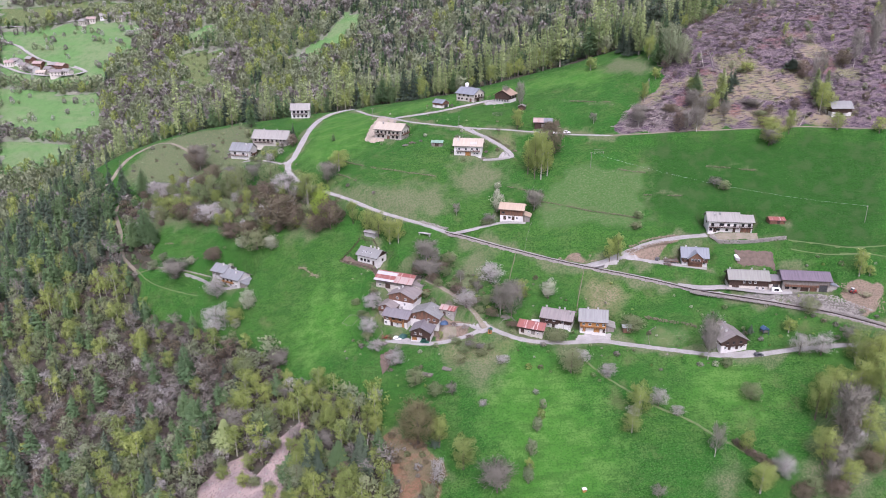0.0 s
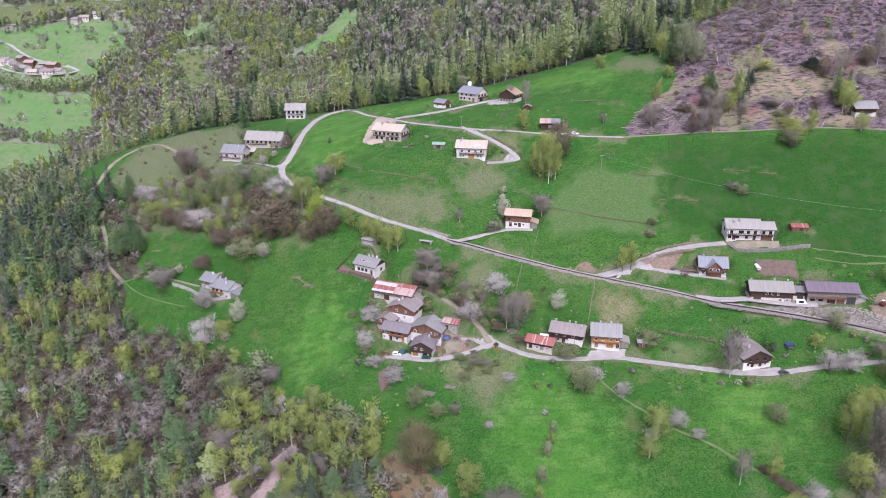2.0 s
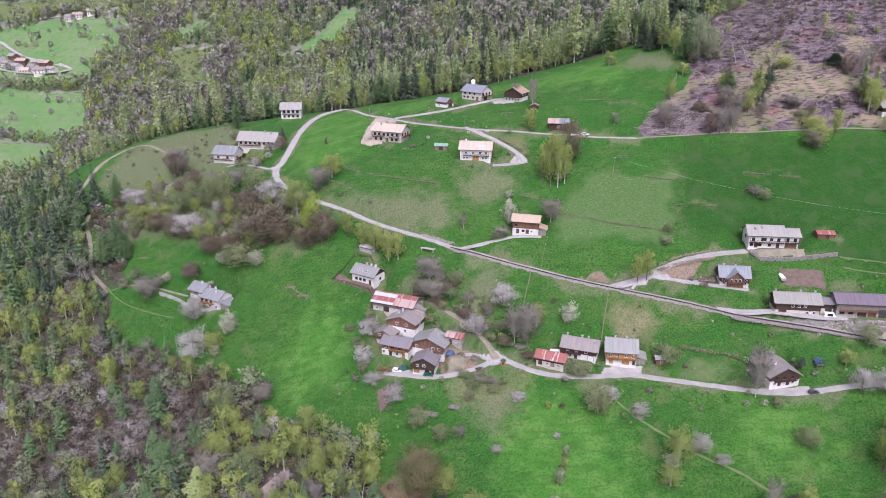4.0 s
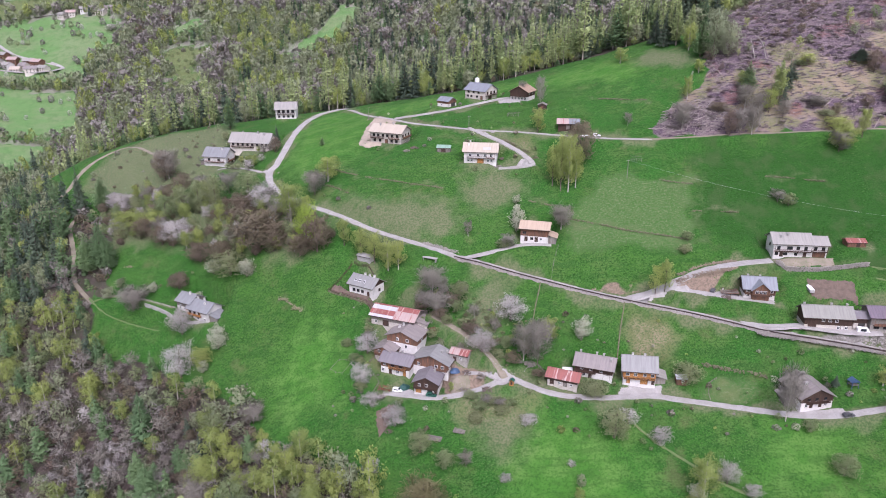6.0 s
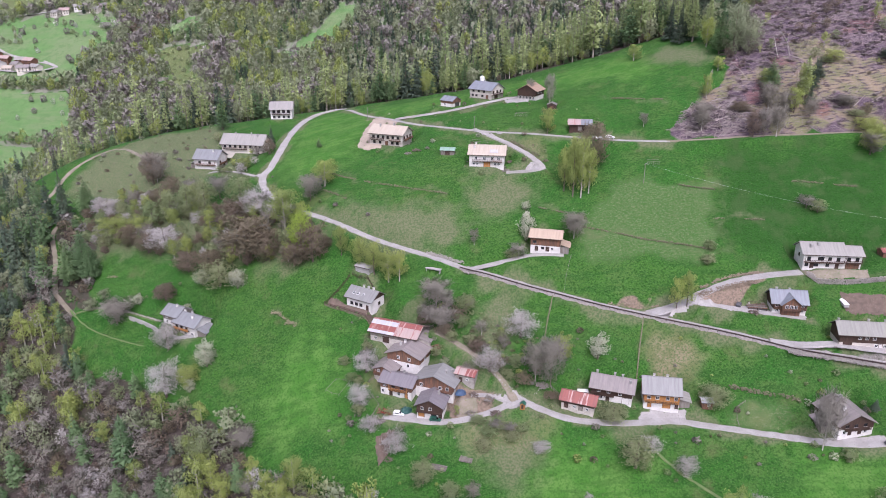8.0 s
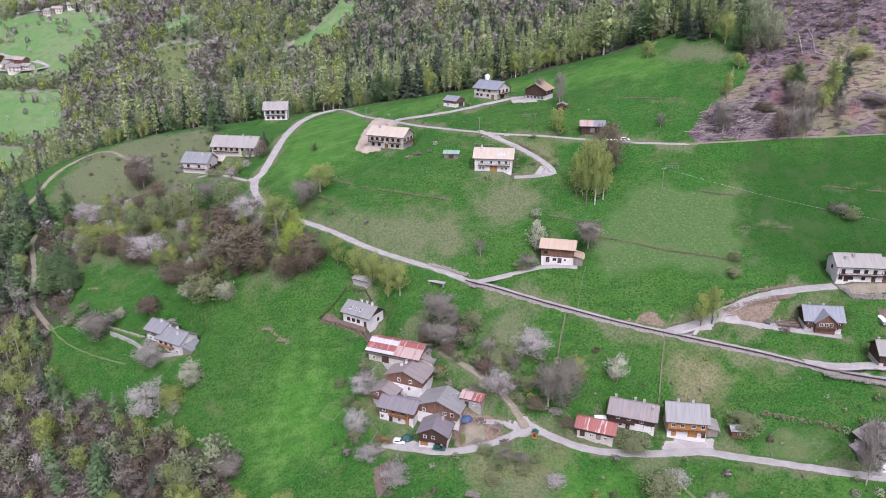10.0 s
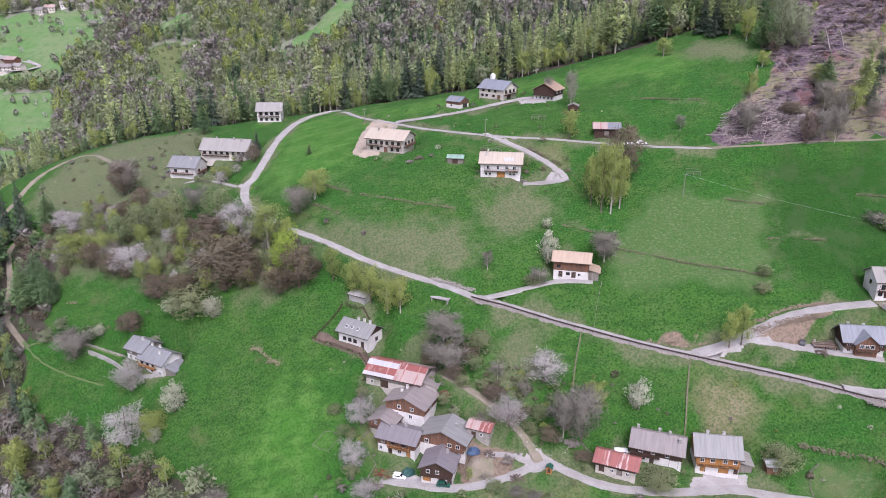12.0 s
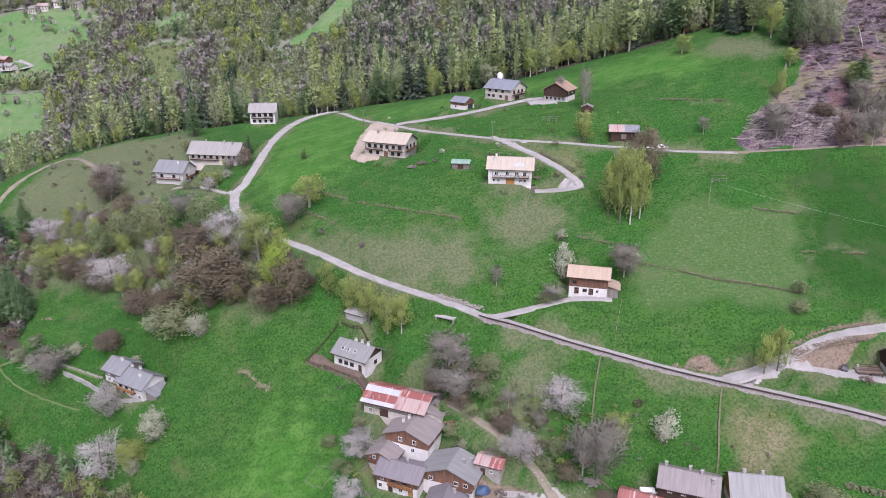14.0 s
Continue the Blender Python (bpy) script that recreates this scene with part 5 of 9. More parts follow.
        for u in (-deep / 2 + 0.1, 0, deep / 2 - 0.1):
            part("annex_post", boxes((u - 0.09, u + 0.09, -out, -out + 0.18, tall - 1.0, tall - 0.4)), WOOD_DARK, e).matrix_local = f
    return e


for spec in HOUSES:
    build_house(**spec)


# ---- trees ----
def leaf_material(name, one, two, dark=0.6, rough=0.75, thin=0.48):
    """Two tints from tree to tree, and lighter and darker leaves within one crown."""
    m, t, b = nodes_of(name, rough, 0, 0.25)
    info = t.nodes.new("ShaderNodeObjectInfo").outputs["Random"]
    a = t.nodes.new("ShaderNodeAttribute")
    a.attribute_name = "tint"
    fac = times(t, times(t, info, a.outputs["Fac"], "ADD"), 1.0, "FRACT")
    c = mixed(t, fac, one, two)
    island = t.nodes.new("ShaderNodeNewGeometry").outputs["Random Per Island"]
    c = mixed(t, times(t, island, 0.28), c, tuple(v * dark for v in one))
    t.links.new(c, b.inputs["Base Color"])
    glow = t.nodes.new("ShaderNodeBsdfTranslucent")
    t.links.new(c, glow.inputs["Color"])
    mix = t.nodes.new("ShaderNodeMixShader")
    mix.inputs[0].default_value = thin
    t.links.new(b.outputs[0], mix.inputs[1])
    t.links.new(glow.outputs[0], mix.inputs[2])
    t.links.new(mix.outputs[0], t.nodes["Material Output"].inputs["Surface"])
    return m


BARK = surface("grey_brown_bark", (0.13, 0.10, 0.08), (0.09, 0.07, 0.06), (0.2, 0.17, 0.14), 2, 8, bump=0.03)
LARCH_BARK = surface("pale_grey_larch_bark", (0.30, 0.26, 0.22), (0.20, 0.17, 0.15), (0.36, 0.33, 0.29), 2, 8, bump=0.03)
BIRCH_BARK = surface("pale_birch_bark", (0.42, 0.39, 0.35), (0.30, 0.27, 0.24), (0.10, 0.09, 0.08), 2, 6, bump=0.02)
LEAVES = {
    "spruce": leaf_material("dark_spruce_needles", (0.068, 0.100, 0.068), (0.105, 0.140, 0.088), thin=0.25),
    "larch": leaf_material("fresh_conifer_needles", (0.185, 0.275, 0.120), (0.118, 0.200, 0.092), thin=0.38),
    "pinelight": leaf_material("pale_larch_needles", (0.460, 0.530, 0.240), (0.310, 0.390, 0.180), 0.65, thin=0.45),
    "lime": leaf_material("young_yellow_green_leaves", (0.385, 0.440, 0.135), (0.265, 0.330, 0.110)),
    "bright": leaf_material("bright_lime_leaves", (0.382, 0.504, 0.080), (0.329, 0.446, 0.080)),
    "olive": leaf_material("olive_budding_leaves", (0.230, 0.295, 0.140), (0.310, 0.330, 0.180)),
    # grey-green buds, paled so that the tint also carries the far wood's haze
    "budding": leaf_material("grey_green_buds_with_haze", (0.325, 0.355, 0.220), (0.245, 0.285, 0.170), 0.75),
    "pale": leaf_material("pale_green_blossoming_leaves", (0.551, 0.553, 0.433), (0.456, 0.475, 0.342)),
    "beech": leaf_material("brown_olive_buds", (0.250, 0.215, 0.120), (0.215, 0.200, 0.100), 0.75),
    "blossom": leaf_material("white_pink_blossom", (0.60, 0.565, 0.54), (0.45, 0.42, 0.39), 0.6),
    "brown": leaf_material("red_brown_buds", (0.225, 0.172, 0.138), (0.215, 0.185, 0.122), 0.7),
    "bare": leaf_material("grey_twigs", (0.250, 0.232, 0.195), (0.205, 0.188, 0.152), 0.7, thin=0.2),
    # mauve-grey twigs, likewise tinted to make far crowns look hazed
    "ash": leaf_material("mauve_grey_twigs_with_haze", (0.275, 0.255, 0.228), (0.225, 0.208, 0.180), 0.75, thin=0.3),
    "purple": leaf_material("purple_grey_twigs", (0.215, 0.182, 0.172), (0.180, 0.155, 0.138), 0.7, thin=0.2),
}


def quads_along(base, way, across, length, width):
    """Pointed sprays that run from base along way, each with its own width."""
    l, w = way * length[:, None], across * width[:, None] * 0.62
    return np.stack([base - w, base + l * 0.35 + w, base + l * 1.15], 1)


def unit(v):
    return v / (np.linalg.norm(v, axis=-1, keepdims=True) + 1e-9)


def tube(p0, p1, r0, r1, n=5):
    p0, p1 = np.array(p0, float), np.array(p1, float)
    d = unit(p1 - p0)
    a = unit(np.cross(d, (0.3, 0.9, 0.1)))
    b = np.cross(d, a)
    ang = np.arange(n) * 2 * np.pi / n
    ring = np.cos(ang)[:, None] * a + np.sin(ang)[:, None] * b
    lo, hi = p0 + ring * r0, p1 + ring * r1
    j = (np.arange(n) + 1) % n
    return np.concatenate([np.stack([lo, lo[j], hi[j]], 1), np.stack([lo, hi[j], hi], 1)])


def trunk_of(rng, tall, spread, limbs, thick, crown_from, rear=1.0):
    """A tapered, slightly bent trunk with limbs: quads, and the limbs' ends."""
    bend = rng.uniform(-0.03, 0.03, 2) * tall
    pts = [np.array((bend[0] * t * t, bend[1] * t * t, tall * t)) for t in (-0.03, 0.3, 0.6, 0.92)]
    q = [tube(pts[i], pts[i + 1], thick * (1.15 - 0.3 * i), thick * (0.85 - 0.28 * i), 6) for i in range(3)]
    ends = []
    for k in range(limbs):
        t = crown_from + (0.85 - crown_from) * (k + rng.uniform(0, 0.8)) / limbs
        a = k * 2.4 + rng.uniform(-0.4, 0.4)
        s = np.array((bend[0] * t * t, bend[1] * t * t, tall * t))
        reach = spread * (0.9 - 0.5 * max(0, t - 0.4)) * rng.uniform(0.6, 0.95)
        e = s + np.array((math.cos(a) * reach, math.sin(a) * reach, reach * rear * rng.uniform(0.35, 0.9)))
        e[2] = min(e[2], tall * 0.97)
        q.append(tube(s, e, thick * 0.36 * (1.2 - t), thick * 0.09, 4))
        ends.append((s, e))
    return np.concatenate(q), ends


def broad_crown(rng, ends, tall, spread, count, size, low, round_share=0.3, point=0.35):
    """Leaf clumps gathered round the limbs' ends, uneven and with gaps."""
    seed_turn = rng.uniform(0, 6)
    lobes = [np.concatenate([s + (e - s) * t, [rng.uniform(0.20, 0.36) * spread * (1.1 - 0.25 * t)]]) for s, e in ends for t in (0.35, 0.68, 0.98)]
    lobes.append(np.array((0, 0, tall * 0.86, spread * 0.36)))
    lobes.append(np.array((0, 0, tall * 0.62, spread * 0.5)))
    lobes = np.array(lobes)
    pick = rng.integers(0, len(lobes), count)
    d = unit(rng.normal(size=(count, 3)))
    c = lobes[pick, :3] + d * (lobes[pick, 3] * rng.uniform(0.45, 1.05, count))[:, None]
    shell = rng.uniform(size=count) < (0.94 if count < 140 else round_share)
    lump = 1 + 0.16 * np.sin(d[:, 0] * 5 + seed_turn) * np.sin(d[:, 1] * 4.3 + 1.7) + 0.1 * np.sin(d[:, 2] * 7 + seed_turn)
    mid = tall * (0.54 + low * 0.4)
    taper = np.where(d[:, 2] > 0, 1 - point * d[:, 2], 1.0)
    r = rng.uniform(0.82 if count < 140 else 0.62, 1.0, count) * lump
    ball = np.stack([d[:, 0] * r * spread * taper, d[:, 1] * r * spread * taper, mid + d[:, 2] * r * (tall * 0.98 - mid)], 1)
    c = np.where(shell[:, None], ball, c)
    c[:, 2] = np.clip(c[:, 2], tall * low, tall * 1.03)
    way = unit(d * 0.6 + rng.normal(size=(count, 3)) * 0.7 + (0, 0, 0.15))
    across = unit(np.cross(way, rng.normal(size=(count, 3))))
    return quads_along(c, way, across, size * rng.uniform(0.6, 1.4, count), size * rng.uniform(0.5, 1.1, count))


def twig_crown(rng, ends, tall, spread, count, size, thick=0.13):
    """Fine bare twigs spraying from the limbs."""
    k = rng.integers(0, len(ends), count)
    s, e = np.array([q[0] for q in ends])[k], np.array([q[1] for q in ends])[k]
    t = rng.uniform(0.25, 1.05, count)[:, None]
    c = s + (e - s) * t + rng.normal(size=(count, 3)) * spread * 0.13
    out = c * (1, 1, 0) * 0.12
    way = unit(out + rng.normal(size=(count, 3)) * 0.55 + (0, 0, 0.5))
    across = unit(np.cross(way, rng.normal(size=(count, 3))))
    return quads_along(c, way, across, size * rng.uniform(0.45, 1.25, count), thick * rng.uniform(0.7, 1.3, count))


def conifer_crown(rng, kind, tall, spread, count, size, low):
    """Sprays along boughs that stand in loose whorls, longest near the foot, with ragged ends."""
    layers = 20 if kind == "spruce" else 34
    reach = rng.uniform(0.72, 1.12, layers)
    t = 1 - np.sqrt(1 - rng.uniform(0, 0.995, count)) if kind != "pinelight" else rng.uniform(0, 0.97, count) ** 1.15
    step = np.minimum((t * layers).astype(int), layers - 1)
    t = np.clip((step + (rng.uniform(0.1, 0.75, count) if kind == "spruce" else rng.uniform(-0.3, 1.3, count))) / layers, 0, 1)
    shape = {"spruce": (1 - t) ** 0.9, "larch": (1 - t) ** 0.75 * (0.55 + 0.45 * np.minimum(t / 0.22, 1)), "pinelight": (1 - t) ** 0.8 * (0.5 + 0.5 * np.minimum(t / 0.25, 1))}[kind]
    boughs = 9
    a = (rng.integers(0, boughs, count) + rng.normal(0, 0.16, count)) * 2 * np.pi / boughs + step * 2.4
    long = 0.7 + 0.38 * np.sin(np.round(a * 1.3) * 7.7 + step * 3.1)
    r = spread * shape * reach[step] * long * np.sqrt(rng.uniform(0.04, 1.0, count)) + 0.05
    droop = {"spruce": 0.38, "larch": 0.05, "pinelight": -0.12}[kind]
    z = tall * (low + (0.985 - low) * t) - r * droop + rng.normal(0, 0.16, count)
    c = np.stack([np.cos(a) * r, np.sin(a) * r, z], 1)
    way = unit(np.stack([np.cos(a), np.sin(a), np.full(count, -droop)], 1) + rng.normal(0, 0.38, (count, 3)))
    across = unit(np.cross(way, np.stack([rng.normal(0, 0.5, count), rng.normal(0, 0.5, count), np.ones(count)], 1)))
    l = size * (0.55 + 0.6 * shape) * rng.uniform(0.6, 1.35, count)
    tip = conifer_tip(rng, tall, size)
    return np.concatenate([quads_along(c - way * l[:, None] * 0.4, way, across, l, l * rng.uniform(0.45, 0.85, count)), tip])


def conifer_tip(rng, tall, size):
    a = np.arange(4) * 1.57
    base = np.stack([np.zeros(4), np.zeros(4), np.full(4, tall * 0.93)], 1)
    across = np.stack([np.cos(a), np.sin(a), np.zeros(4)], 1)
    return quads_along(base, np.tile((0.0, 0.0, 1.0), (4, 1)), across, np.full(4, tall * 0.075), np.full(4, 0.32))


def proto(kind, seed, level):
    """Crown and trunk of one tree, with its height and width, to be scaled when it is planted."""
    rng = np.random.default_rng(seed * 101 + len(kind) * 7 + ord(kind[0]))
    dens, big = {"grand": (2.1, 0.66), "near": (1.0, 1.0), "small": (0.5, 1.35), "mid": (0.30, 1.45), "far": (0.058, 4.3)}[level]
    if kind in ("spruce", "larch", "pinelight"):
        tall, spread = 16.0, {"spruce": 3.2, "larch": 3.2, "pinelight": 2.6}[kind]
        count = int({"spruce": 1900, "larch": 1700, "pinelight": 1050}[kind] * ({"grand": 2.4, "near": 1.0, "small": 0.6}[level] if level in ("grand", "near", "small") else 0.28 if level == "mid" else 0.045))
        crown = conifer_crown(rng, kind, tall, spread, count, {"grand": 0.42, "near": 0.62, "small": 0.8, "mid": 1.05 if kind != "pinelight" else 1.0, "far": 3.3}[level], {"spruce": 0.05, "larch": 0.10, "pinelight": 0.12}[kind])
        wood = np.concatenate([tube((0, 0, -0.6), (0, 0, tall * 0.5), 0.22, 0.14, 4), tube((0, 0, tall * 0.5), (0, 0, tall * 0.97), 0.14, 0.03, 3)])
        return crown, wood, tall, 2 * float(np.percentile(np.hypot(crown[..., 0], crown[..., 1]), 96))
    tall, spread = 9.0, 3.6
    bush = kind in ("brown", "olive", "pale", "budding")
    wood, ends = trunk_of(rng, tall, spread, {"grand": 14, "near": 11, "small": 8, "mid": 7, "far": 4}[level], 0.13 if kind in ("bare", "ash") else 0.20, 0.06 if bush else (0.10 if kind == "beech" else 0.14), 2.4 if kind in ("bare", "ash", "beech") else 1.0)
    if kind in ("bare", "purple", "ash"):
        crown = twig_crown(rng, ends, tall, spread, int((1300 if level in ("near", "grand", "small") else 900) * dens), 1.2 if level != "far" else 2.2, {"grand": 0.075, "near": 0.095, "small": 0.13}.get(level, 0.24))
        if level == "far":
            crown = broad_crown(rng, ends, tall, spread, 80, 1.95, 0.10, 0.5)
    elif kind == "blossom":
        crown = np.concatenate([broad_crown(rng, ends, tall, spread, int(1500 * dens), big * 0.28, 0.10), twig_crown(rng, ends, tall, spread, int(420 * dens), 1.0, 0.07)])
    elif kind in ("brown", "beech"):
        crown = np.concatenate([broad_crown(rng, ends, tall, spread, int((6500 if kind == "beech" else 1300) * dens), big * (0.20 if kind == "beech" else 0.42), 0.04, 0.85 if kind == "beech" else 0.5, 0.62 if kind == "beech" else 0.35), twig_crown(rng, ends, tall, spread, int(200 * dens), 1.1)])
    else:
        lime = kind in ("lime", "bright")
        crown = broad_crown(rng, ends, tall, spread, int((2400 if lime else 1350) * dens), big * (0.295 if lime else 0.42), 0.03 if bush or level == "grand" else 0.08, 0.1 if lime else 0.3)
    if level == "mid":
        wood = wood[:60] if kind in ("bare", "purple", "ash") else wood[:36]
    return crown, wood, float(np.percentile(crown[..., 2], 99.5)), 2 * float(np.percentile(np.hypot(crown[..., 0], crown[..., 1]), 95))


PROTOS = {}


def face_normals(tris):
    return unit(np.cross(tris[:, 1] - tris[:, 0], tris[:, 2] - tris[:, 0]))


def crown_normals(crown, conifer):
    """Sprays turned to face outwards, and normals that follow the rounding of the crown."""
    c = crown.mean(1)
    across = np.percentile(np.hypot(c[:, 0], c[:, 1]), 90) + 0.1
    top, foot = c[:, 2].max(), c[:, 2].min()
    flat = np.hypot(c[:, 0], c[:, 1])
    if conifer:
        out = unit(np.stack([c[:, 0], c[:, 1], 0.25 * flat + 0.22 * across], 1))
    else:
        mid = foot + 0.42 * (top - foot)
        out = unit(np.stack([c[:, 0] / across, c[:, 1] / across, (c[:, 2] - mid) / (0.5 * (top - foot)) + 0.15], 1))
    n = face_normals(crown)
    turned = (n * out).sum(1) < 0
    crown = np.where(turned[:, None, None], crown[:, ::-1], crown)
    n = np.where(turned[:, None], -n, n)
    return crown, unit(out + (0.35 if len(crown) < 140 else 0.7) * n)


def proto_for(kind, k, level):
    if (kind, k, level) not in PROTOS:
        crown, wood, tall, wide = proto(kind, k, level)
        crown, normals = crown_normals(crown, kind in ("spruce", "larch", "pinelight"))
        PROTOS[kind, k, level] = (crown, wood, tall, wide, normals)
    return PROTOS[kind, k, level]


def quad_mesh(name, quads, material=None, normals=None):
    me = bpy.data.meshes.new(name)
    n = len(quads)
    k = quads.shape[1]
    me.vertices.add(n * k)
    me.vertices.foreach_set("co", np.ascontiguousarray(quads, dtype=np.float32).ravel())
    me.loops.add(n * k)
    me.loops.foreach_set("vertex_index", np.arange(n * k, dtype=np.int32))
    me.polygons.add(n)
    me.polygons.foreach_set("loop_start", np.arange(n, dtype=np.int32) * k)
    if normals is not None:
        at = me.attributes.new("custom_normal", "FLOAT_VECTOR", "POINT")
        at.data.foreach_set("vector", np.repeat(normals, k, 0).astype(np.float32).ravel())
    me.update()
    if material:
        me.materials.append(material)
    return me


TREE_WORDS = {
    "beech": ("tree", "broad round beech with brown-olive buds"), "lime": ("tree", "young broadleaf tree with airy yellow-green leaves"),
    "bright": ("tree", "bright lime-green broadleaf tree in fresh leaf"), "olive": ("bush", "rounded olive-green bush coming into leaf"),
    "pale": ("bush", "small pale green shrub with white blossom"), "blossom": ("fruit_tree", "fruit tree covered in pinkish white blossom"),
    "bare": ("tree", "bare grey tree with fine leafless twigs"), "purple": ("bush", "leafless purple-grey thicket shrub"), "brown": ("tree", "reddish brown tree with swelling buds"),
    "budding": ("tree", "grey-green broadleaf tree with opening buds"), "ash": ("tree", "mauve-grey leafless tree with fine twigs"),
    "spruce": ("spruce_tree", "dark green pointed spruce with drooping boughs"), "larch": ("larch_tree", "fresh green conifer with feathery boughs"),
    "pinelight": ("larch_tree", "tall pale green larch with sparse boughs"),
}
TREE_SHAPES = {}


def plant_one(kind, x, y, tall, wide, k, turn, z=None):
    level = "small" if wide < 4.5 else "near" if wide < 8 else "grand"
    if level == "grand":
        k = k % 2
    crown, wood, pt, pw, normals = proto_for(kind, k, level)
    if (kind, k, level) not in TREE_SHAPES:
        TREE_SHAPES[kind, k, level] = (quad_mesh("crown", crown, LEAVES[kind], normals), quad_mesh("trunk", wood, BIRCH_BARK if kind in ("lime", "bare") and k % 2 else LARCH_BARK if kind == "pinelight" else BARK))
    name, label = TREE_WORDS[kind]
    e = new(name)
    z = float(height(x, y)[0]) if z is None else z
    e.matrix_world = pose(x, y, z, 0, 0, turn) @ Matrix.Diagonal((wide / pw, wide / pw, tall / pt, 1))
    tagged(e, label, "tree" if name != "bush" else "bush", "bushes" if name == "bush" else "scattered trees")
    for n, me in zip(("crown", "trunk"), TREE_SHAPES[kind, k, level]):
        new(n, me).parent = e


TREE_SPOTS = []


def plant(kind, spots):
    for x, y, tall, wide in spots:
        TREE_SPOTS.append((x, y))
        plant_one(kind, x, y, tall, max(wide, tall * 0.28), random.randrange(4), random.uniform(0, 360))


plant("beech", [(-10.7, 268.9, 21.5, 17.5)])
plant("lime", [(-63, 296.4, 12.5, 8.2), (-58, 292.8, 10.2, 5.4), (-52.8, 289.8, 12.1, 6.4), (-45.9, 286.5, 11.6, 5.8), (-41.4, 284.9, 13.2, 5.8), (-33.8, 280.4, 12.5, 5.7), (-30, 276.5, 8.6, 7.2), (-96.2, 317.5, 12.3, 7.1), (-90.8, 312.3, 13.7, 7), (-85, 304.2, 12.1, 7.4), (-79.8, 294.5, 11.4, 6.7), (-75.1, 295.7, 10.1, 6.7), (-102.7, 326.7, 11.2, 6.6), (-69.1, 291.9, 9.9, 7.1), (-125.3, 326.5, 10.2, 6.8), (-147, 348.3, 12, 7.9), (-166, 363.9, 12.5, 8.2), (-191.6, 365.7, 12.9, 8.5), (-214.1, 381.9, 13.3, 9.6), (-1.5, 266.2, 14.4, 8.5)])
plant("lime", [(8.5, 255.2, 16, 11.3), (165.8, 273.4, 13.4, 12.2), (172.5, 254.3, 14.6, 10.9), (172.5, 242.1, 14.3, 10.7), (156.1, 234.4, 11.4, 9.3), (-86.9, 274, 8.6, 7.1), (-81.7, 276.7, 9.9, 6.5), (-76.1, 278.8, 11, 6.5), (-87.8, 266.7, 6.9, 6.5), (-67.9, 276.7, 8.3, 5.3), (-98.2, 272.4, 7.1, 6.6), (134.2, 494.1, 14.8, 7.9), (122, 450, 11.9, 5.1), (132.5, 468, 7.3, 6), (158.3, 434.5, 11.8, 7.9), (165.1, 442, 15.3, 7.3), (150.6, 450.3, 9.5, 8.8)])
plant("lime", [(185, 459.6, 5.8, 9.2), (187.1, 421.5, 6.6, 12.9), (217.3, 426.2, 17.8, 8.2), (222.4, 427.2, 13.7, 9), (98.3, 502.2, 8.9, 7.9), (83.6, 270.3, 15.4, 10.2), (79.2, 263, 8.5, 8.6), (155.1, 263.3, 20.7, 9.2), (160, 263.8, 18.1, 8.7), (150.1, 243.6, 17.3, 10.4), (122.8, 234.4, 13.9, 10), (122.6, 250.7, 10.4, 6.1), (181.4, 286.7, 16.3, 8.6), (184.9, 284.7, 13.9, 8.1), (188.4, 282.8, 17.4, 9.2), (177.1, 273.4, 16.3, 9), (180.5, 271.6, 14.1, 8.4), (183, 267.3, 19.1, 9.5), (172.3, 272.1, 12.3, 7.8), (193.3, 286.3, 13.3, 8.8)])
plant("lime", [(184.8, 276.5, 16.1, 8.5), (-41.4, 380.9, 15.2, 8.1), (-34.9, 376.4, 15, 8), (-28.6, 373.2, 14.1, 8.5), (-23.9, 371.3, 13.9, 6.7), (-49.8, 387.6, 13.1, 6.9), (84.5, 348.4, 13, 5.9), (88.5, 348.8, 14.1, 6.5), (48, 406, 19.7, 7.1), (51.5, 402.5, 24.9, 7.7), (54.9, 401.5, 27, 7.7), (58.6, 403.5, 21, 7.1), (53.4, 408.7, 22.2, 8.5), (-62.4, 431, 12.8, 13.1), (44.9, 444, 12.9, 7.7), (159.4, 305.3, 7.6, 6.4), (201.1, 329.3, 13.7, 6.9), (37.9, 331.6, 10.7, 7.3), (-112.4, 358.3, 8.7, 10.8), (205.6, 328.5, 5.6, 4.4)])
plant("lime", [(185.6, 411.1, 12.5, 12.7), (196.2, 415.1, 13.9, 5.7), (222.1, 412.9, 9.4, 8.8), (243.3, 407.9, 9.1, 7.4), (-78.4, 409.9, 19.8, 14.7), (-173.4, 446.5, 8.8, 19.1), (-156.6, 439.5, 10.2, 12.7)])
plant("bright", [(-67.9, 391.9, 23.3, 10.9)])
plant("olive", [(5.9, 311.5, 2.8, 4.9), (10.1, 308, 3, 5.9), (14.4, 309.7, 2.6, 5.4), (17.9, 305.2, 3, 5.9), (8.2, 303.2, 3.6, 5.9), (142.8, 233.3, 6.1, 7.6), (-70.3, 267.9, 5.1, 6.3), (-74.6, 261.2, 5.1, 6.3), (-82.6, 265.9, 4.2, 5.9), (1.7, 348.5, 5.1, 6.4), (-8.3, 341, 4.6, 5.7), (21.2, 330.8, 5, 6.2), (-2.6, 343.1, 4.2, 5.2), (16, 342.1, 3.5, 5.1), (4.6, 343.5, 3.4, 5.7), (18.3, 328.7, 3.3, 5.6), (-7, 352.3, 3.9, 6.4), (-18.4, 342.8, 3.6, 5.2), (-13.8, 334.5, 4, 5.7), (-25.8, 320.8, 3, 4.4)])
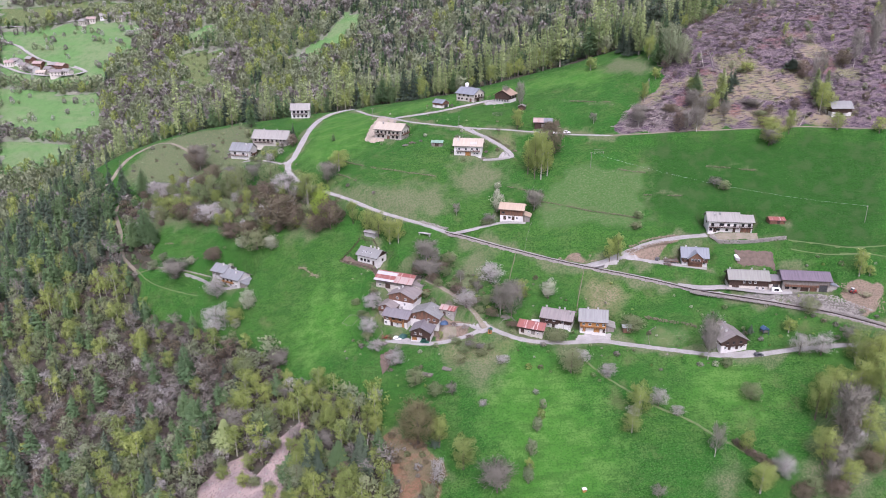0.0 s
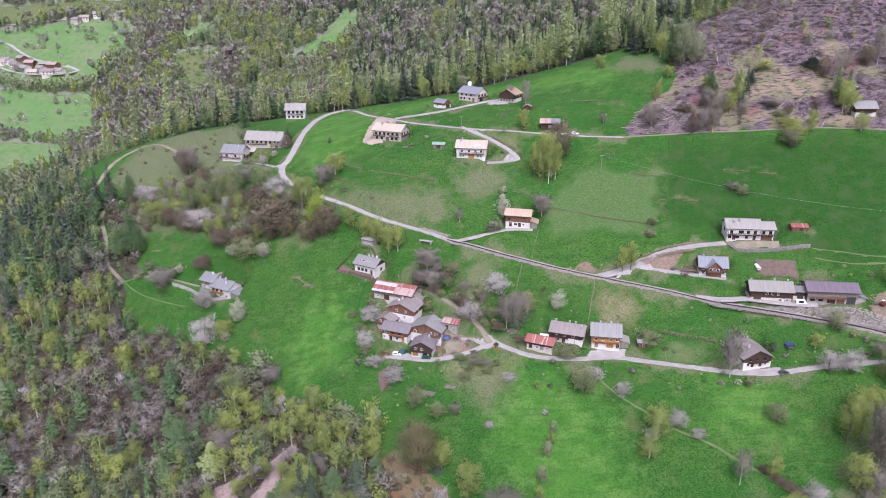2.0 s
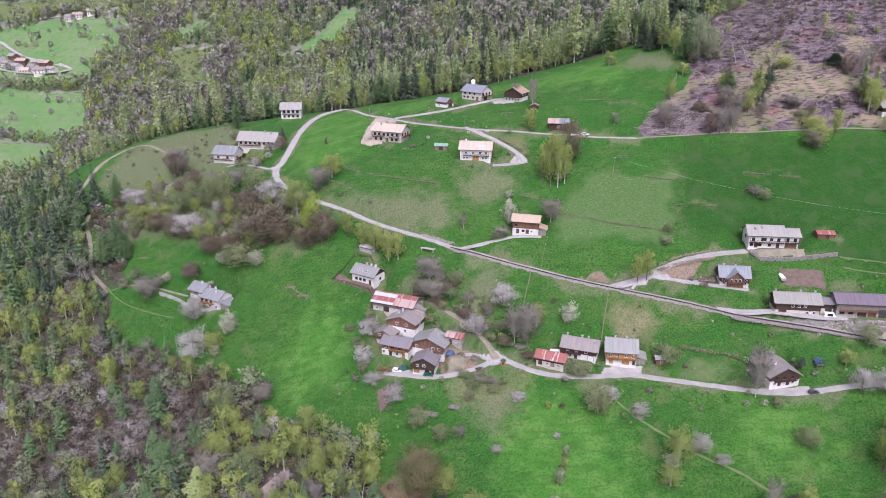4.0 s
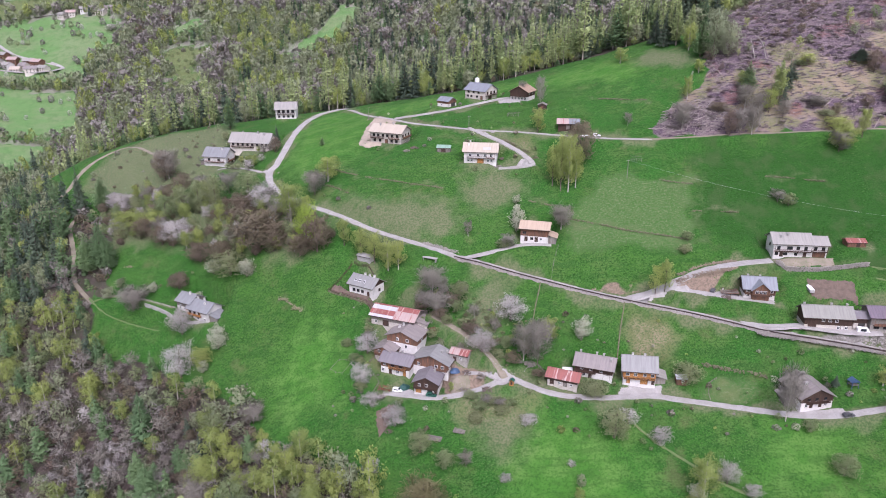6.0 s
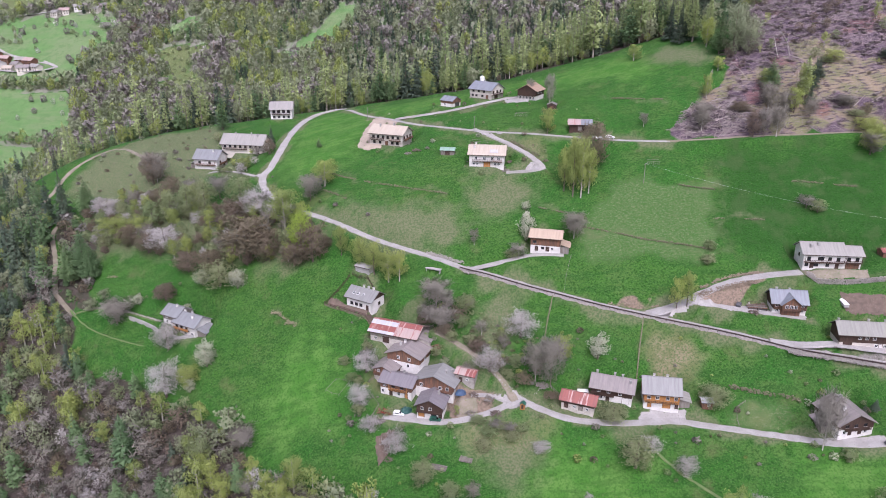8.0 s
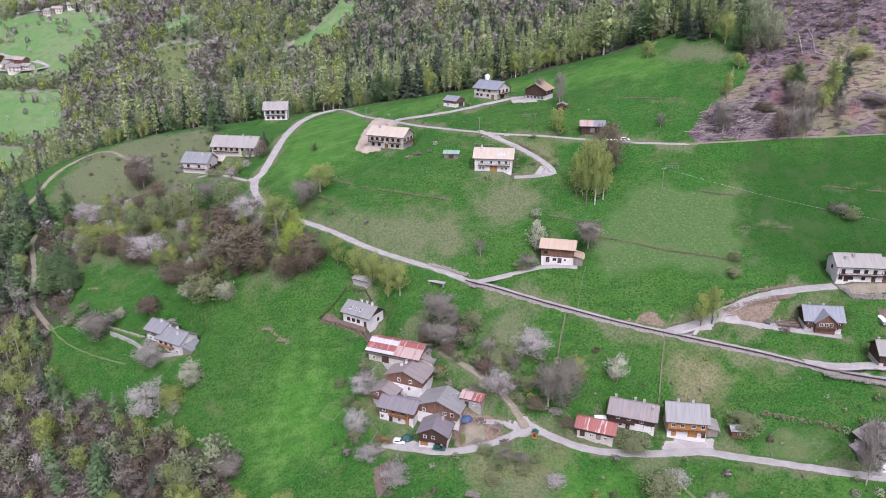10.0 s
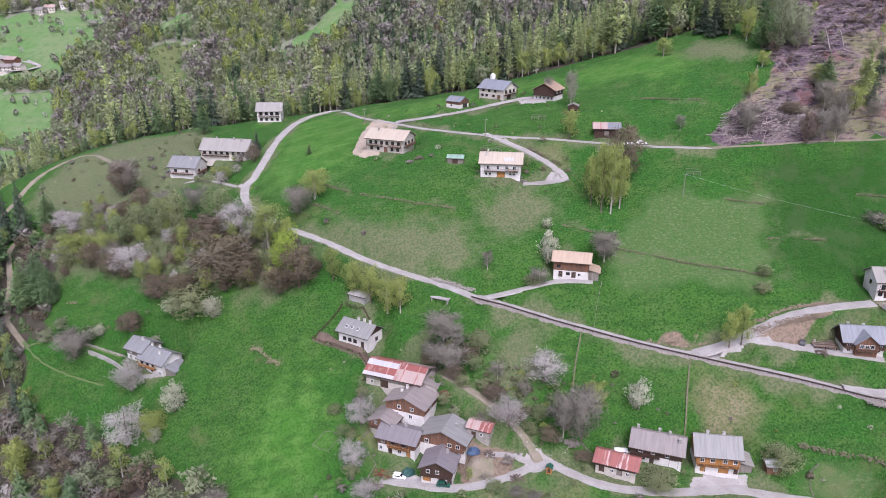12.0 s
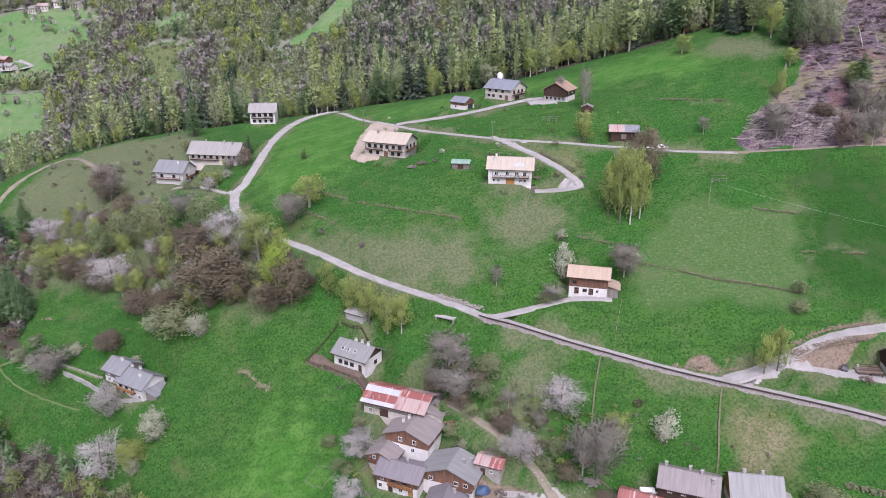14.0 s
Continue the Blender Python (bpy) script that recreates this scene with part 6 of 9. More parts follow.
plant("olive", [(-41, 336.2, 3.6, 5.2), (-44.5, 343.1, 3.6, 5.3), (-37.2, 323.5, 3.3, 5.6), (184.4, 429, 3.1, 8.7), (181.5, 459.4, 2.9, 7.6), (-57.8, 287.4, 5.6, 7), (-46.7, 282.1, 5.5, 6.9), (-36, 276, 5.6, 6.2), (-77.1, 307.2, 7.2, 7.4), (57.6, 291.7, 11.6, 11.5), (-12.7, 295.1, 8.9, 9), (3.2, 355.4, 5.8, 8.8), (171.1, 312.7, 8.5, 8.9), (-105.9, 393.5, 11.2, 19.3)])
plant("olive", [(-3.6, 288.8, 6.3, 7.8), (132.3, 274.4, 7.9, 9.1), (89.6, 312.9, 7.6, 11.6), (53.3, 308.9, 5.8, 10.8), (126.7, 290.4, 4.9, 6), (152.1, 385.9, 5.8, 7.2), (-5.5, 245.9, 8.5, 7.3), (-105.2, 436.5, 13.8, 14.3), (-132.9, 439.8, 17.5, 11), (-123.4, 437.7, 18.5, 12.3), (-142.9, 443.5, 15, 12.6), (-151.4, 440.7, 15.4, 11.2), (23.1, 376.4, 3.9, 7.3), (104, 373.1, 4.5, 5.6), (101.3, 366.7, 4.3, 6.1)])
plant("pale", [(29.6, 385.5, 13.3, 7.4), (51.8, 332.3, 10, 7.9), (-96.9, 389.5, 9, 8.5), (-122.9, 394.6, 5.6, 6.1), (-146.3, 399.7, 5.2, 5.6), (-105.2, 362.5, 11.9, 8.9), (-110.8, 354.9, 6.1, 5.1), (80.9, 269.2, 6.6, 6.1), (30.3, 397, 4.3, 4.4), (-114.9, 396.9, 7.2, 8.1)])
plant("blossom", [(-2.1, 249.8, 14.6, 6.4), (92.8, 274.2, 8.4, 8.3), (99.4, 268.5, 5, 6.2), (73.6, 289.2, 6.9, 7.9), (63.3, 296, 6.4, 7.9), (133.5, 240.3, 10, 9.6), (164.8, 249.6, 9.9, 8), (159.5, 292.8, 9.6, 9.6), (168.4, 291.4, 10.2, 10.4), (-22.4, 306.6, 7.9, 9.7), (-32.4, 316, 5.5, 8.3), (-35.4, 338.3, 8.5, 9.8), (-36.8, 325.7, 9.2, 8.5), (23.9, 342.2, 10.6, 13.1), (11.4, 329.6, 8.9, 11.7), (-94.1, 423.3, 13, 15.2), (-139.8, 423.5, 11.8, 16.5), (-125.7, 375.5, 12.2, 12.5), (-121.7, 356.9, 16, 14.8), (-184.9, 465.1, 8.5, 15.9)])
plant("blossom", [(-471.1, 1151.5, 9.3, 19.1), (-30.7, 290.8, 6.7, 6.9), (17.7, 280.4, 3.7, 4.6), (41, 282.9, 3, 3.1), (27.7, 300.6, 3.3, 6.9)])
plant("bare", [(140.5, 422.6, 13.6, 7.7), (146.2, 422.2, 15, 8.4), (149.8, 234.9, 11.7, 7.7), (172.5, 261.9, 15.5, 8.2), (-4.1, 355.5, 7.7, 6.5), (8.9, 344.5, 6.5, 5.7), (17.2, 337.4, 6.5, 5.1), (3.1, 331.6, 5.9, 5.1), (115, 431.4, 13.7, 10.4), (147.7, 438.2, 12.9, 9.3), (153.6, 435.2, 10.8, 8.6), (163.6, 429.9, 9.6, 7.2), (220, 444, 17.1, 6.9), (225.9, 446.9, 16.6, 6.2), (245.5, 451.2, 23.4, 7.9), (256, 453.2, 27.8, 8.8), (268.9, 472.8, 24.9, 7.5), (181.3, 434.9, 5.3, 9.5), (21.9, 244.7, 14.3, 14.5), (110, 250.2, 16.1, 6.6)])
plant("bare", [(160.5, 250, 29.6, 13.3), (119.3, 293.7, 22.1, 9.5), (-8.6, 358.6, 11.6, 13.6), (-7, 349.8, 10.6, 11.6), (27.8, 324.9, 16.5, 9.4), (33.1, 322.9, 19.9, 9.9), (-155.2, 393.7, 11.4, 16), (-83.1, 325, 8.2, 11.7), (49.4, 382.3, 11.8, 10.5), (25.5, 375.5, 6.4, 7.9), (7.4, 383, 7.3, 4.9), (48.5, 466.8, 17.8, 6.6), (-68.3, 423.3, 12.3, 11.6), (182.3, 295.9, 9.3, 7.6), (84, 235.2, 6.2, 5.8), (148.1, 388, 5.7, 7.9), (-162.8, 482.3, 17.7, 14.5), (183.7, 410.3, 10, 10.5), (89.7, 438.3, 6.9, 4.9), (4.1, 287.6, 6.8, 5.7)])
plant("bare", [(154.7, 241.4, 14, 10.4), (-144.3, 1046.9, 7, 6.5), (-81.4, 323.5, 8.9, 8.8), (-11.5, 356.7, 7.1, 8.8), (40, 482, 10.7, 5.3)])
plant("brown", [(120.6, 255, 2.6, 4.6), (122.7, 252.4, 3, 5.1), (124.6, 249.8, 3, 5.1), (127.1, 247.2, 3.4, 5.6), (129.1, 244.6, 3.4, 5.6), (166, 257.5, 9.2, 9.2), (167.3, 240.3, 8.5, 10.6), (137.8, 231.5, 5.8, 8.6), (150.1, 230.5, 6.6, 10.2), (136.3, 423.9, 12.9, 7.6), (0.3, 351.8, 4.2, 7.6), (7.4, 340.1, 4.6, 8), (14.3, 333.1, 4.1, 7.3), (-5.5, 347.2, 4.8, 7.5), (23.6, 324.5, 4.6, 7.2), (-13, 356.9, 4.4, 7.1), (32.8, 319, 2.5, 6), (239.3, 452.4, 10.2, 9.5), (215, 448.8, 12, 7.7), (134.6, 438.4, 5.4, 8.6)])
plant("brown", [(-62.7, 388.9, 17.5, 14), (-93.8, 401.3, 20.2, 26), (-149.1, 425.3, 9.9, 12.3), (-123.6, 405.9, 9.6, 13.7), (-132.5, 396.5, 8.3, 10.3), (62.4, 418.1, 21.1, 14.6), (-106.1, 422.4, 13.1, 15.3), (-84.9, 396.9, 14.8, 13.1), (-160.9, 435.2, 10, 13.4), (-70.9, 390.3, 10.4, 12.9), (-112.6, 402.4, 9.3, 11.5)])
plant("pinelight", [(-99.7, 285.8, 19.1, 10.1), (164.7, 440.5, 20.2, 6.6), (216.7, 434.2, 18.4, 6.8), (135.9, 498.3, 23.5, 8), (130.5, 506.2, 23.8, 8.1), (223.5, 435.3, 16.1, 6.8)])
plant("spruce", [(122.9, 522.6, 21.6, 9.1), (125, 511.3, 20.5, 8.1), (129.6, 510.4, 21.1, 8.9), (166.2, 437.1, 10.3, 5.1), (175.4, 451.8, 8.9, 6), (213.1, 458.2, 5.2, 8.6), (-211.8, 472, 29, 10.7), (-34.6, 260, 23.9, 12.1), (-57.4, 262.2, 25, 10.3), (-52.8, 259, 22.1, 10.3), (-103.4, 504.3, 12.6, 4.8), (-3.4, 266.5, 8.5, 4.5), (221.3, 433.5, 16.2, 6), (171.2, 446.3, 16.1, 5.2), (211.3, 457.7, 6.5, 10.1)])
plant("budding", [(43.5, 276, 5.5, 3.4), (40, 266.5, 7.5, 4.2), (36.6, 257.2, 8, 4.6), (34.6, 246.4, 8.5, 4.8), (-171, 404, 6, 7), (-166, 408, 5, 6), (142.2, 476.9, 25, 14), (149.8, 475.1, 19, 12), (146, 483, 23, 12), (-30.2, 350.3, 5.5, 5), (-5, 337.3, 4, 4.4)])
plant("larch", [(137.2, 482.7, 21, 9), (-181, 423.2, 24.5, 12.5), (-176.5, 420.5, 19, 9), (-65.9, 264, 14.9, 9.4), (-44.8, 264.2, 15.7, 9.2), (-188.1, 422.7, 21.1, 11.2), (-198.6, 471.5, 19, 10.6), (151.7, 447.9, 15.8, 8.8), (-141.6, 542, 23.3, 7.9), (218.4, 429.6, 12.5, 7.5), (-117.4, 298.6, 24.9, 12.9), (-128.1, 315.3, 17.6, 7.9), (-71.1, 472.6, 4.8, 3)])

plant("brown", [(-164.5, 481.6, 17, 13), (-148.5, 463.1, 11, 10), (-99.2, 480.3, 8.5, 7.5), (-156, 461, 8, 9)])
plant("lime", [(-126.7, 441.8, 12, 9), (-110.2, 471.5, 7.5, 5), (-143, 547, 15, 6.5), (-134.3, 449.7, 11, 8), (-119.3, 480, 4, 3.4)])
plant("ash", [(-118.5, 447.7, 12, 11), (-135.6, 455.5, 10.5, 9), (-112.9, 470.5, 5, 4.5)])
plant("blossom", [(-189.7, 467.8, 9, 10)])
plant("spruce", [(143, 307.5, 4.5, 3), (140.5, 309, 4, 2.8)])
plant("lime", [(42, 270.5, 7, 4), (35.4, 251, 6.5, 3.8), (38.5, 333, 9.5, 6.5), (-114.6, 476, 5.5, 4), (-111, 489, 3.4, 3.2), (-0.9, 317.6, 4.2, 2.2)])
plant("olive", [(-126, 475.5, 3.2, 4.4), (-122.5, 473.5, 2.6, 3.6), (-119.5, 471.5, 2.8, 3.8), (-138, 519, 6, 6), (-133, 508, 4, 5), (-38, 334, 3.2, 4), (-35.6, 346.2, 3.6, 4.6), (22.2, 307.6, 3, 4), (7.4, 311, 2.6, 3.6)])
plant("ash", [(-107, 483.5, 5.5, 6), (-104.5, 489, 4.5, 5), (-130, 489, 3.5, 4), (-36.1, 342.7, 5, 5), (12.4, 309.5, 3.6, 5), (17.2, 308, 3.4, 5), (-12.1, 353.7, 5, 5)])
plant("blossom", [(-111.5, 465, 6.5, 5.5), (-106, 474, 4.5, 4)])


def forest(name, label, spots, level):
    """Many trees joined in one object. spots: kind, x, y, height, width."""
    z = height(np.array([s[1] for s in spots]), np.array([s[2] for s in spots]))
    mats, quads, index, tint, ways = [], [], [], [], []
    rng = np.random.default_rng(len(spots))
    for (kind, x, y, tall, wide), gz in zip(spots, z):
        crown, wood, pt, pw, normals = proto_for(kind, int(rng.integers(0, 5)), level)
        a = rng.uniform(0, 6.28)
        c, s = math.cos(a), math.sin(a)
        shade = rng.uniform(0, 1)
        for q, mat, n in ((crown, LEAVES[kind], normals), (wood, BIRCH_BARK if kind == "lime" else LARCH_BARK if kind == "pinelight" else BARK, None)) if level != "far" else ((crown, LEAVES[kind], normals),):
            if mat not in mats:
                mats.append(mat)
            v = q * (wide / pw, wide / pw, tall / pt)
            r = np.stack([v[..., 0] * c - v[..., 1] * s + x, v[..., 0] * s + v[..., 1] * c + y, v[..., 2] + gz], -1)
            quads.append(r)
            ways.append(face_normals(r) if n is None else np.stack([n[:, 0] * c - n[:, 1] * s, n[:, 0] * s + n[:, 1] * c, n[:, 2]], 1))
            index.append(np.full(len(r), mats.index(mat), np.int32))
            tint.append(np.full(len(r) * 3, shade, np.float32))
    me = quad_mesh(name, np.concatenate(quads), None, np.concatenate(ways))
    for mat in mats:
        me.materials.append(mat)
    me.polygons.foreach_set("material_index", np.concatenate(index))
    at = me.attributes.new("tint", "FLOAT", "POINT")
    at.data.foreach_set("value", np.concatenate(tint))
    me.update()
    return tagged(new(name, me), label, "woodland", kind="stuff")


def scatter(area, count, gap, seed, keep=None):
    """Random spots in an area of the plan, no two nearer than gap. keep: a test on arrays of x and y."""
    rng = np.random.default_rng(seed)
    poly = np.array(AREAS[area] if isinstance(area, str) else area, float)
    pts = rng.uniform(poly.min(0), poly.max(0), (count * 12, 2))
    pts = pts[inside(poly, pts[:, 0], pts[:, 1])]
    if keep:
        pts = pts[keep(pts[:, 0], pts[:, 1])]
    luck = rng.uniform(size=(len(pts), 2))
    cells, out = {}, []
    for (x, y), (r, s) in zip(pts.tolist(), luck.tolist()):
        if len(out) >= count:
            break
        i, j = int(x // gap), int(y // gap)
        if any((q[0] - x) ** 2 + (q[1] - y) ** 2 < gap * gap for a in (-1, 0, 1) for b in (-1, 0, 1) for q in cells.get((i + a, j + b), ())):
            continue
        cells.setdefault((i, j), []).append((x, y))
        out.append((x, y, r, s))
    return out


ROAD_POINTS = np.concatenate([p for _, p, _ in ROAD_LINES.values()])
HOUSE_POINTS = np.array([(p[0], p[1]) for p in PADS])


def far_from(points, x, y, d):
    ok = np.ones(len(x), bool)
    for k in range(0, len(x), 2000):
        q = slice(k, k + 2000)
        ok[q] = ((points[:, 0] - x[q, None]) ** 2 + (points[:, 1] - y[q, None]) ** 2).min(1) > d * d
    return ok


def clear_of(x, y, road=3.5, house=9.0):
    return far_from(ROAD_POINTS, x, y, road) & far_from(HOUSE_POINTS, x, y, house)


def choose(r, table):
    for share, kind in table:
        r -= share
        if r < 0:
            return kind
    return table[-1][1]


def size_for(kind, r, grow=1.0):
    tall = {"spruce": 10 + 8 * r, "larch": 8 + 7 * r, "pinelight": 17 + 8 * r, "lime": 5.5 + 5 * r, "olive": 4 + 4 * r, "bare": 4 + 5 * r, "purple": 2.0 + 2.2 * r, "brown": 3.0 + 4 * r,
            "blossom": 5 + 3 * r, "pale": 3 + 3 * r, "beech": 5 + 4 * r, "budding": 5 + 4.5 * r, "ash": 5 + 4.5 * r}[kind] * grow
    wide = tall * {"spruce": 0.36, "larch": 0.40, "pinelight": 0.20, "purple": 1.25, "brown": 0.95, "bare": 0.78, "lime": 0.54, "budding": 0.8, "ash": 0.85}.get(kind, 0.76)
    return tall, wide


# the wood on the near slope: dark conifers above, a bare thicket in the middle, birches by the meadow
def in_near_wood(x, y):
    return (y > 232) & (x > -0.61 * y - 55) & clear_of(x, y, 3.2) & ~inside(AREAS["sand_bank"], x, y)


def spread_at(x, y, cx, cy, rx, ry):
    return math.exp(-(((x - cx) / rx) ** 2 + ((y - cy) / ry) ** 2))


near_wood = []
for x, y, r, s in scatter("woods_left", 1750, 3.3, 5, in_near_wood):
    thicket = max(spread_at(x, y, -175, 338, 62, 30), 0.9 * spread_at(x, y, -120, 318, 40, 26))
    upper = float(smooth((y - 385) / 45))
    edge = float(smooth((x + 112) / 40)) * (1 - upper)
    fresh = max(spread_at(x, y, -165, 292, 26, 14), spread_at(x, y, -215, 385, 45, 16))
    clump = noise.noise(Vector((x / 16, y / 16, 4.0)))
    if r < thicket * 0.86:
        kind = choose(s, ((0.38, "purple"), (0.20, "brown"), (0.16, "ash"), (0.12, "bare"), (0.05, "budding"), (0.03, "blossom"), (0.02, "lime"), (1, "larch")))
    elif r < fresh:
        kind = choose(s, ((0.40, "lime"), (0.35, "olive"), (1, "larch")))
    elif s < upper:
        kind = choose((s / max(upper, 1e-3) + 0.45 * clump) % 1.0, ((0.30, "spruce"), (0.32, "larch"), (0.10, "budding"), (0.08, "olive"), (0.08, "ash"), (0.06, "lime"), (1, "brown")))
    elif s < edge:
        kind = choose(s / max(edge, 1e-3), ((0.46, "lime"), (0.18, "olive"), (0.08, "brown"), (0.06, "budding"), (0.08, "bare"), (0.07, "larch"), (1, "ash")))
    else:
        kind = choose((s + 0.3 * clump) % 1.0, ((0.12, "lime"), (0.18, "larch"), (0.14, "olive"), (0.14, "budding"), (0.10, "brown"), (0.08, "purple"), (0.03, "blossom"), (0.05, "spruce"), (0.08, "ash"), (1, "bare")))
    grow = 0.85 + 0.75 * ((r * 31.7) % 1) ** 1.6
    near_wood.append((kind, x, y, *size_for(kind, (r * 7.3) % 1, grow * (1.15 if kind in ("spruce", "larch") else 1.3 if kind in ("lime", "olive", "bare") else 1.15))))
front = [q for q in near_wood if q[1] > -150 and q[2] < 345 or q[1] > -165 and q[2] > 400]
front = front[:110]
chosen = set(front)
for n, (kind, x, y, tall, wide) in enumerate(front):
    plant_one(kind, x, y, tall, wide, n % 4, n * 77.0)
forest("near_wood", "mixed spring woodland of conifers, birches and bare thicket", [q for q in near_wood if q not in chosen], "mid")

undergrowth = []
for x, y, r, s in scatter("woods_left", 2000, 2.0, 71, in_near_wood):
    if noise.noise(Vector((x / 9, y / 9, 1.0))) > -0.25:
        kind = choose(s, ((0.40, "purple"), (0.26, "bare"), (0.2, "brown"), (1, "olive")))
        undergrowth.append((kind, x, y, 0.9 + 1.7 * r, 1.8 + 2.4 * r))
forest("undergrowth", "low purple and brown undergrowth between the trees", undergrowth, "far")

belt = []
for x, y, r, s in scatter("woods_belt", 190, 3.0, 8, lambda x, y: clear_of(x, y, 3.5)):
    kind = choose(s, ((0.17, "brown"), (0.30, "olive"), (0.12, "bare"), (0.14, "purple"), (0.17, "lime"), (1, "blossom")))
    belt.append((kind, x, y, *size_for(kind, r, 1.05)))
for n, (kind, x, y, tall, wide) in enumerate(belt):
    plant_one(kind, x, y, tall, wide, n % 4, n * 53.0)

# low shrubs on banks, verges and round the houses
verge = []
for x, y, r, s in scatter([(-60, 300), (-60, 375), (10, 350), (100, 335), (215, 345), (215, 300), (60, 285)], 420, 2.6, 61,
                          lambda x, y: clear_of(x, y, 3.4, 8.5) & (~clear_of(x, y, 7.0, 13.0) | (np.sin(x / 9) * np.sin(y / 7) > 0.55))):
    if len(verge) < 150:
        kind = choose(s, ((0.34, "olive"), (0.22, "brown"), (0.12, "bare"), (0.12, "purple"), (0.1, "lime"), (1, "pale")))
        verge.append((kind, x, y, 0.9 + 2.0 * r * r, 1.2 + 2.4 * r * r))
for x, y, r, s in scatter([(-150, 395), (-60, 500), (60, 520), (70, 440), (20, 400), (-60, 400)], 60, 6.0, 62, lambda x, y: clear_of(x, y, 3.4, 9.0) & ~clear_of(x, y, 8.0, 14.0)):
    kind = choose(s, ((0.4, "olive"), (0.25, "brown"), (0.2, "purple"), (1, "pale")))
    verge.append((kind, x, y, 0.8 + 1.8 * r * r, 1.1 + 2.2 * r * r))
for area, count, gap, seed, table in (("bracken", 90, 2.4, 63, ((0.4, "brown"), (0.2, "olive"), (0.15, "ash"), (0.15, "lime"), (1, "blossom"))),
                                      ("lane_thicket", 70, 2.4, 65, ((0.25, "brown"), (0.35, "olive"), (0.2, "lime"), (0.15, "ash"), (1, "purple"))),
                                      ("track_side", 70, 2.6, 66, ((0.35, "brown"), (0.2, "ash"), (0.2, "olive"), (0.15, "budding"), (1, "larch"))),
                                      ("far_meadow_e", 60, 6.0, 67, ((0.4, "olive"), (0.3, "ash"), (1, "budding"))),
                                      ("dry_shoulder", 70, 5.0, 64, ((0.35, "brown"), (0.25, "purple"), (0.2, "olive"), (1, "budding")))):
    for x, y, r, s in scatter(area, count, gap, seed, lambda x, y: clear_of(x, y, 3.0, 9.0)):
        tall_here = {"track_side": 2.2, "far_meadow_e": 2.6}.get(area, 1.0)
        verge.append((choose(s, table), x, y, (0.8 + 2.4 * r * r) * tall_here, (1.4 + 2.8 * r * r) * (1 + 0.6 * (tall_here - 1))))
forest("verge_scrub", "low brown and olive shrubs on banks and verges", verge, "far")

ridge, ridge_front, ranks = [], [], {}
for x, y, r, s in sorted(scatter("woods_ridge", 1500, 3.6, 11, lambda x, y: (x > -0.61 * y - 55) & clear_of(x, y, 4)), key=lambda q: q[1]):
    # pale larches stand in front, dark spruces close up behind them
    slot = int(x // 11)
    ranks[slot] = ranks.get(slot, 0) + 1
    front_row = ranks[slot] < 8
    lump = noise.noise(Vector((x / 13, y / 13, 3.0)))
    if ranks[slot] > 18 or lump < -0.34:
        continue
    s = min(max(s + 0.5 * noise.noise(Vector((x / 17, y / 17, 8.0))), 0.0), 0.999)
    if x > -25:
        kind = choose(s, ((0.52, "pinelight"), (0.10, "spruce"), (0.14, "larch"), (0.08, "budding"), (1, "lime")) if front_row else ((0.36, "pinelight"), (0.42, "spruce"), (1, "larch")))
    else:
        kind = choose(s, ((0.28, "larch"), (0.10, "spruce"), (0.28, "pinelight"), (0.22, "lime"), (1, "budding")))
    grow = (0.62 + 0.6 * ((r * 17.3) % 1) + 0.5 * lump) * (1.75 if kind == "spruce" else 1.5 if kind == "larch" else 1.4)
    (ridge_front if ranks[slot] < 6 and x > -60 else ridge).append((kind, x, y, *size_for(kind, r, grow)))
for k, (kind, x, y, tall, wide) in enumerate(list(ridge_front)):
    if k % 2 == 0:
        low = ("olive", "budding", "lime", "brown", "larch")[k // 2 % 5]
        ridge_front.append((low, x + 1.5 * math.sin(k * 2.1), y - 1.0 - 1.5 * abs(math.cos(k * 1.3)), 3.0 + 3.0 * ((k * 0.618) % 1), 2.8 + 2.4 * ((k * 0.414) % 1)))
forest("ridge_edge", "pale larches with grey trunks along the ridge meadow", ridge_front, "small")
forest("ridge_wood", "tall larches and spruces behind the meadow ridge", ridge, "mid")

far_bounds = [(-760, 740), (-700, 1290), (520, 1290), (420, 850), (-250, 850), (-330, 660)]
far_meadows = [AREAS[n] for n in AREAS if n.startswith("far_")]


def on_far_wood(x, y):
    return ~np.any([inside(m, x, y) for m in far_meadows], 0) & far_from(ROAD_POINTS[::3], x, y, 7)


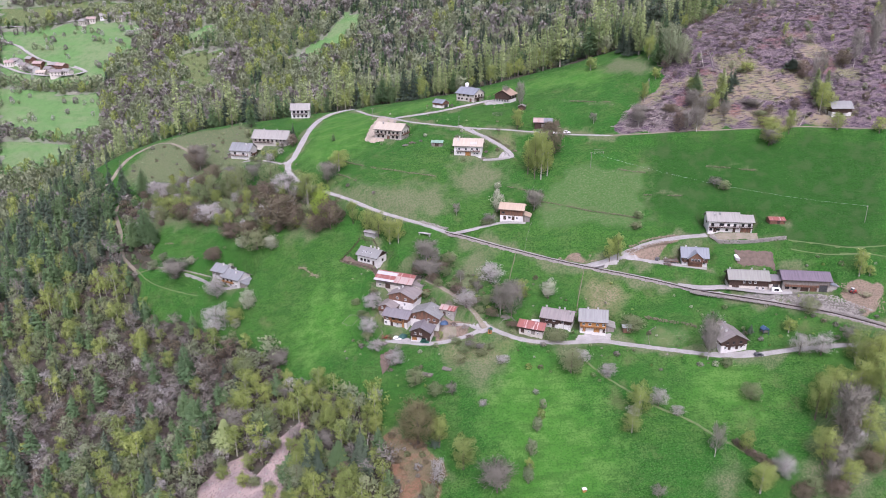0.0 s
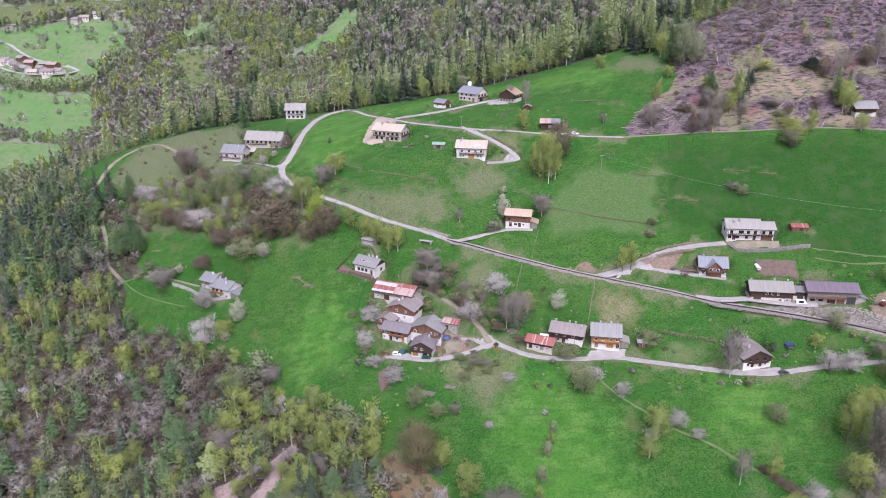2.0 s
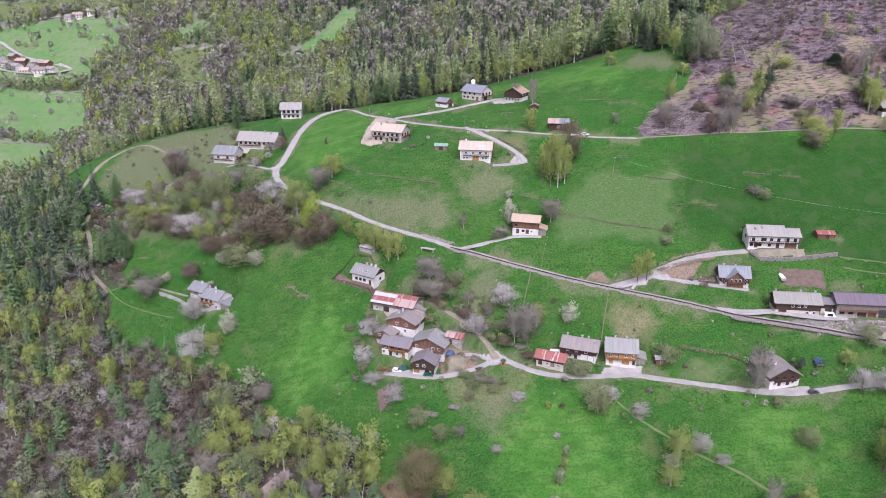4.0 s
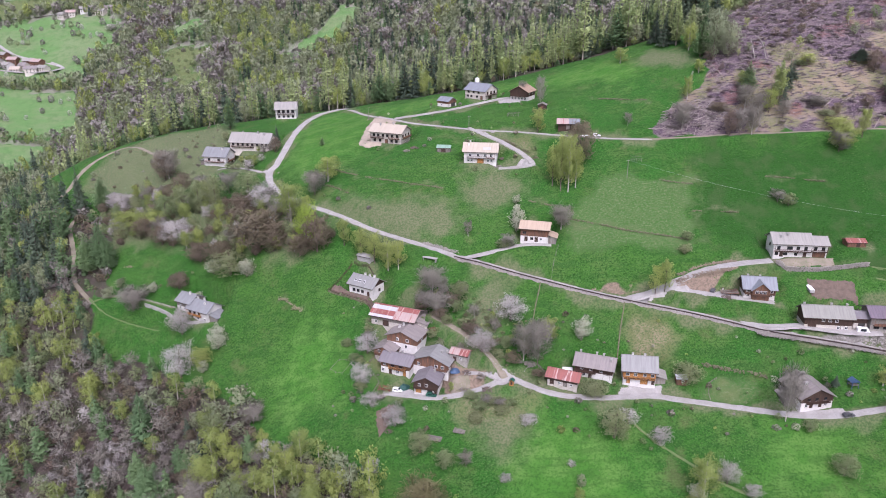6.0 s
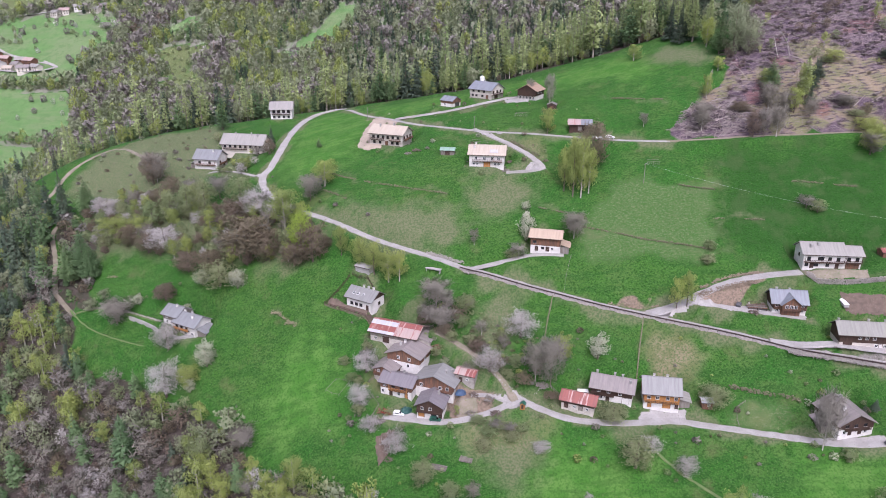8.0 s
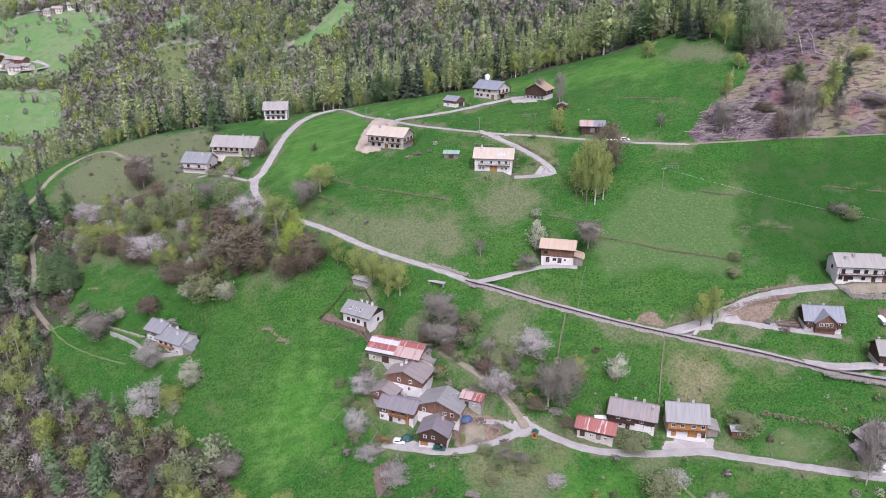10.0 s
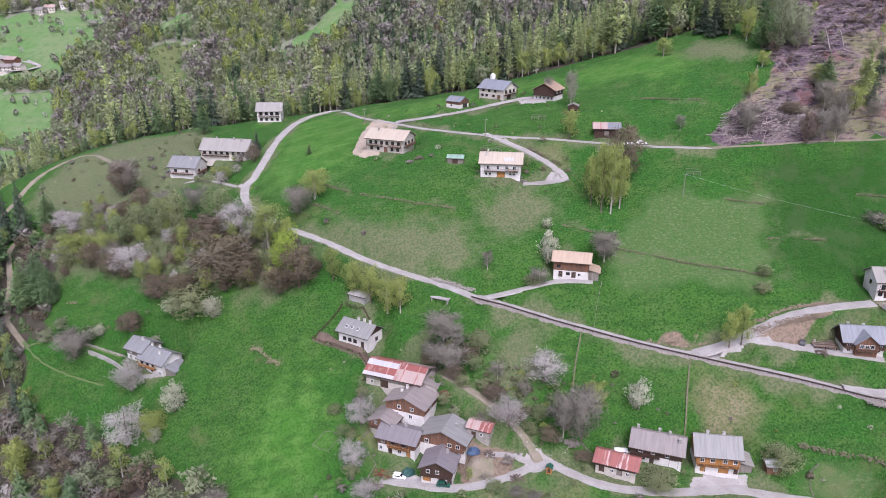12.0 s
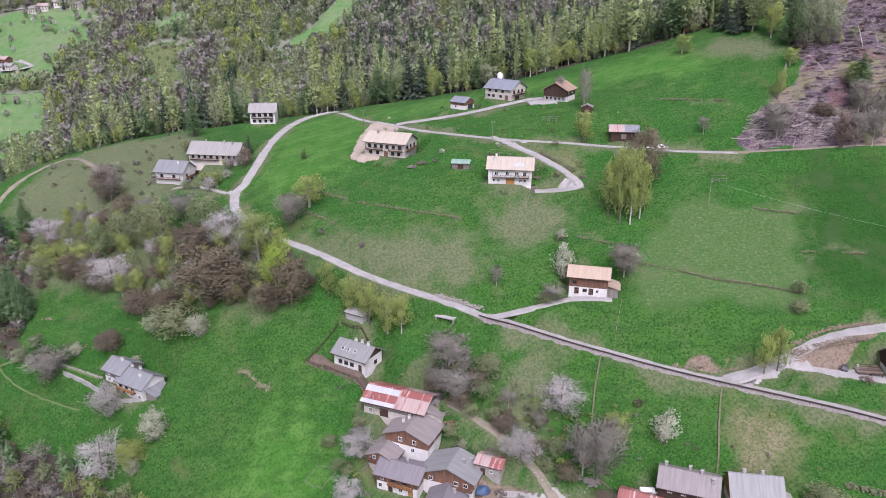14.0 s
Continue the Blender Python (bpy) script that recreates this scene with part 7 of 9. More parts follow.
# distance haze is imitated by large shares of the pale kinds
far_spots = []
for x, y, r, s in scatter(far_bounds, 8800, 4.5, 21, lambda x, y: on_far_wood(x, y) & (np.abs(x) < 0.61 * y + 55)):
    band = noise.noise(Vector((x / 90, y / 90, 0.0)))
    dark = smooth((x + 120 + 0.35 * (y - 860)) / 90 + 1.2 * noise.noise(Vector((x / 60, y / 60, 6.0))))
    if r < dark * 0.92 and not spread_at(x, y, -15, 1130, 45, 40) > 0.5:
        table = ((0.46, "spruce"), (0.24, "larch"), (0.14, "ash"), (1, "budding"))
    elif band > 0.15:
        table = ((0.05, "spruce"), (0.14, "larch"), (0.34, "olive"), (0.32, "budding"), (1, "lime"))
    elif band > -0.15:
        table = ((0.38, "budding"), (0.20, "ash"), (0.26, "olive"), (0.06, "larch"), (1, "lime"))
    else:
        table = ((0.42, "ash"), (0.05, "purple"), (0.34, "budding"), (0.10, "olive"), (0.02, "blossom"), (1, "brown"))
    s = (s + r * 7.7) % 1.0
    kind = choose(s, table)
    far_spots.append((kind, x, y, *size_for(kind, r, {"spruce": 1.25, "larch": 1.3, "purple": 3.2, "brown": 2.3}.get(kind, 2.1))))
forest("far_wood", "mixed woodland on the far mountainside in haze-paled colours", far_spots, "far")


# ---- walls, rails, fences, yards and clutter ----
SPOTS = {
    "van_a": (45.1, 319.7),
    "van_b": (161.7, 327.2),
    "white_car": (-22.2, 320.6),
    "red_car": (-26.5, 321.8),
    "green_car": (-8.7, 315.6),
    "dark_car": (142.3, 294.6),
    "yard_car": (109.5, 350.6),
    "upper_car": (73.7, 435.8),
    "trailer": (67.5, 434.1),
    "blue_car": (36.8, 483.9),
    "tractor": (195.2, 321.3),
    "pole_a": (83.4, 406.5),
    "pole_b": (9.8, 454.4),
    "pole_c": (215.6, 357.9),
    "pole_d": (-47.6, 499.9),
    "slab": (-9.7, 372.6),
    "swing": (148.6, 305.9),
    "sn_a": (122.9, 454.7),
    "sn_b": (124.9, 454.6),
    "sn_c": (162.2, 469.5),
    "sn_d": (144, 458),
    "sn_e": (167.9, 468.9),
    "sn_f": (160.8, 442),
    "sn_g": (223.8, 455.3),
    "sn_h": (264.3, 474),
    "bi_a": (-95.9, 322.7),
    "bi_b": (-97.2, 322.1),
    "bi_c": (-98.8, 318.5),
    "bi_d": (-89.5, 307.1),
    "bi_e": (-36.4, 281),
    "bi_f": (-50.2, 289.3),
    "bi_g": (-32.9, 269.4),
    "seed": (148.4, 348.3),
    "lean": (-23.9, 338),
    "w_a": (-22.7, 442.4),
    "w_b": (-18.6, 443.7),
    "w_c": (-24, 457.3),
    "w_d": (26, 428.1),
    "w_e": (23.4, 422.1),
    "w_f": (-28.5, 324),
    "w_g": (-13.3, 345.5),
    "w_h": (186.4, 326.8),
    "w_i": (112.9, 345.3),
    "w_j": (13.7, 323.6),
    "w_k": (12.9, 313.9),
    "w_l": (139.8, 330.7),
    "w_m": (-28.5, 317.2),
    "w_n": (5.4, 322.4),
    "w_o": (10.5, 319.5),
    "w_p": (-8.2, 342.4),
    "t_a": (0.6, 324),
    "t_b": (-19.3, 322.3),
    "straw_a": (-76.3, 372.2),
    "straw_b": (-69.2, 366),
    "straw_c": (-164.9, 417.6),
    "straw_d": (-28.9, 379.3),
    "straw_e": (-56.6, 415.1),
    "frame_a": (89.7, 416.8),
    "frame_b": (34.1, 463),
    "box": (56.3, 241.4),
    "bed_a": (-7.1, 300.1),
    "bed_b": (2.1, 301.3),
    "pile_a": (4.3, 318.1),
    "pile_b": (-25, 305),
    "pile_c": (30.4, 323.1),
    "stones": (4.8, 370),
    "logs": (200, 320.2),
    "scaffold": (12.3, 442.3),
}
YARDS = {
    "village_yard": [(-27.9, 322.4), (-6, 318.6), (-4.3, 312.8), (-25.7, 317.6)],
    "lane_yard": [(16.5, 321.0), (19, 324), (23, 321), (27.5, 317.4), (24, 314.8), (18, 315.4), (15, 317.6)],
    "apron": [(63.6, 312.2), (62.0, 307.6), (78.4, 306.4), (79.3, 311.6)],
    "tan_court": [(-49.5, 459), (-47.5, 482), (-41.8, 508), (-37, 497), (-30, 482), (-33, 470), (-37, 453), (-43, 453.4)],
    "slate_yard": [(90, 351), (98, 350.6), (105.7, 349.4), (110, 350.4), (114, 351.4), (119.7, 348.2), (133, 345.2), (133, 342.4), (119, 344), (111, 344.8), (100, 347.2), (90, 348.8)],
    "chalet_yard": [(122.6, 299.8), (142.4, 299.5), (143.3, 295.1), (121.7, 296.7)],
    "farm_court": [(24.7, 492.1), (38.7, 489.8), (39.2, 476.2), (28.6, 480.9)],
    "terrace_yard": [(137.4, 361.6), (162.4, 359.7), (161.8, 355.9), (137.6, 357.7)],
    "hairpin_yard": [(33, 423.1), (40.3, 423.1), (41.1, 417.1), (31.4, 417.4)],
    "plot": [(148.7, 352.1), (166.2, 348.6), (165.7, 341), (148.1, 344.3)],
    "dung": [(-30.4, 313.8), (-23.3, 313.9), (-25.1, 306.4), (-28.6, 303.3)],
    "soil_patch": [(-2.2, 322), (6, 320.8), (6.5, 316), (-0.5, 315.9)],
    "garden_court": [(-54.7, 369.3), (-52.4, 371.3), (-38.6, 362.8), (-25.3, 355.6), (-23, 356.6), (-27.3, 353)],
    "junction": [(68, 350.3), (80, 350.4), (91, 350.9), (91, 348.7), (82, 346.8), (72, 347.4)],
    "junction_two": [(-1.2, 375.7), (9.4, 373.7), (9.3, 369.5), (0.3, 371.9)],
}


def ground_at(x, y):
    return float(height(x, y)[0])


def yard(name, poly, material, label, lift=0.14):
    """A flat patch of gravel laid over the ground."""
    p = np.array(poly)
    lo, hi = p.min(0) - 0.8, p.max(0) + 0.8
    nx, ny = (max(8, int(q / 0.36)) for q in hi - lo)
    gx, gy = np.meshgrid(np.linspace(lo[0], hi[0], nx), np.linspace(lo[1], hi[1], ny))
    cx, cy = (gx[1:, 1:] + gx[:-1, :-1]) / 2, (gy[1:, 1:] + gy[:-1, :-1]) / 2
    keep = inside(poly, cx + 0.25 * np.sin(cy * 0.9) + 0.1 * np.sin(cy * 2.6), cy + 0.25 * np.sin(cx * 0.8) + 0.1 * np.sin(cx * 2.3))
    used = np.zeros((ny, nx), bool)
    for a in (0, 1):
        for b in (0, 1):
            used[a:ny - 1 + a, b:nx - 1 + b] |= keep
    index = np.full((ny, nx), -1)
    index[used] = np.arange(used.sum())
    verts = np.stack([gx[used], gy[used], surface_height(gx[used], gy[used]) + lift], 1).tolist()
    jj, ii = np.nonzero(keep)
    faces = np.stack([index[jj, ii], index[jj, ii + 1], index[jj + 1, ii + 1], index[jj + 1, ii]], 1).tolist()
    if faces:
        me = mesh_from(name, verts, faces)
        me.materials.append(material)
        tagged(new(name, me), label, "yard", kind="structure")


for yard_key, yard_poly in YARDS.items():
    yard("yard_" + yard_key, yard_poly, {"tan_court": SAND, "garden_court": SOIL, "soil_patch": TRACK, "plot": SOIL, "dung": SOIL, "terrace_yard": TRACK}.get(yard_key, GRAVEL), "pale trodden gravel yard")


def stone_row(name, line, tall, wide, label, seed, size=0.5, material=None):
    """A row of rough field stones, each a bent block."""
    rng = random.Random(seed)
    p = dense(line, size * 0.8)
    z = height(p[:, 0], p[:, 1])
    verts, faces = [], []
    for (x, y), gz in zip(p, z):
        # the row thins out and thickens along its way
        if material is not None and noise.noise(Vector((x / 5, y / 5, seed))) < -0.18:
            continue
        for _ in range(max(1, int(wide / size * tall / size))):
            s = size * rng.uniform(0.6, 1.25)
            cx, cy, cz = x + rng.uniform(-wide, wide) / 2, y + rng.uniform(-wide, wide) / 2, gz + rng.uniform(0, tall)
            a = rng.uniform(0, 3.14)
            b = len(verts)
            for dx, dy, dz in ((-1, -1, -1), (1, -1, -1), (1, 1, -1), (-1, 1, -1), (-0.8, -0.7, 0.7), (0.7, -0.8, 0.8), (0.8, 0.7, 0.6), (-0.7, 0.8, 0.75)):
                u, v = dx * s * rng.uniform(0.4, 0.62), dy * s * rng.uniform(0.35, 0.55)
                verts.append((cx + u * math.cos(a) - v * math.sin(a), cy + u * math.sin(a) + v * math.cos(a), cz + dz * s * 0.38))
            faces += [tuple(b + i for i in f) for f in ((3, 2, 1, 0), (4, 5, 6, 7), (0, 1, 5, 4), (1, 2, 6, 5), (2, 3, 7, 6), (3, 0, 4, 7))]
    me = mesh_from(name, verts, faces)
    me.materials.append(material or STONE)
    tagged(new(name, me), label, "stone wall", kind="stuff")


STRAW = surface("dead_straw_brush", (0.215, 0.200, 0.125), (0.125, 0.130, 0.062), (0.30, 0.28, 0.20), 0.8, 4, bump=0.06)
DRY_STONE = surface("mossy_field_stone", (0.140, 0.128, 0.080), (0.080, 0.090, 0.042), (0.22, 0.20, 0.145), 0.8, 4, bump=0.06)
for n, row in enumerate(("row_a", "row_b", "row_c", "row_d", "row_e", "row_f", "row_g", "row_h", "row_i", "row_j")):
    stone_row("field_stones", LINES[row], 0.45, 1.5, "low row of mossy field stones in grass", n, 0.42, STRAW if row == "row_h" else DRY_STONE)
for n, spot in enumerate(("straw_a", "straw_b", "straw_c", "straw_d", "straw_e")):
    q = SPOTS[spot]
    stone_row("dead_grass", [(q[0] - 1.6, q[1] + 0.5), (q[0] + 1.6, q[1] - 0.5)], 0.5, 2.6, "heap of pale dead grass and twigs", 70 + n, 0.3, STRAW)
stone_row("bank_stones", LINES["bank"], 0.8, 2.2, "stony bank with dead grass", 31, 0.6, DRY_STONE)
stone_row("chalet_wall", LINES["chalet_wall"], 0.8, 0.8, "dry stone wall beside the chalet path", 32, 0.45)
stone_row("terrace_wall", LINES["terrace"], 2.0, 0.8, "rough stone terrace wall below the long house", 33, 0.3)
BANK_STONE = surface("brown_bank_stone", (0.235, 0.185, 0.135), (0.165, 0.130, 0.095), (0.32, 0.27, 0.215), 0.8, 4, bump=0.06)
stone_row("yard_wall", LINES["yard_wall"], 0.45, 3.2, "brown stone embankment between the ramp and the yard", 34, 0.34, BANK_STONE)
stone_row("ramp_bank", LINES["ramp_bank"], 0.7, 1.8, "brown stony cut bank above the ramp", 41, 0.45, BANK_STONE)
stone_row("lane_bank", [(60, 354.2), (66, 354.0), (72, 353.4), (79, 353.6)], 0.6, 1.7, "bare brown bank of earth and stones above the lane", 42, 0.36, BANK_STONE)
stone_row("gabion_bank", LINES["gabion"], 1.2, 2.4, "loose pale rubble bank below the farm", 35, 0.36)
stone_row("rubble_bank", LINES["farm_bank"], 0.7, 4.2, "loose grey rubble bank between the lane and the farm", 39, 0.34)
stone_row("rubble_heap", LINES["rubble"], 0.8, 3.0, "heap of pale rubble beside the lane", 36, 0.42)
stone_row("track_wall", LINES["track_wall"], 0.5, 0.6, "low stone wall beside the earth track", 37, 0.45)
stone_row("drive_bank", LINES["drive_wall"], 1.0, 2.0, "stony cut bank above the drive", 38, 0.5, DRY_STONE)


def loose_stones(area, count, size, label, seed, material):
    """Stones strewn over an area of the plan."""
    rng = random.Random(seed)
    verts, faces = [], []
    for x, y, r, q in scatter(area, count, 0.4, seed, lambda x, y: clear_of(x, y, 2.6, 7.0)):
        s = size * (0.5 + 1.3 * r * r)
        z = float(surface_height(x, y))
        a, b = q * 6.28, len(verts)
        for dx, dy, dz in ((-1, -1, -1), (1, -1, -1), (1, 1, -1), (-1, 1, -1), (-0.7, -0.6, 0.8), (0.6, -0.7, 0.9), (0.7, 0.6, 0.7), (-0.6, 0.7, 0.85)):
            u, v = dx * s * rng.uniform(0.8, 1.2), dy * s * rng.uniform(0.6, 1.0)
            verts.append((x + u * math.cos(a) - v * math.sin(a), y + u * math.sin(a) + v * math.cos(a), z + s * 0.3 + dz * s * 0.6))
        faces += [tuple(b + i for i in f) for f in ((3, 2, 1, 0), (4, 5, 6, 7), (0, 1, 5, 4), (1, 2, 6, 5), (2, 3, 7, 6), (3, 0, 4, 7))]
    me = mesh_from("loose_stones", verts, faces)
    me.materials.append(material)
    tagged(new("loose_stones", me), label, "stones", kind="stuff")


loose_stones("farm_rubble", 1100, 0.30, "loose grey stones strewn below the farm", 43, STONE)
loose_stones("building_site", 260, 0.28, "stones and clods on bare building earth", 44, BANK_STONE)
loose_stones("sand_bank", 220, 0.26, "pale stones on the sandy bank", 45, STONE)


def curb_wall(name, line, tall, thick, material, label):
    """A plain masonry wall that follows the ground."""
    p = dense(line, 2.0)
    z = height(p[:, 0], p[:, 1])
    t = unit(np.gradient(p, axis=0))
    s = np.stack([t[:, 1], -t[:, 0]], 1) * thick / 2
    verts, faces = [], []
    for k in range(len(p)):
        for sign, dz in ((-1, -1.0), (-1, tall), (1, tall), (1, -1.0)):
            q = p[k] + s[k] * sign
            verts.append((q[0], q[1], z[k] + dz))
    for k in range(len(p) - 1):
        for j in range(3):
            a = k * 4 + j
            faces.append((a, a + 4, a + 5, a + 1))
    n = len(verts)
    faces += [(0, 1, 2, 3), (n - 1, n - 2, n - 3, n - 4)]
    me = mesh_from(name, verts, faces)
    me.materials.append(material)
    return tagged(new(name, me), label, "wall", kind="structure")


curb_wall("wall_chalet_terrace", LINES["chalet_low"], 1.1, 0.35, CONCRETE, "grey concrete terrace wall below the chalet")
curb_wall("wall_fall_one", LINES["fall_a"], 0.6, 0.45, DRY_STONE, "narrow grey stone wall running down the meadow")
curb_wall("wall_fall_two", LINES["fall_b"], 0.6, 0.45, DRY_STONE, "narrow grey stone wall running down the meadow")
curb_wall("wall_garden", LINES["garden_b"], 0.5, 0.4, DRY_STONE, "dark stone garden wall below the white house")

# the long retaining wall and steel rail on the valley side of the lane
width, lane_p, lane_z = ROAD_LINES["main"]
lane_t = unit(np.gradient(lane_p, axis=0))
lane_side = np.stack([lane_t[:, 1], -lane_t[:, 0]], 1)
first = int(np.argmin(np.abs(lane_p[:, 0] - 2) + (lane_p[:, 1] > 400) * 500))
edge = lane_p[first:] + lane_side[first:] * (width / 2 + 0.35)
edge_z = lane_z[first:]
low = height(edge[:, 0] + lane_side[first:, 0] * 3, edge[:, 1] + lane_side[first:, 1] * 3)
verts, faces = [], []
for k in range(len(edge)):
    o = lane_side[first + k]
    for off, zz in ((-0.25, edge_z[k] - 0.5), (-0.25, edge_z[k] + 0.4), (0.15, edge_z[k] + 0.4), (0.5, edge_z[k] - 2.6)):
        verts.append((edge[k, 0] + o[0] * off, edge[k, 1] + o[1] * off, zz))
    if k:
        faces += [((k - 1) * 4 + j, k * 4 + j, k * 4 + j + 1, (k - 1) * 4 + j + 1) for j in range(3)]
me = mesh_from("wall_lane", verts, faces)
WALL_STONE = surface("pinkish_grey_masonry", (0.29, 0.255, 0.24), (0.21, 0.185, 0.175), (0.38, 0.34, 0.32), 1.2, 4, bump=0.08)
me.materials.append(WALL_STONE)
lane_wall = tagged(new("wall_lane", me), "long grey masonry retaining wall under the lane", "wall", kind="structure")
post_mesh = shared("rail_post", lambda: boxes((-0.07, 0.07, -0.07, 0.07, -0.4, 0.78)))
post_mesh.materials.append(IRON)
rail_verts, rail_faces = [], []
for k in range(len(edge)):
    o = lane_side[first + k]
    for off, zz in ((-0.14, 0.80), (0.06, 0.80), (0.06, 1.30), (-0.14, 1.30)):
        rail_verts.append((edge[k, 0] + o[0] * off, edge[k, 1] + o[1] * off, edge_z[k] + zz - 0.0))
    if k:
        rail_faces += [((k - 1) * 4 + j, k * 4 + j, k * 4 + (j + 1) % 4, (k - 1) * 4 + (j + 1) % 4) for j in range(4)]
rail = new("guard_rail")
tagged(rail, "long rusty brown guard rail on the lane wall", "guard rail")
part("rail_beam", mesh_from("rail_beam", rail_verts, rail_faces), IRON, rail)
for k in range(0, len(edge), 3):
    q = part("rail_post", post_mesh, None, rail)
    q.matrix_local = pose(edge[k, 0] - lane_side[first + k, 0] * 0.02, edge[k, 1] - lane_side[first + k, 1] * 0.02, edge_z[k] + 0.45)


def fence(line, label, tall=1.1, step=2.2, rails=2, material=WOOD_GREY):
    p = dense(line, step)
    z = height(p[:, 0], p[:, 1])
    e = thing("fence", float(p[0, 0]), float(p[0, 1]), float(z[0]), 0, label, "fence")
    me = with_material(shared(("post", tall, material.name), lambda: boxes((-0.07, 0.07, -0.07, 0.07, -0.4, tall))), material)
    for k in range(len(p)):
        part("post", me, None, e).matrix_local = pose(p[k, 0] - p[0, 0], p[k, 1] - p[0, 1], z[k] - z[0])
        if k:
            a, b = Vector((*p[k - 1], z[k - 1])) - Vector((*p[0], z[0])), Vector((*p[k], z[k])) - Vector((*p[0], z[0]))
            d = b - a
            for r in range(rails):
                lift = tall * (0.9 - 0.42 * r)
                q = part("fence_rail", with_material(shared(("fence_rail", material.name), lambda: boxes((0, 1, -0.035, 0.035, -0.07, 0.07))), material), None, e)
                q.matrix_local = Matrix.Translation(a + Vector((0, 0, lift))) @ d.to_track_quat("X", "Z").to_matrix().to_4x4() @ Matrix.Diagonal((d.length, 1, 1, 1))


fence(LINES["garden_a"], "dark wooden garden fence beside the white house", 1.2, rails=3, material=WOOD_DARK)
fence(LINES["garden_b"], "dark wooden garden fence beside the white house", 1.6, rails=3, material=WOOD_DARK)
fence(LINES["garden_c"], "dark wooden garden fence beside the white house", 1.2, rails=3, material=WOOD_DARK)
fence(LINES["garden_d"], "dark wooden garden fence beside the white house", 1.2, rails=3, material=WOOD_DARK)
fence(LINES["fall_c"], "thin post fence running down the meadow", 1.1, 3.0, 1)
fence(LINES["pasture"], "weathered post and rail fence below the hamlet", 1.0, 2.5)
fence([(-50.8, 334.8), (-47.2, 337.9), (-41.8, 335.2), (-45.4, 331.7), (-50.8, 334.8)], "thin pale wooden frame fence on the meadow", 0.9, 2.6, 1)
fence([(-38.5, 322.0), (-32.2, 327.2), (-29.7, 324.9), (-33.3, 319.0)], "thin pale wooden frame fence below the yard", 1.1, 2.4, 2)
fence([(25.3, 326.0), (26.2, 323.5), (30.7, 323.7), (33.5, 322.2), (39.1, 320.7)], "weathered plank fence beside the lane", 1.1, 2.0, 2, WOOD_GREY)
fence(LINES["lawn_edge"], "weathered post fence round a lawn", 1.0, 2.5)


# ---- vehicles ----
def car(kind, spot, turn, paint, label, size=(4.2, 1.75, 1.45)):
    x, y = SPOTS[spot]
    l, w, h = size
    e = thing(kind, x, y, ground_at(x, y) + 0.25, turn, label, "van" if kind == "van" else "car")
    bm = bmesh.new()
    van = kind == "van"
    prof = [(-l / 2, 0.35), (-l / 2 + 0.1, 0.2), (l / 2 - 0.15, 0.2), (l / 2, 0.4), (l / 2 - 0.05, 0.72), (l * (0.36 if van else 0.24), 0.86),
            (l * (0.24 if van else 0.08), h), (-l * (0.47 if van else 0.36), h), (-l / 2 + 0.02, h * (0.92 if van else 0.62))]
    prism(bm, prof, -w / 2, w / 2)
    bmesh.ops.recalc_face_normals(bm, faces=bm.faces)
    bmesh.ops.bevel(bm, geom=list(bm.edges), offset=0.07, segments=2, affect="EDGES")
    body = part("body", bm, paint, e)
    for y0, y1 in ((-w / 2 - 0.01, -w / 2 + 0.02), (w / 2 - 0.02, w / 2 + 0.01)):
        part("side_window", boxes((-l * 0.30, l * 0.12, y0, y1, 0.9, h - 0.14)), GLASS, body)
    bm = bmesh.new()
    a, b = (l * (0.35 if van else 0.23), 0.88), (l * (0.25 if van else 0.10), h - 0.08)
    v = [bm.verts.new(p) for p in ((a[0] + 0.03, -w * 0.42, a[1]), (a[0] + 0.03, w * 0.42, a[1]), (b[0] + 0.03, w * 0.38, b[1]), (b[0] + 0.03, -w * 0.38, b[1]))]
    bm.faces.new(v)
    bmesh.ops.solidify(bm, geom=bm.faces[:], thickness=0.03)
    part("windscreen", bm, GLASS, body)
    wheel = with_material(shared("tyre", wheel_shape), DARK_METAL)
    for wx in (-l * 0.31, l * 0.31):
        for wy in (-w / 2 + 0.08, w / 2 - 0.08):
            q = part("wheel", wheel, None, e)
            q.matrix_local = pose(wx, wy, 0.08)
            part("rim", with_material(shared("rim", lambda: wheel_shape(0.19, 0.235)), ROOF_ZINC), None, q)
    return e


def wheel_shape(r=0.32, w=0.21):
    bm = bmesh.new()
    bmesh.ops.create_cone(bm, cap_ends=True, segments=16, radius1=r, radius2=r, depth=w, matrix=Matrix.Rotation(math.pi / 2, 4, "X"))
    return bm


GREEN_PAINT = surface("dark_green_paint", (0.02, 0.09, 0.06), (0.015, 0.07, 0.05), rough=0.4)
BLUE_PAINT = surface("blue_paint", (0.04, 0.07, 0.13), (0.03, 0.05, 0.10), rough=0.4)
GREY_PAINT = surface("dark_grey_paint", (0.07, 0.07, 0.075), (0.05, 0.05, 0.055), rough=0.35)
car("van", "van_a", -5, WHITE_PAINT, "white delivery van parked on a meadow yard", (5.2, 2.0, 2.2))
car("van", "van_b", -10, WHITE_PAINT, "white delivery van parked beside the farmhouse", (5.2, 2.0, 2.2))
car("car", "white_car", -12, WHITE_PAINT, "white car parked in the hamlet yard")
car("car", "red_car", -25, RED_PAINT, "red car parked in the hamlet yard", (3.8, 1.65, 1.4))
car("car", "green_car", -10, GREEN_PAINT, "dark green car parked before a wooden house")
car("car", "dark_car", 8, GREY_PAINT, "dark grey car on the lane by the chalet")
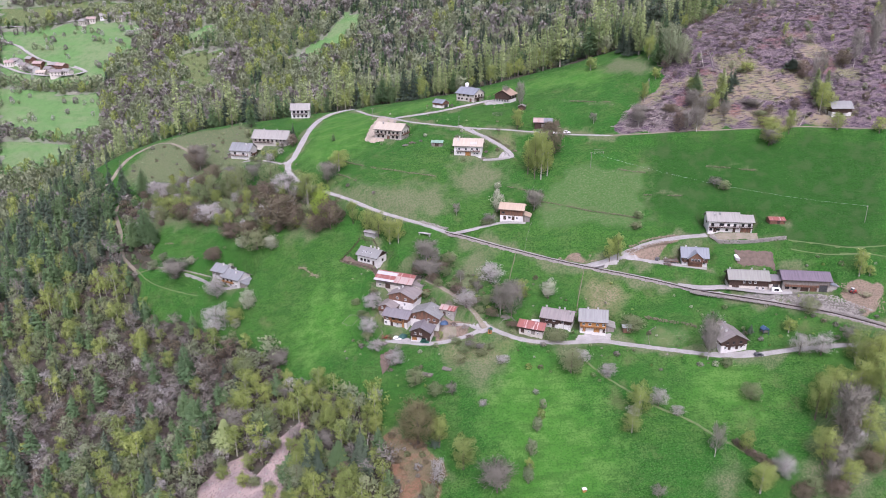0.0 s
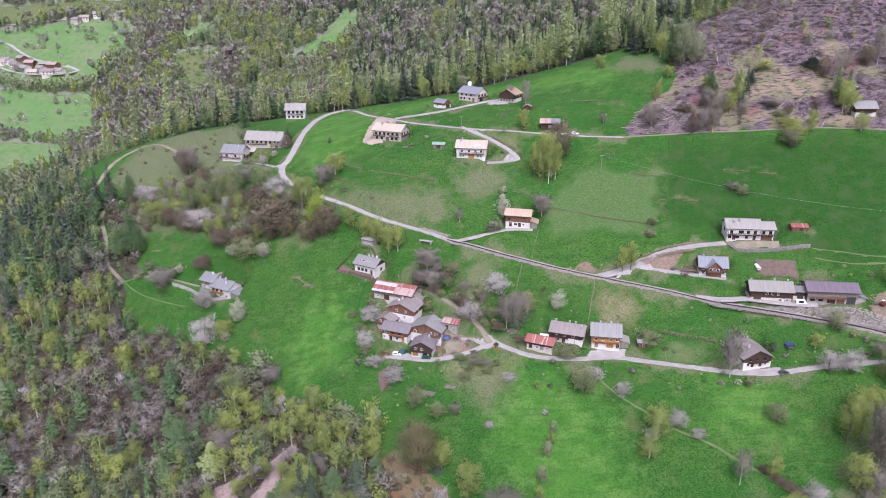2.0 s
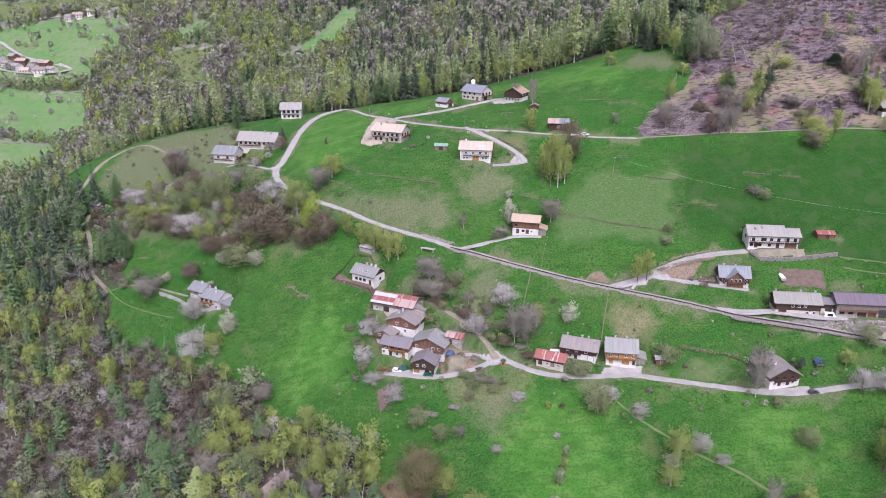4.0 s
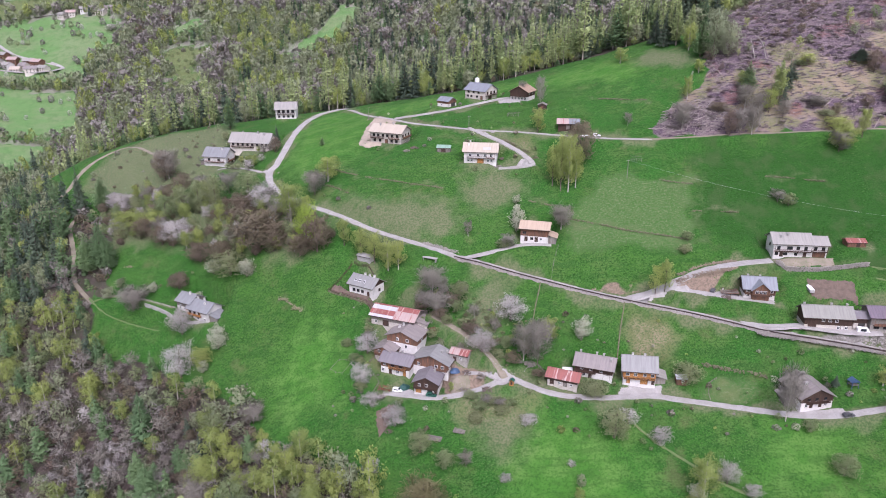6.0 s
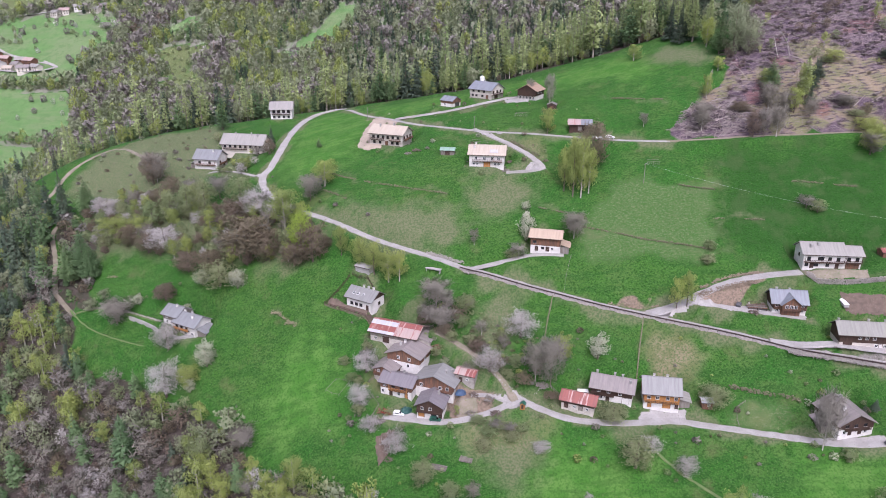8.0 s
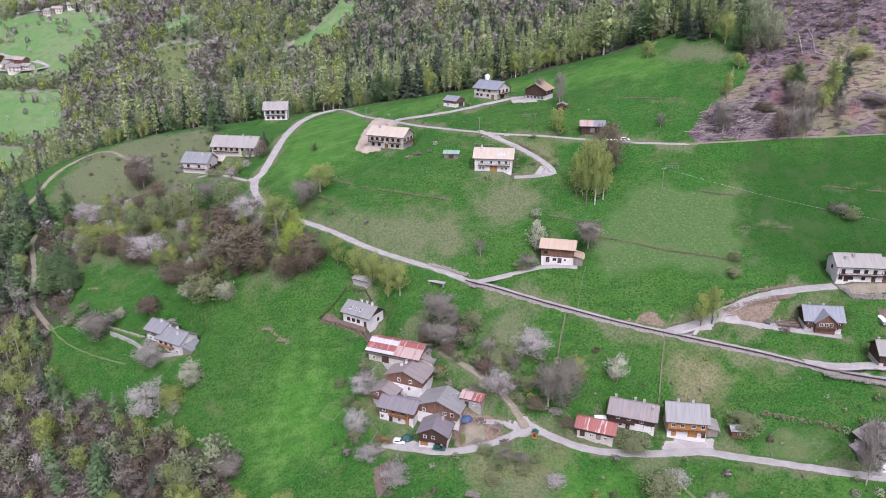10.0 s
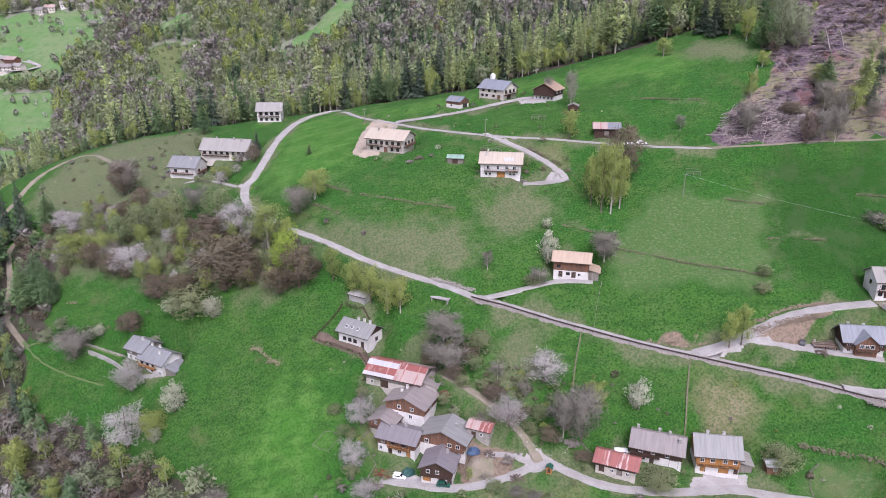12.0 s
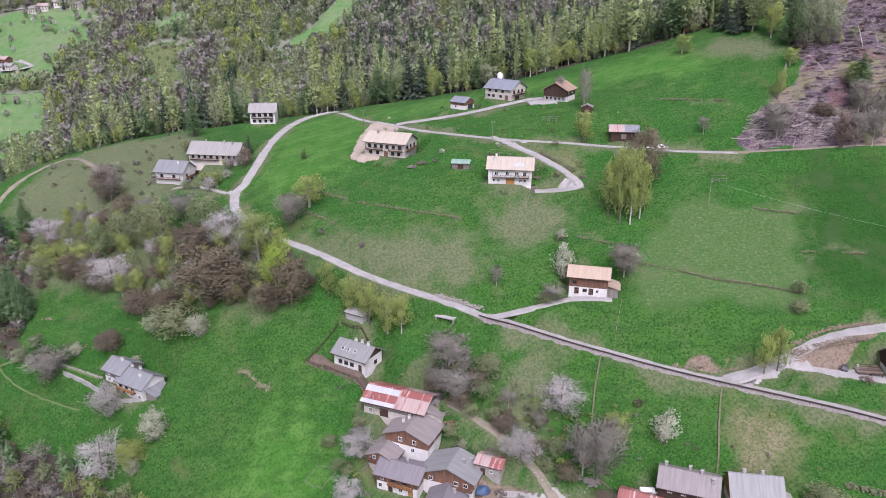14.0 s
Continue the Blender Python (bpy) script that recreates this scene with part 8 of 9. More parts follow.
car("car", "yard_car", 60, GREY_PAINT, "black car parked on a gravel yard")
car("car", "upper_car", 5, WHITE_PAINT, "white car parked on the upper lane")
car("car", "blue_car", 20, BLUE_PAINT, "blue car parked at the upper farm")


def tractor():
    x, y = SPOTS["tractor"]
    e = thing("tractor", x, y, ground_at(x, y), 20, "red farm tractor standing on bare earth", "tractor")
    bm = bmesh.new()
    prism(bm, [(-1.4, 0.7), (1.6, 0.7), (1.6, 1.5), (0.1, 1.65), (-1.4, 1.6)], -0.5, 0.5)
    bmesh.ops.recalc_face_normals(bm, faces=bm.faces)
    bmesh.ops.bevel(bm, geom=list(bm.edges), offset=0.08, segments=2, affect="EDGES")
    part("body", bm, RED_PAINT, e)
    cab = part("cab", boxes((-1.3, -0.1, -0.6, 0.6, 2.65, 2.75), *[(a, a + 0.09, b, b + 0.09, 1.6, 2.65) for a in (-1.28, -0.22) for b in (-0.58, 0.49)]), WHITE_PAINT, e)
    part("cab_glass", boxes((-1.2, -0.2, -0.56, 0.56, 1.62, 2.62)), GLASS, cab)
    for wx, r, w in ((-0.9, 0.85, 0.45), (1.2, 0.5, 0.32)):
        for wy in (-0.8, 0.8):
            q = part("wheel", wheel_shape(r, w), DARK_METAL, e)
            q.matrix_local = pose(wx, wy, r)
            part("rim", wheel_shape(r * 0.55, w + 0.03), RED_PAINT, q)


tractor()


# ---- poles and cable ----
def pole(spot, tall):
    x, y = SPOTS[spot]
    e = thing("power_pole", x, y, ground_at(x, y), 20, "slim grey wooden power pole on the meadow", "pole", "power poles")
    bm = bmesh.new()
    bmesh.ops.create_cone(bm, cap_ends=True, segments=8, radius1=0.17, radius2=0.11, depth=tall + 1, matrix=Matrix.Translation((0, 0, tall / 2 - 0.5)))
    part("shaft", bm, WOOD_GREY, e)
    arm = part("crossarm", boxes((-0.8, 0.8, -0.06, 0.06, tall - 0.5, tall - 0.38)), WOOD_GREY, e)
    for u in (-0.7, 0, 0.7):
        part("insulator", boxes((u - 0.05, u + 0.05, -0.05, 0.05, tall - 0.38, tall - 0.18)), WHITE_PAINT, arm)
    return Vector((x, y, ground_at(x, y) + tall - 0.2))


tops = [pole("pole_a", 9), pole("pole_c", 9), pole("pole_b", 7.5), pole("pole_d", 7.5)]


def cable(a, b, sag, label):
    n = 24
    c = bpy.data.curves.new("cable", "CURVE")
    c.dimensions, c.bevel_depth, c.bevel_resolution = "3D", 0.02, 1
    s = c.splines.new("POLY")
    s.points.add(n)
    for k in range(n + 1):
        t = k / n
        p = a.lerp(b, t)
        s.points[k].co = (p.x, p.y, p.z - sag * 4 * t * (1 - t), 1)
    c.materials.append(ROOF_ZINC)
    tagged(new("cable", c), label, "cable")


cable(tops[0], tops[1], 4.0, "pale power cable sagging across the meadow")


# ---- small things of yards and gardens ----
def heap(name, spot, r, tall, material, label, seed, count=60, size=0.5):
    """A loose pile of billets, boards or stones, each a piece of its own."""
    rng = random.Random(seed)
    x, y = SPOTS[spot]
    e = thing(name, x, y, ground_at(x, y), 0, label, "heap")
    piece = {"log_pile": "board", "wood_pile": "billet"}.get(name, "stone")
    shapes = []
    for k in range(3):
        bm = box(bmesh.new(), -1, 1, -0.26 - 0.08 * k, 0.25, -0.2, 0.2)
        for v in bm.verts:
            v.co += Vector((rng.uniform(-0.12, 0.12), rng.uniform(-0.05, 0.05), rng.uniform(-0.05, 0.05)))
        me = bpy.data.meshes.new(piece)
        bm.to_mesh(me)
        bm.free()
        me.materials.append(material)
        shapes.append(me)
    for k in range(count):
        a, d = rng.uniform(0, 6.28), r * math.sqrt(rng.uniform(0, 1))
        ob = part(piece, shapes[k % 3], None, e)
        s = size * rng.uniform(0.6, 1.3)
        ob.matrix_local = pose(math.cos(a) * d, math.sin(a) * d, rng.uniform(0, tall) * (1 - d / r * 0.8) + 0.1, rng.uniform(-25, 25), rng.uniform(-25, 25), rng.uniform(0, 180)) @ Matrix.Scale(s, 4)


def tarp_heap(spot, r, tall, material, label, seed):
    """A crumpled sheet drawn over a heap of clutter."""
    x, y = SPOTS[spot]
    rings, n = 9, 26
    verts, faces = [(0, 0, tall)], []
    for k in range(1, rings + 1):
        for i in range(n):
            a, d = 6.283 * i / n, r * k / rings * (1 + 0.18 * noise.noise(Vector((math.cos(6.283 * i / n) * 1.5, math.sin(6.283 * i / n) * 1.5, seed))))
            px, py = d * math.cos(a) * 1.25, d * math.sin(a)
            bump = noise.noise(Vector((px * 1.3, py * 1.3, seed + 4.0)))
            verts.append((px, py, max(0.02, tall * (1 - (k / rings) ** 3) * (1 + 0.45 * bump)) - (0.15 if k == rings else 0)))
    for i in range(n):
        faces.append((0, 1 + i, 1 + (i + 1) % n))
        for k in range(rings - 1):
            p, q = 1 + k * n, 1 + (k + 1) * n
            faces.append((p + i, q + i, q + (i + 1) % n, p + (i + 1) % n))
    e = thing("tarp_heap", x, y, ground_at(x, y), 20 * seed, label, "tarpaulin")
    part("sheet", mesh_from("sheet", verts, faces), material, e)


heap("log_pile", "pile_a", 2.6, 1.2, WOOD_GREY, "untidy pile of grey timber beside the yard", 1)
heap("log_pile", "pile_c", 2.2, 1.0, WOOD_GREY, "untidy pile of grey planks by the van", 2)
heap("log_pile", "logs", 3.0, 1.2, STRAW, "stack of pale cut boards on bare earth", 3, 50, 0.8)
heap("brush_pile", "pile_b", 2.0, 0.5, BARK, "brown heap of brushwood on the meadow", 4, 50, 0.4)
BLUE_TARP = surface("blue_tarpaulin", (0.05, 0.09, 0.16), (0.035, 0.06, 0.11), rough=0.5)
GREEN_TARP = surface("dark_green_tarpaulin", (0.02, 0.07, 0.06), (0.015, 0.05, 0.045), rough=0.5)
for n, (spot, mat, words) in enumerate((("w_a", WOOD_GREY, "grey timber beside a house wall"), ("w_b", BARK, "split firewood beside a house wall"), ("w_c", WOOD_GREY, "stacked planks beside a house"),
                                        ("w_d", BARK, "split firewood beside the terrace house"), ("w_e", WOOD_GREY, "grey planks beside the terrace house"), ("w_f", WOOD_RED, "reddish boards beside the hamlet yard"),
                                        ("w_g", BARK, "brown firewood behind the barn"), ("w_h", WOOD_GREY, "grey timber beside the farm"), ("w_i", BARK, "firewood beside the farm yard"),
                                        ("w_j", WOOD_GREY, "old planks beside the lane"), ("w_k", BARK, "brushwood beside the hamlet lane"), ("w_l", WOOD_GREY, "weathered timber beside a farm wall"), ("w_m", WOOD_GREY, "grey timber on the bank beside the cars"),
                                        ("w_n", BARK, "brown firewood on bare ground inside the hamlet"), ("w_o", WOOD_GREY, "pale planks and stones inside the hamlet"), ("w_p", WOOD_RED, "rusty boards behind the striped barn"))):
    heap("wood_pile", spot, 1.6 + 0.3 * (n % 3), 1.1, mat, "loose heap of " + words, 40 + n, 28, 0.6)
tarp_heap("t_a", 1.8, 1.3, BLUE_TARP, "clutter under blue tarpaulin beside the gabled house", 1)
tarp_heap("t_b", 2.0, 1.3, GREEN_TARP, "clutter under dark green tarpaulin in the yard", 2)
heap("stone_heap", "stones", 2.2, 0.8, STONE, "heap of pale stones below the lane", 5, 70, 0.45)


def slatted_bed(spot, turn, l, w, label):
    x, y = SPOTS[spot]
    e = thing("garden_bed", x, y, ground_at(x, y) + 0.1, turn, label, "garden bed", "garden beds")
    for k in range(5):
        part("plank", with_material(shared(("plank", l), lambda: boxes((-l / 2, l / 2, -0.25, 0.25, -0.3, 0.25))), WOOD_GREY), None, e).matrix_local = pose(0, (k - 2) * w / 5, 0)


slatted_bed("bed_a", -18, 5.5, 5.0, "grey planked vegetable beds below the hamlet")
slatted_bed("bed_b", -18, 4.5, 4.0, "grey planked vegetable beds below the hamlet")


def slab_roof():
    x, y = SPOTS["slab"]
    e = thing("bus_shelter", x, y, ground_at(x, y), -27, "low concrete shelter roof beside the lane", "shelter")
    part("roof", boxes((-3.4, 3.4, -1.2, 1.2, 0.75, 1.0)), CONCRETE, e)
    for u in (-3.0, 3.0):
        part("side_wall", boxes((u - 0.12, u + 0.12, -1.0, 1.0, -0.8, 0.75)), CONCRETE, e)
    part("back_wall", boxes((-2.88, 2.88, 0.8, 1.0, -0.8, 0.75)), CONCRETE, e)


slab_roof()


def swing():
    x, y = SPOTS["swing"]
    e = thing("play_frame", x, y, ground_at(x, y), 10, "blue play tower with small roof in a garden", "play frame")
    for a in (-1.4, 1.4):
        for b in (-1.2, 1.2):
            part("leg", boxes((a - 0.09, a + 0.09, b - 0.09, b + 0.09, -0.3, 2.6)), BLUE_PAINT, e)
    part("deck", boxes((-1.5, 1.5, -1.3, 1.3, 1.2, 1.32)), WOOD_GREY, e)
    bm = bmesh.new()
    prism(bm, [(-1.8, 2.5), (1.8, 2.5), (0, 3.7)], -1.5, 1.5)
    bmesh.ops.recalc_face_normals(bm, faces=bm.faces)
    part("roof", bm, BLUE_PAINT, e)


swing()


def tank():
    x, y = 16.5, 512.0
    e = thing("silo", x, y, ground_at(x, y), 0, "short white cylindrical silo behind the upper farm", "silo")
    bm = bmesh.new()
    bmesh.ops.create_cone(bm, cap_ends=True, segments=20, radius1=1.3, radius2=1.3, depth=11.0, matrix=Matrix.Translation((0, 0, 4.0)))
    part("drum", bm, WHITE_PAINT, e)
    bm = bmesh.new()
    bmesh.ops.create_cone(bm, cap_ends=True, segments=20, radius1=1.35, radius2=0.3, depth=0.7, matrix=Matrix.Translation((0, 0, 9.85)))
    part("lid", bm, WHITE_PAINT, e)


tank()


def field_box():
    x, y = SPOTS["box"]
    e = thing("field_box", x, y, ground_at(x, y), 15, "small white-topped wooden box on the meadow", "box")
    part("box_body", boxes((-0.7, 0.7, -0.6, 0.6, -0.3, 1.0)), WOOD_GOLD, e)
    part("box_lid", boxes((-0.85, 0.85, -0.75, 0.75, 1.0, 1.12)), WHITE_PAINT, e)


field_box()


def seed_frame():
    x, y = SPOTS["seed"]
    e = thing("cold_frame", x, y, ground_at(x, y), -6, "long white garden cold frame beside a ploughed plot", "cold frame")
    part("frame_body", boxes((-0.9, 0.9, -3.8, 3.8, -0.6, 0.55)), CONCRETE, e)
    bm = bmesh.new()
    prism(bm, [(-1.0, 0.56), (1.0, 0.56), (0.0, 1.0)], -3.9, 3.9)
    bmesh.ops.recalc_face_normals(bm, faces=bm.faces)
    part("frame_cover", bm, WHITE_PAINT, e)


seed_frame()


def lean_to():
    x, y = SPOTS["lean"]
    e = thing("lean_to", x, y, ground_at(x, y), -24, "small lean-to with red and pale sheet roof", "lean-to")
    part("lean_to_wall", boxes((-1.8, 1.8, -1.2, 1.2, -1.5, 2.4)), WOOD_GREY, e)
    bm = bmesh.new()
    prism(bm, [(-2.3, 2.2), (2.3, 3.2), (2.3, 3.35), (-2.3, 2.35)], -1.6, 1.6)
    bmesh.ops.recalc_face_normals(bm, faces=bm.faces)
    part("lean_to_roof", bm, ROOF_RUST, e)


lean_to()


def timber_deck():
    x, y = 115.9, 349.8
    e = thing("timber_deck", x, y, ground_at(x, y) + 0.2, -8, "raised deck of weathered reddish planks beside the slate-roofed house", "deck")
    for k in range(9):
        part("plank", with_material(shared(("plank", "deck"), lambda: boxes((-3.6, 3.6, -0.26, 0.26, 0.9, 0.99))), WOOD_GREY if k % 3 else WOOD_RED), None, e).matrix_local = pose(0, (k - 4) * 0.62, 0)
    for a in (-3.3, 0.0, 3.3):
        for b in (-2.5, 2.5):
            part("post", with_material(shared(("post", "deck"), lambda: boxes((-0.1, 0.1, -0.1, 0.1, -1.2, 0.9))), WOOD_DARK), None, e).matrix_local = pose(a, b, 0)
    for k in range(5):
        part("rail", with_material(shared(("rail", "deck"), lambda: boxes((-3.6, 3.6, -0.05, 0.05, 1.75, 1.85))), WOOD_DARK), None, e).matrix_local = pose(0, (k - 2) * 1.3, 0)


timber_deck()


def kiosk():
    x, y = 22.4, 314.6
    e = thing("kiosk", x, y, ground_at(x, y) + 0.1, -20, "tiny yellow wooden hut with a green gable roof by the lane", "hut")
    part("wall", boxes((-0.8, 0.8, -0.7, 0.7, -0.5, 1.7)), WOOD_GOLD, e)
    bm = bmesh.new()
    prism(bm, [(-1.1, 1.6), (0, 2.35), (1.1, 1.6), (1.1, 1.72), (0, 2.5), (-1.1, 1.72)], -0.95, 0.95)
    bmesh.ops.recalc_face_normals(bm, faces=bm.faces)
    part("roof", bm, GREEN_PAINT, e, "green painted gable roof")
    part("door", boxes((-0.4, 0.4, -0.74, -0.68, 0.0, 1.5)), WOOD_DARK, e)


kiosk()


def frame_rack(spot, turn, l, w, label):
    x, y = SPOTS[spot]
    e = thing("drying_rack", x, y, ground_at(x, y), turn, label, "rack")
    for a in (-l / 2, 0, l / 2):
        for b in (-w / 2, w / 2):
            part("post", with_material(shared(("post", 1.3), lambda: boxes((-0.07, 0.07, -0.07, 0.07, -0.4, 1.3))), WOOD_GREY), None, e).matrix_local = pose(a, b, 0)
    for b in (-w / 2, w / 2):
        part("rack_bar", boxes((-l / 2 - 0.2, l / 2 + 0.2, b - 0.05, b + 0.05, 1.2, 1.32)), WOOD_GREY, e)
    part("rack_floor", boxes(*[(-l / 2 + l * k / 6, -l / 2 + l * k / 6 + 0.2, -w / 2, w / 2, 0.1, 0.16) for k in range(6)]), WOOD_GREY, e)


frame_rack("frame_a", -10, 5, 4, "open grey wooden rack standing on the meadow")
frame_rack("frame_b", -15, 6, 4, "open grey wooden rack over a garden plot")
frame_rack("scaffold", -20, 9, 4, "grey wooden trellis beside the tan-roofed house")


def wheel_trailer():
    x, y = SPOTS["trailer"]
    e = thing("trailer", x, y, ground_at(x, y), 5, "flat white trailer beside the upper lane", "trailer")
    part("bed", boxes((-2.4, 2.4, -1.0, 1.0, 0.55, 0.75), (-2.4, 2.4, -1.0, -0.94, 0.75, 1.1), (-2.4, 2.4, 0.94, 1.0, 0.75, 1.1)), WHITE_PAINT, e)
    part("drawbar", boxes((2.4, 3.6, -0.06, 0.06, 0.5, 0.62)), DARK_METAL, e)
    for wy in (-0.95, 0.95):
        part("wheel", with_material(shared("tyre", wheel_shape), DARK_METAL), None, e).matrix_local = pose(0, wy, 0.32)


wheel_trailer()


# ---- cleared slope: felled stems, brushwood and stumps ----
def slash():
    rng = np.random.default_rng(17)
    spots = scatter("clearcut", 9500, 0.7, 31, lambda x, y: clear_of(x, y, 3.0) & (x < 300)) + scatter("debris", 1300, 0.45, 32, lambda x, y: clear_of(x, y, 3.0))
    p = np.array([(q[0], q[1]) for q in spots])
    z = height(p[:, 0], p[:, 1])
    quads, tint = [], []
    for (x, y), gz in zip(p, z):
        # stems lie mostly across the slope, in loose swathes
        drift = noise.noise(Vector((x / 22, y / 22, 5.0)))
        a = rng.normal(0.2 + drift * 1.6, 0.55)
        big = rng.uniform() < 0.07
        if not big and rng.uniform() < straw_at(x, y) * 0.65:
            continue
        l = rng.uniform(3, 7) if big else rng.uniform(0.5, 2.2)
        r = rng.uniform(0.12, 0.24) if big else rng.uniform(0.07, 0.2)
        d = np.array((math.cos(a), math.sin(a)))
        e0, e1 = (x - d[0] * l / 2, y - d[1] * l / 2), (x + d[0] * l / 2, y + d[1] * l / 2)
        h = height(np.array([e0[0], e1[0]]), np.array([e0[1], e1[1]])) if big else np.array([gz, gz])
        q = tube((*e0, h[0] + r + rng.uniform(0, 0.3)), (*e1, h[1] + r + rng.uniform(0, 0.4)), r, r * 0.6, 3)
        quads.append(q)
        tint.append(np.full(len(q) * 3, np.clip(0.62 - 0.7 * drift + rng.normal(0, 0.22), 0, 0.999), np.float32))
    me = quad_mesh("felled_brushwood", np.concatenate(quads), leaf_material("weathered_brushwood", (0.32, 0.275, 0.25), (0.105, 0.085, 0.092), 0.5, thin=0.0))
    at = me.attributes.new("tint", "FLOAT", "POINT")
    at.data.foreach_set("value", np.concatenate(tint))
    tagged(new("felled_brushwood", me), "grey-purple felled stems and brushwood on the cleared slope", "brushwood", kind="stuff")
    shrubs = []
    for x, y, r, s in scatter("clearcut", 240, 4.5, 33, lambda x, y: clear_of(x, y, 4.0) & (x < 300)):
        kind = choose(s, ((0.25, "purple"), (0.25, "brown"), (0.2, "olive"), (0.18, "lime"), (1, "bare")))
        shrubs.append((kind, x, y, *size_for(kind, r, 0.45 + 0.5 * r)))
    piles = []
    for x, y, r, s in scatter("clearcut", 2200, 1.7, 35, lambda x, y: clear_of(x, y, 4.0) & (x < 300)):
        if straw_at(x, y) < 0.50:
            piles.append((choose(s, ((0.62, "purple"), (0.14, "brown"), (1, "bare"))), x, y, 0.6 + 0.9 * r, 1.6 + 2.6 * ((r * 9.7) % 1)))
    forest("brush_heaps", "low purple-grey heaps of branches on the cleared slope", piles, "far")
    forest("clearing_scrub", "low brown and green scrub on the cleared slope", shrubs, "mid")


slash()


def snag(spot, tall, lean, turn, material, label):
    """A bare standing or leaning trunk with a few broken limbs."""
    x, y = SPOTS[spot]
    rng = np.random.default_rng(int(abs(x * 7 + y)))
    e = thing("dead_tree", x, y, ground_at(x, y), turn, label, "tree", "bare leaning trunks")
    tip = np.array((math.sin(radians(lean)) * tall, 0, math.cos(radians(lean)) * tall))
    mid_p = tip * 0.55 + np.array((-0.04, 0.03, 0.04)) * tall
    part("trunk", quad_mesh("trunk", np.concatenate([tube((0, 0, -0.5), mid_p, 0.22, 0.15, 6), tube(mid_p, tip, 0.15, 0.05, 5)]), material), None, e)
    for k in range(5):
        t = rng.uniform(0.45, 0.95)
        a = rng.uniform(0, 6.28)
        p = tip * t
        q = p + np.array((math.cos(a), math.sin(a), 0.7)) * tall * rng.uniform(0.08, 0.16)
        part("limb", quad_mesh("limb", tube(p, q, 0.07, 0.03, 4), material), None, e)


for n, (spot, tall, lean) in enumerate((("sn_a", 11, 12), ("sn_b", 10, 6), ("sn_c", 12, 38), ("sn_d", 11, 52), ("sn_e", 13, 30), ("sn_f", 12, 4), ("sn_g", 14, 3), ("sn_h", 10, 8))):
    snag(spot, tall, lean, n * 47, LARCH_BARK if n % 2 else BIRCH_BARK, "pale bare trunk standing alone on the cleared slope")
for n, (spot, tall, lean) in enumerate((("bi_a", 10, 28), ("bi_b", 11, 34), ("bi_c", 9, 18), ("bi_d", 10, -24), ("bi_e", 9, 14), ("bi_f", 10, -20), ("bi_g", 9, 22))):
    snag(spot, tall, lean, 20 + n * 9, BIRCH_BARK, "leaning white birch trunk at the wood's edge")


# ---- houses of the hamlets across the valley ----
FAR_SITES = [(-616.4, 1091.6), (-599.4, 1081), (-584.9, 1075.9), (-568.4, 1065.6), (-561.2, 1073.8), (-545.8, 1059.9), (-545.8, 1080.1), (-598.4, 1097.8), (-622.6, 1086.9), (-559.6, 1083.9), (-532.2, 1066.2), (-580.9, 1085.8), (-551.8, 1183.9), (-542.3, 1188.9), (-526, 1197.8), (-513.9, 1201.1), (-500.8, 1193.8), (-491.1, 1201.9)]


def far_house(x, y, k):
    rng = random.Random(k)
    l, w, eave, rise = rng.uniform(11, 16), rng.uniform(9, 11), rng.uniform(5, 6.5), 2.8
    z = ground_at(x, y) - 0.5
    e = thing("house", x, y, z, rng.uniform(-35, 25), rng.choice(("distant chalet with brown roof across the valley", "distant wooden house with reddish roof across the valley")), "house", "houses across the valley")
    far_roof = rng.choice((ROOF_BROWN, ROOF_RUST, ROOF_PALE, ROOF_BROWN, ROOF_TAN))
    part("wall", gable_body(l, w / 2, -4, eave, eave + rise), rng.choice((ROUGHCAST, CREAM, PLASTER, CREAM, WOOD_RED)), e)
    for side in (-1, 1):
        part("roof_slope", slab(-l / 2 - 0.9, l / 2 + 0.9, w / 2 + 0.9, side, eave - 0.5, eave + rise + 0.05), far_roof, e)
    for u in (-0.3, 0.0, 0.3):
        for wz in (1.6, 4.2):
            win = part("window", with_material(opening_mesh(1.2, 1.3), WOOD_DARK), None, e)
            win.matrix_local = pose(u * l, -w / 2 - 0.03, wz)
            part("pane", with_material(shared(("pane", 1.2, 1.3), lambda: boxes((-0.6, 0.6, -0.02, 0.0, -0.65, 0.65))), GLASS), None, win)
    add_chimney(e, l * 0.2, w * 0.1, eave + rise * 0.8, CONCRETE)


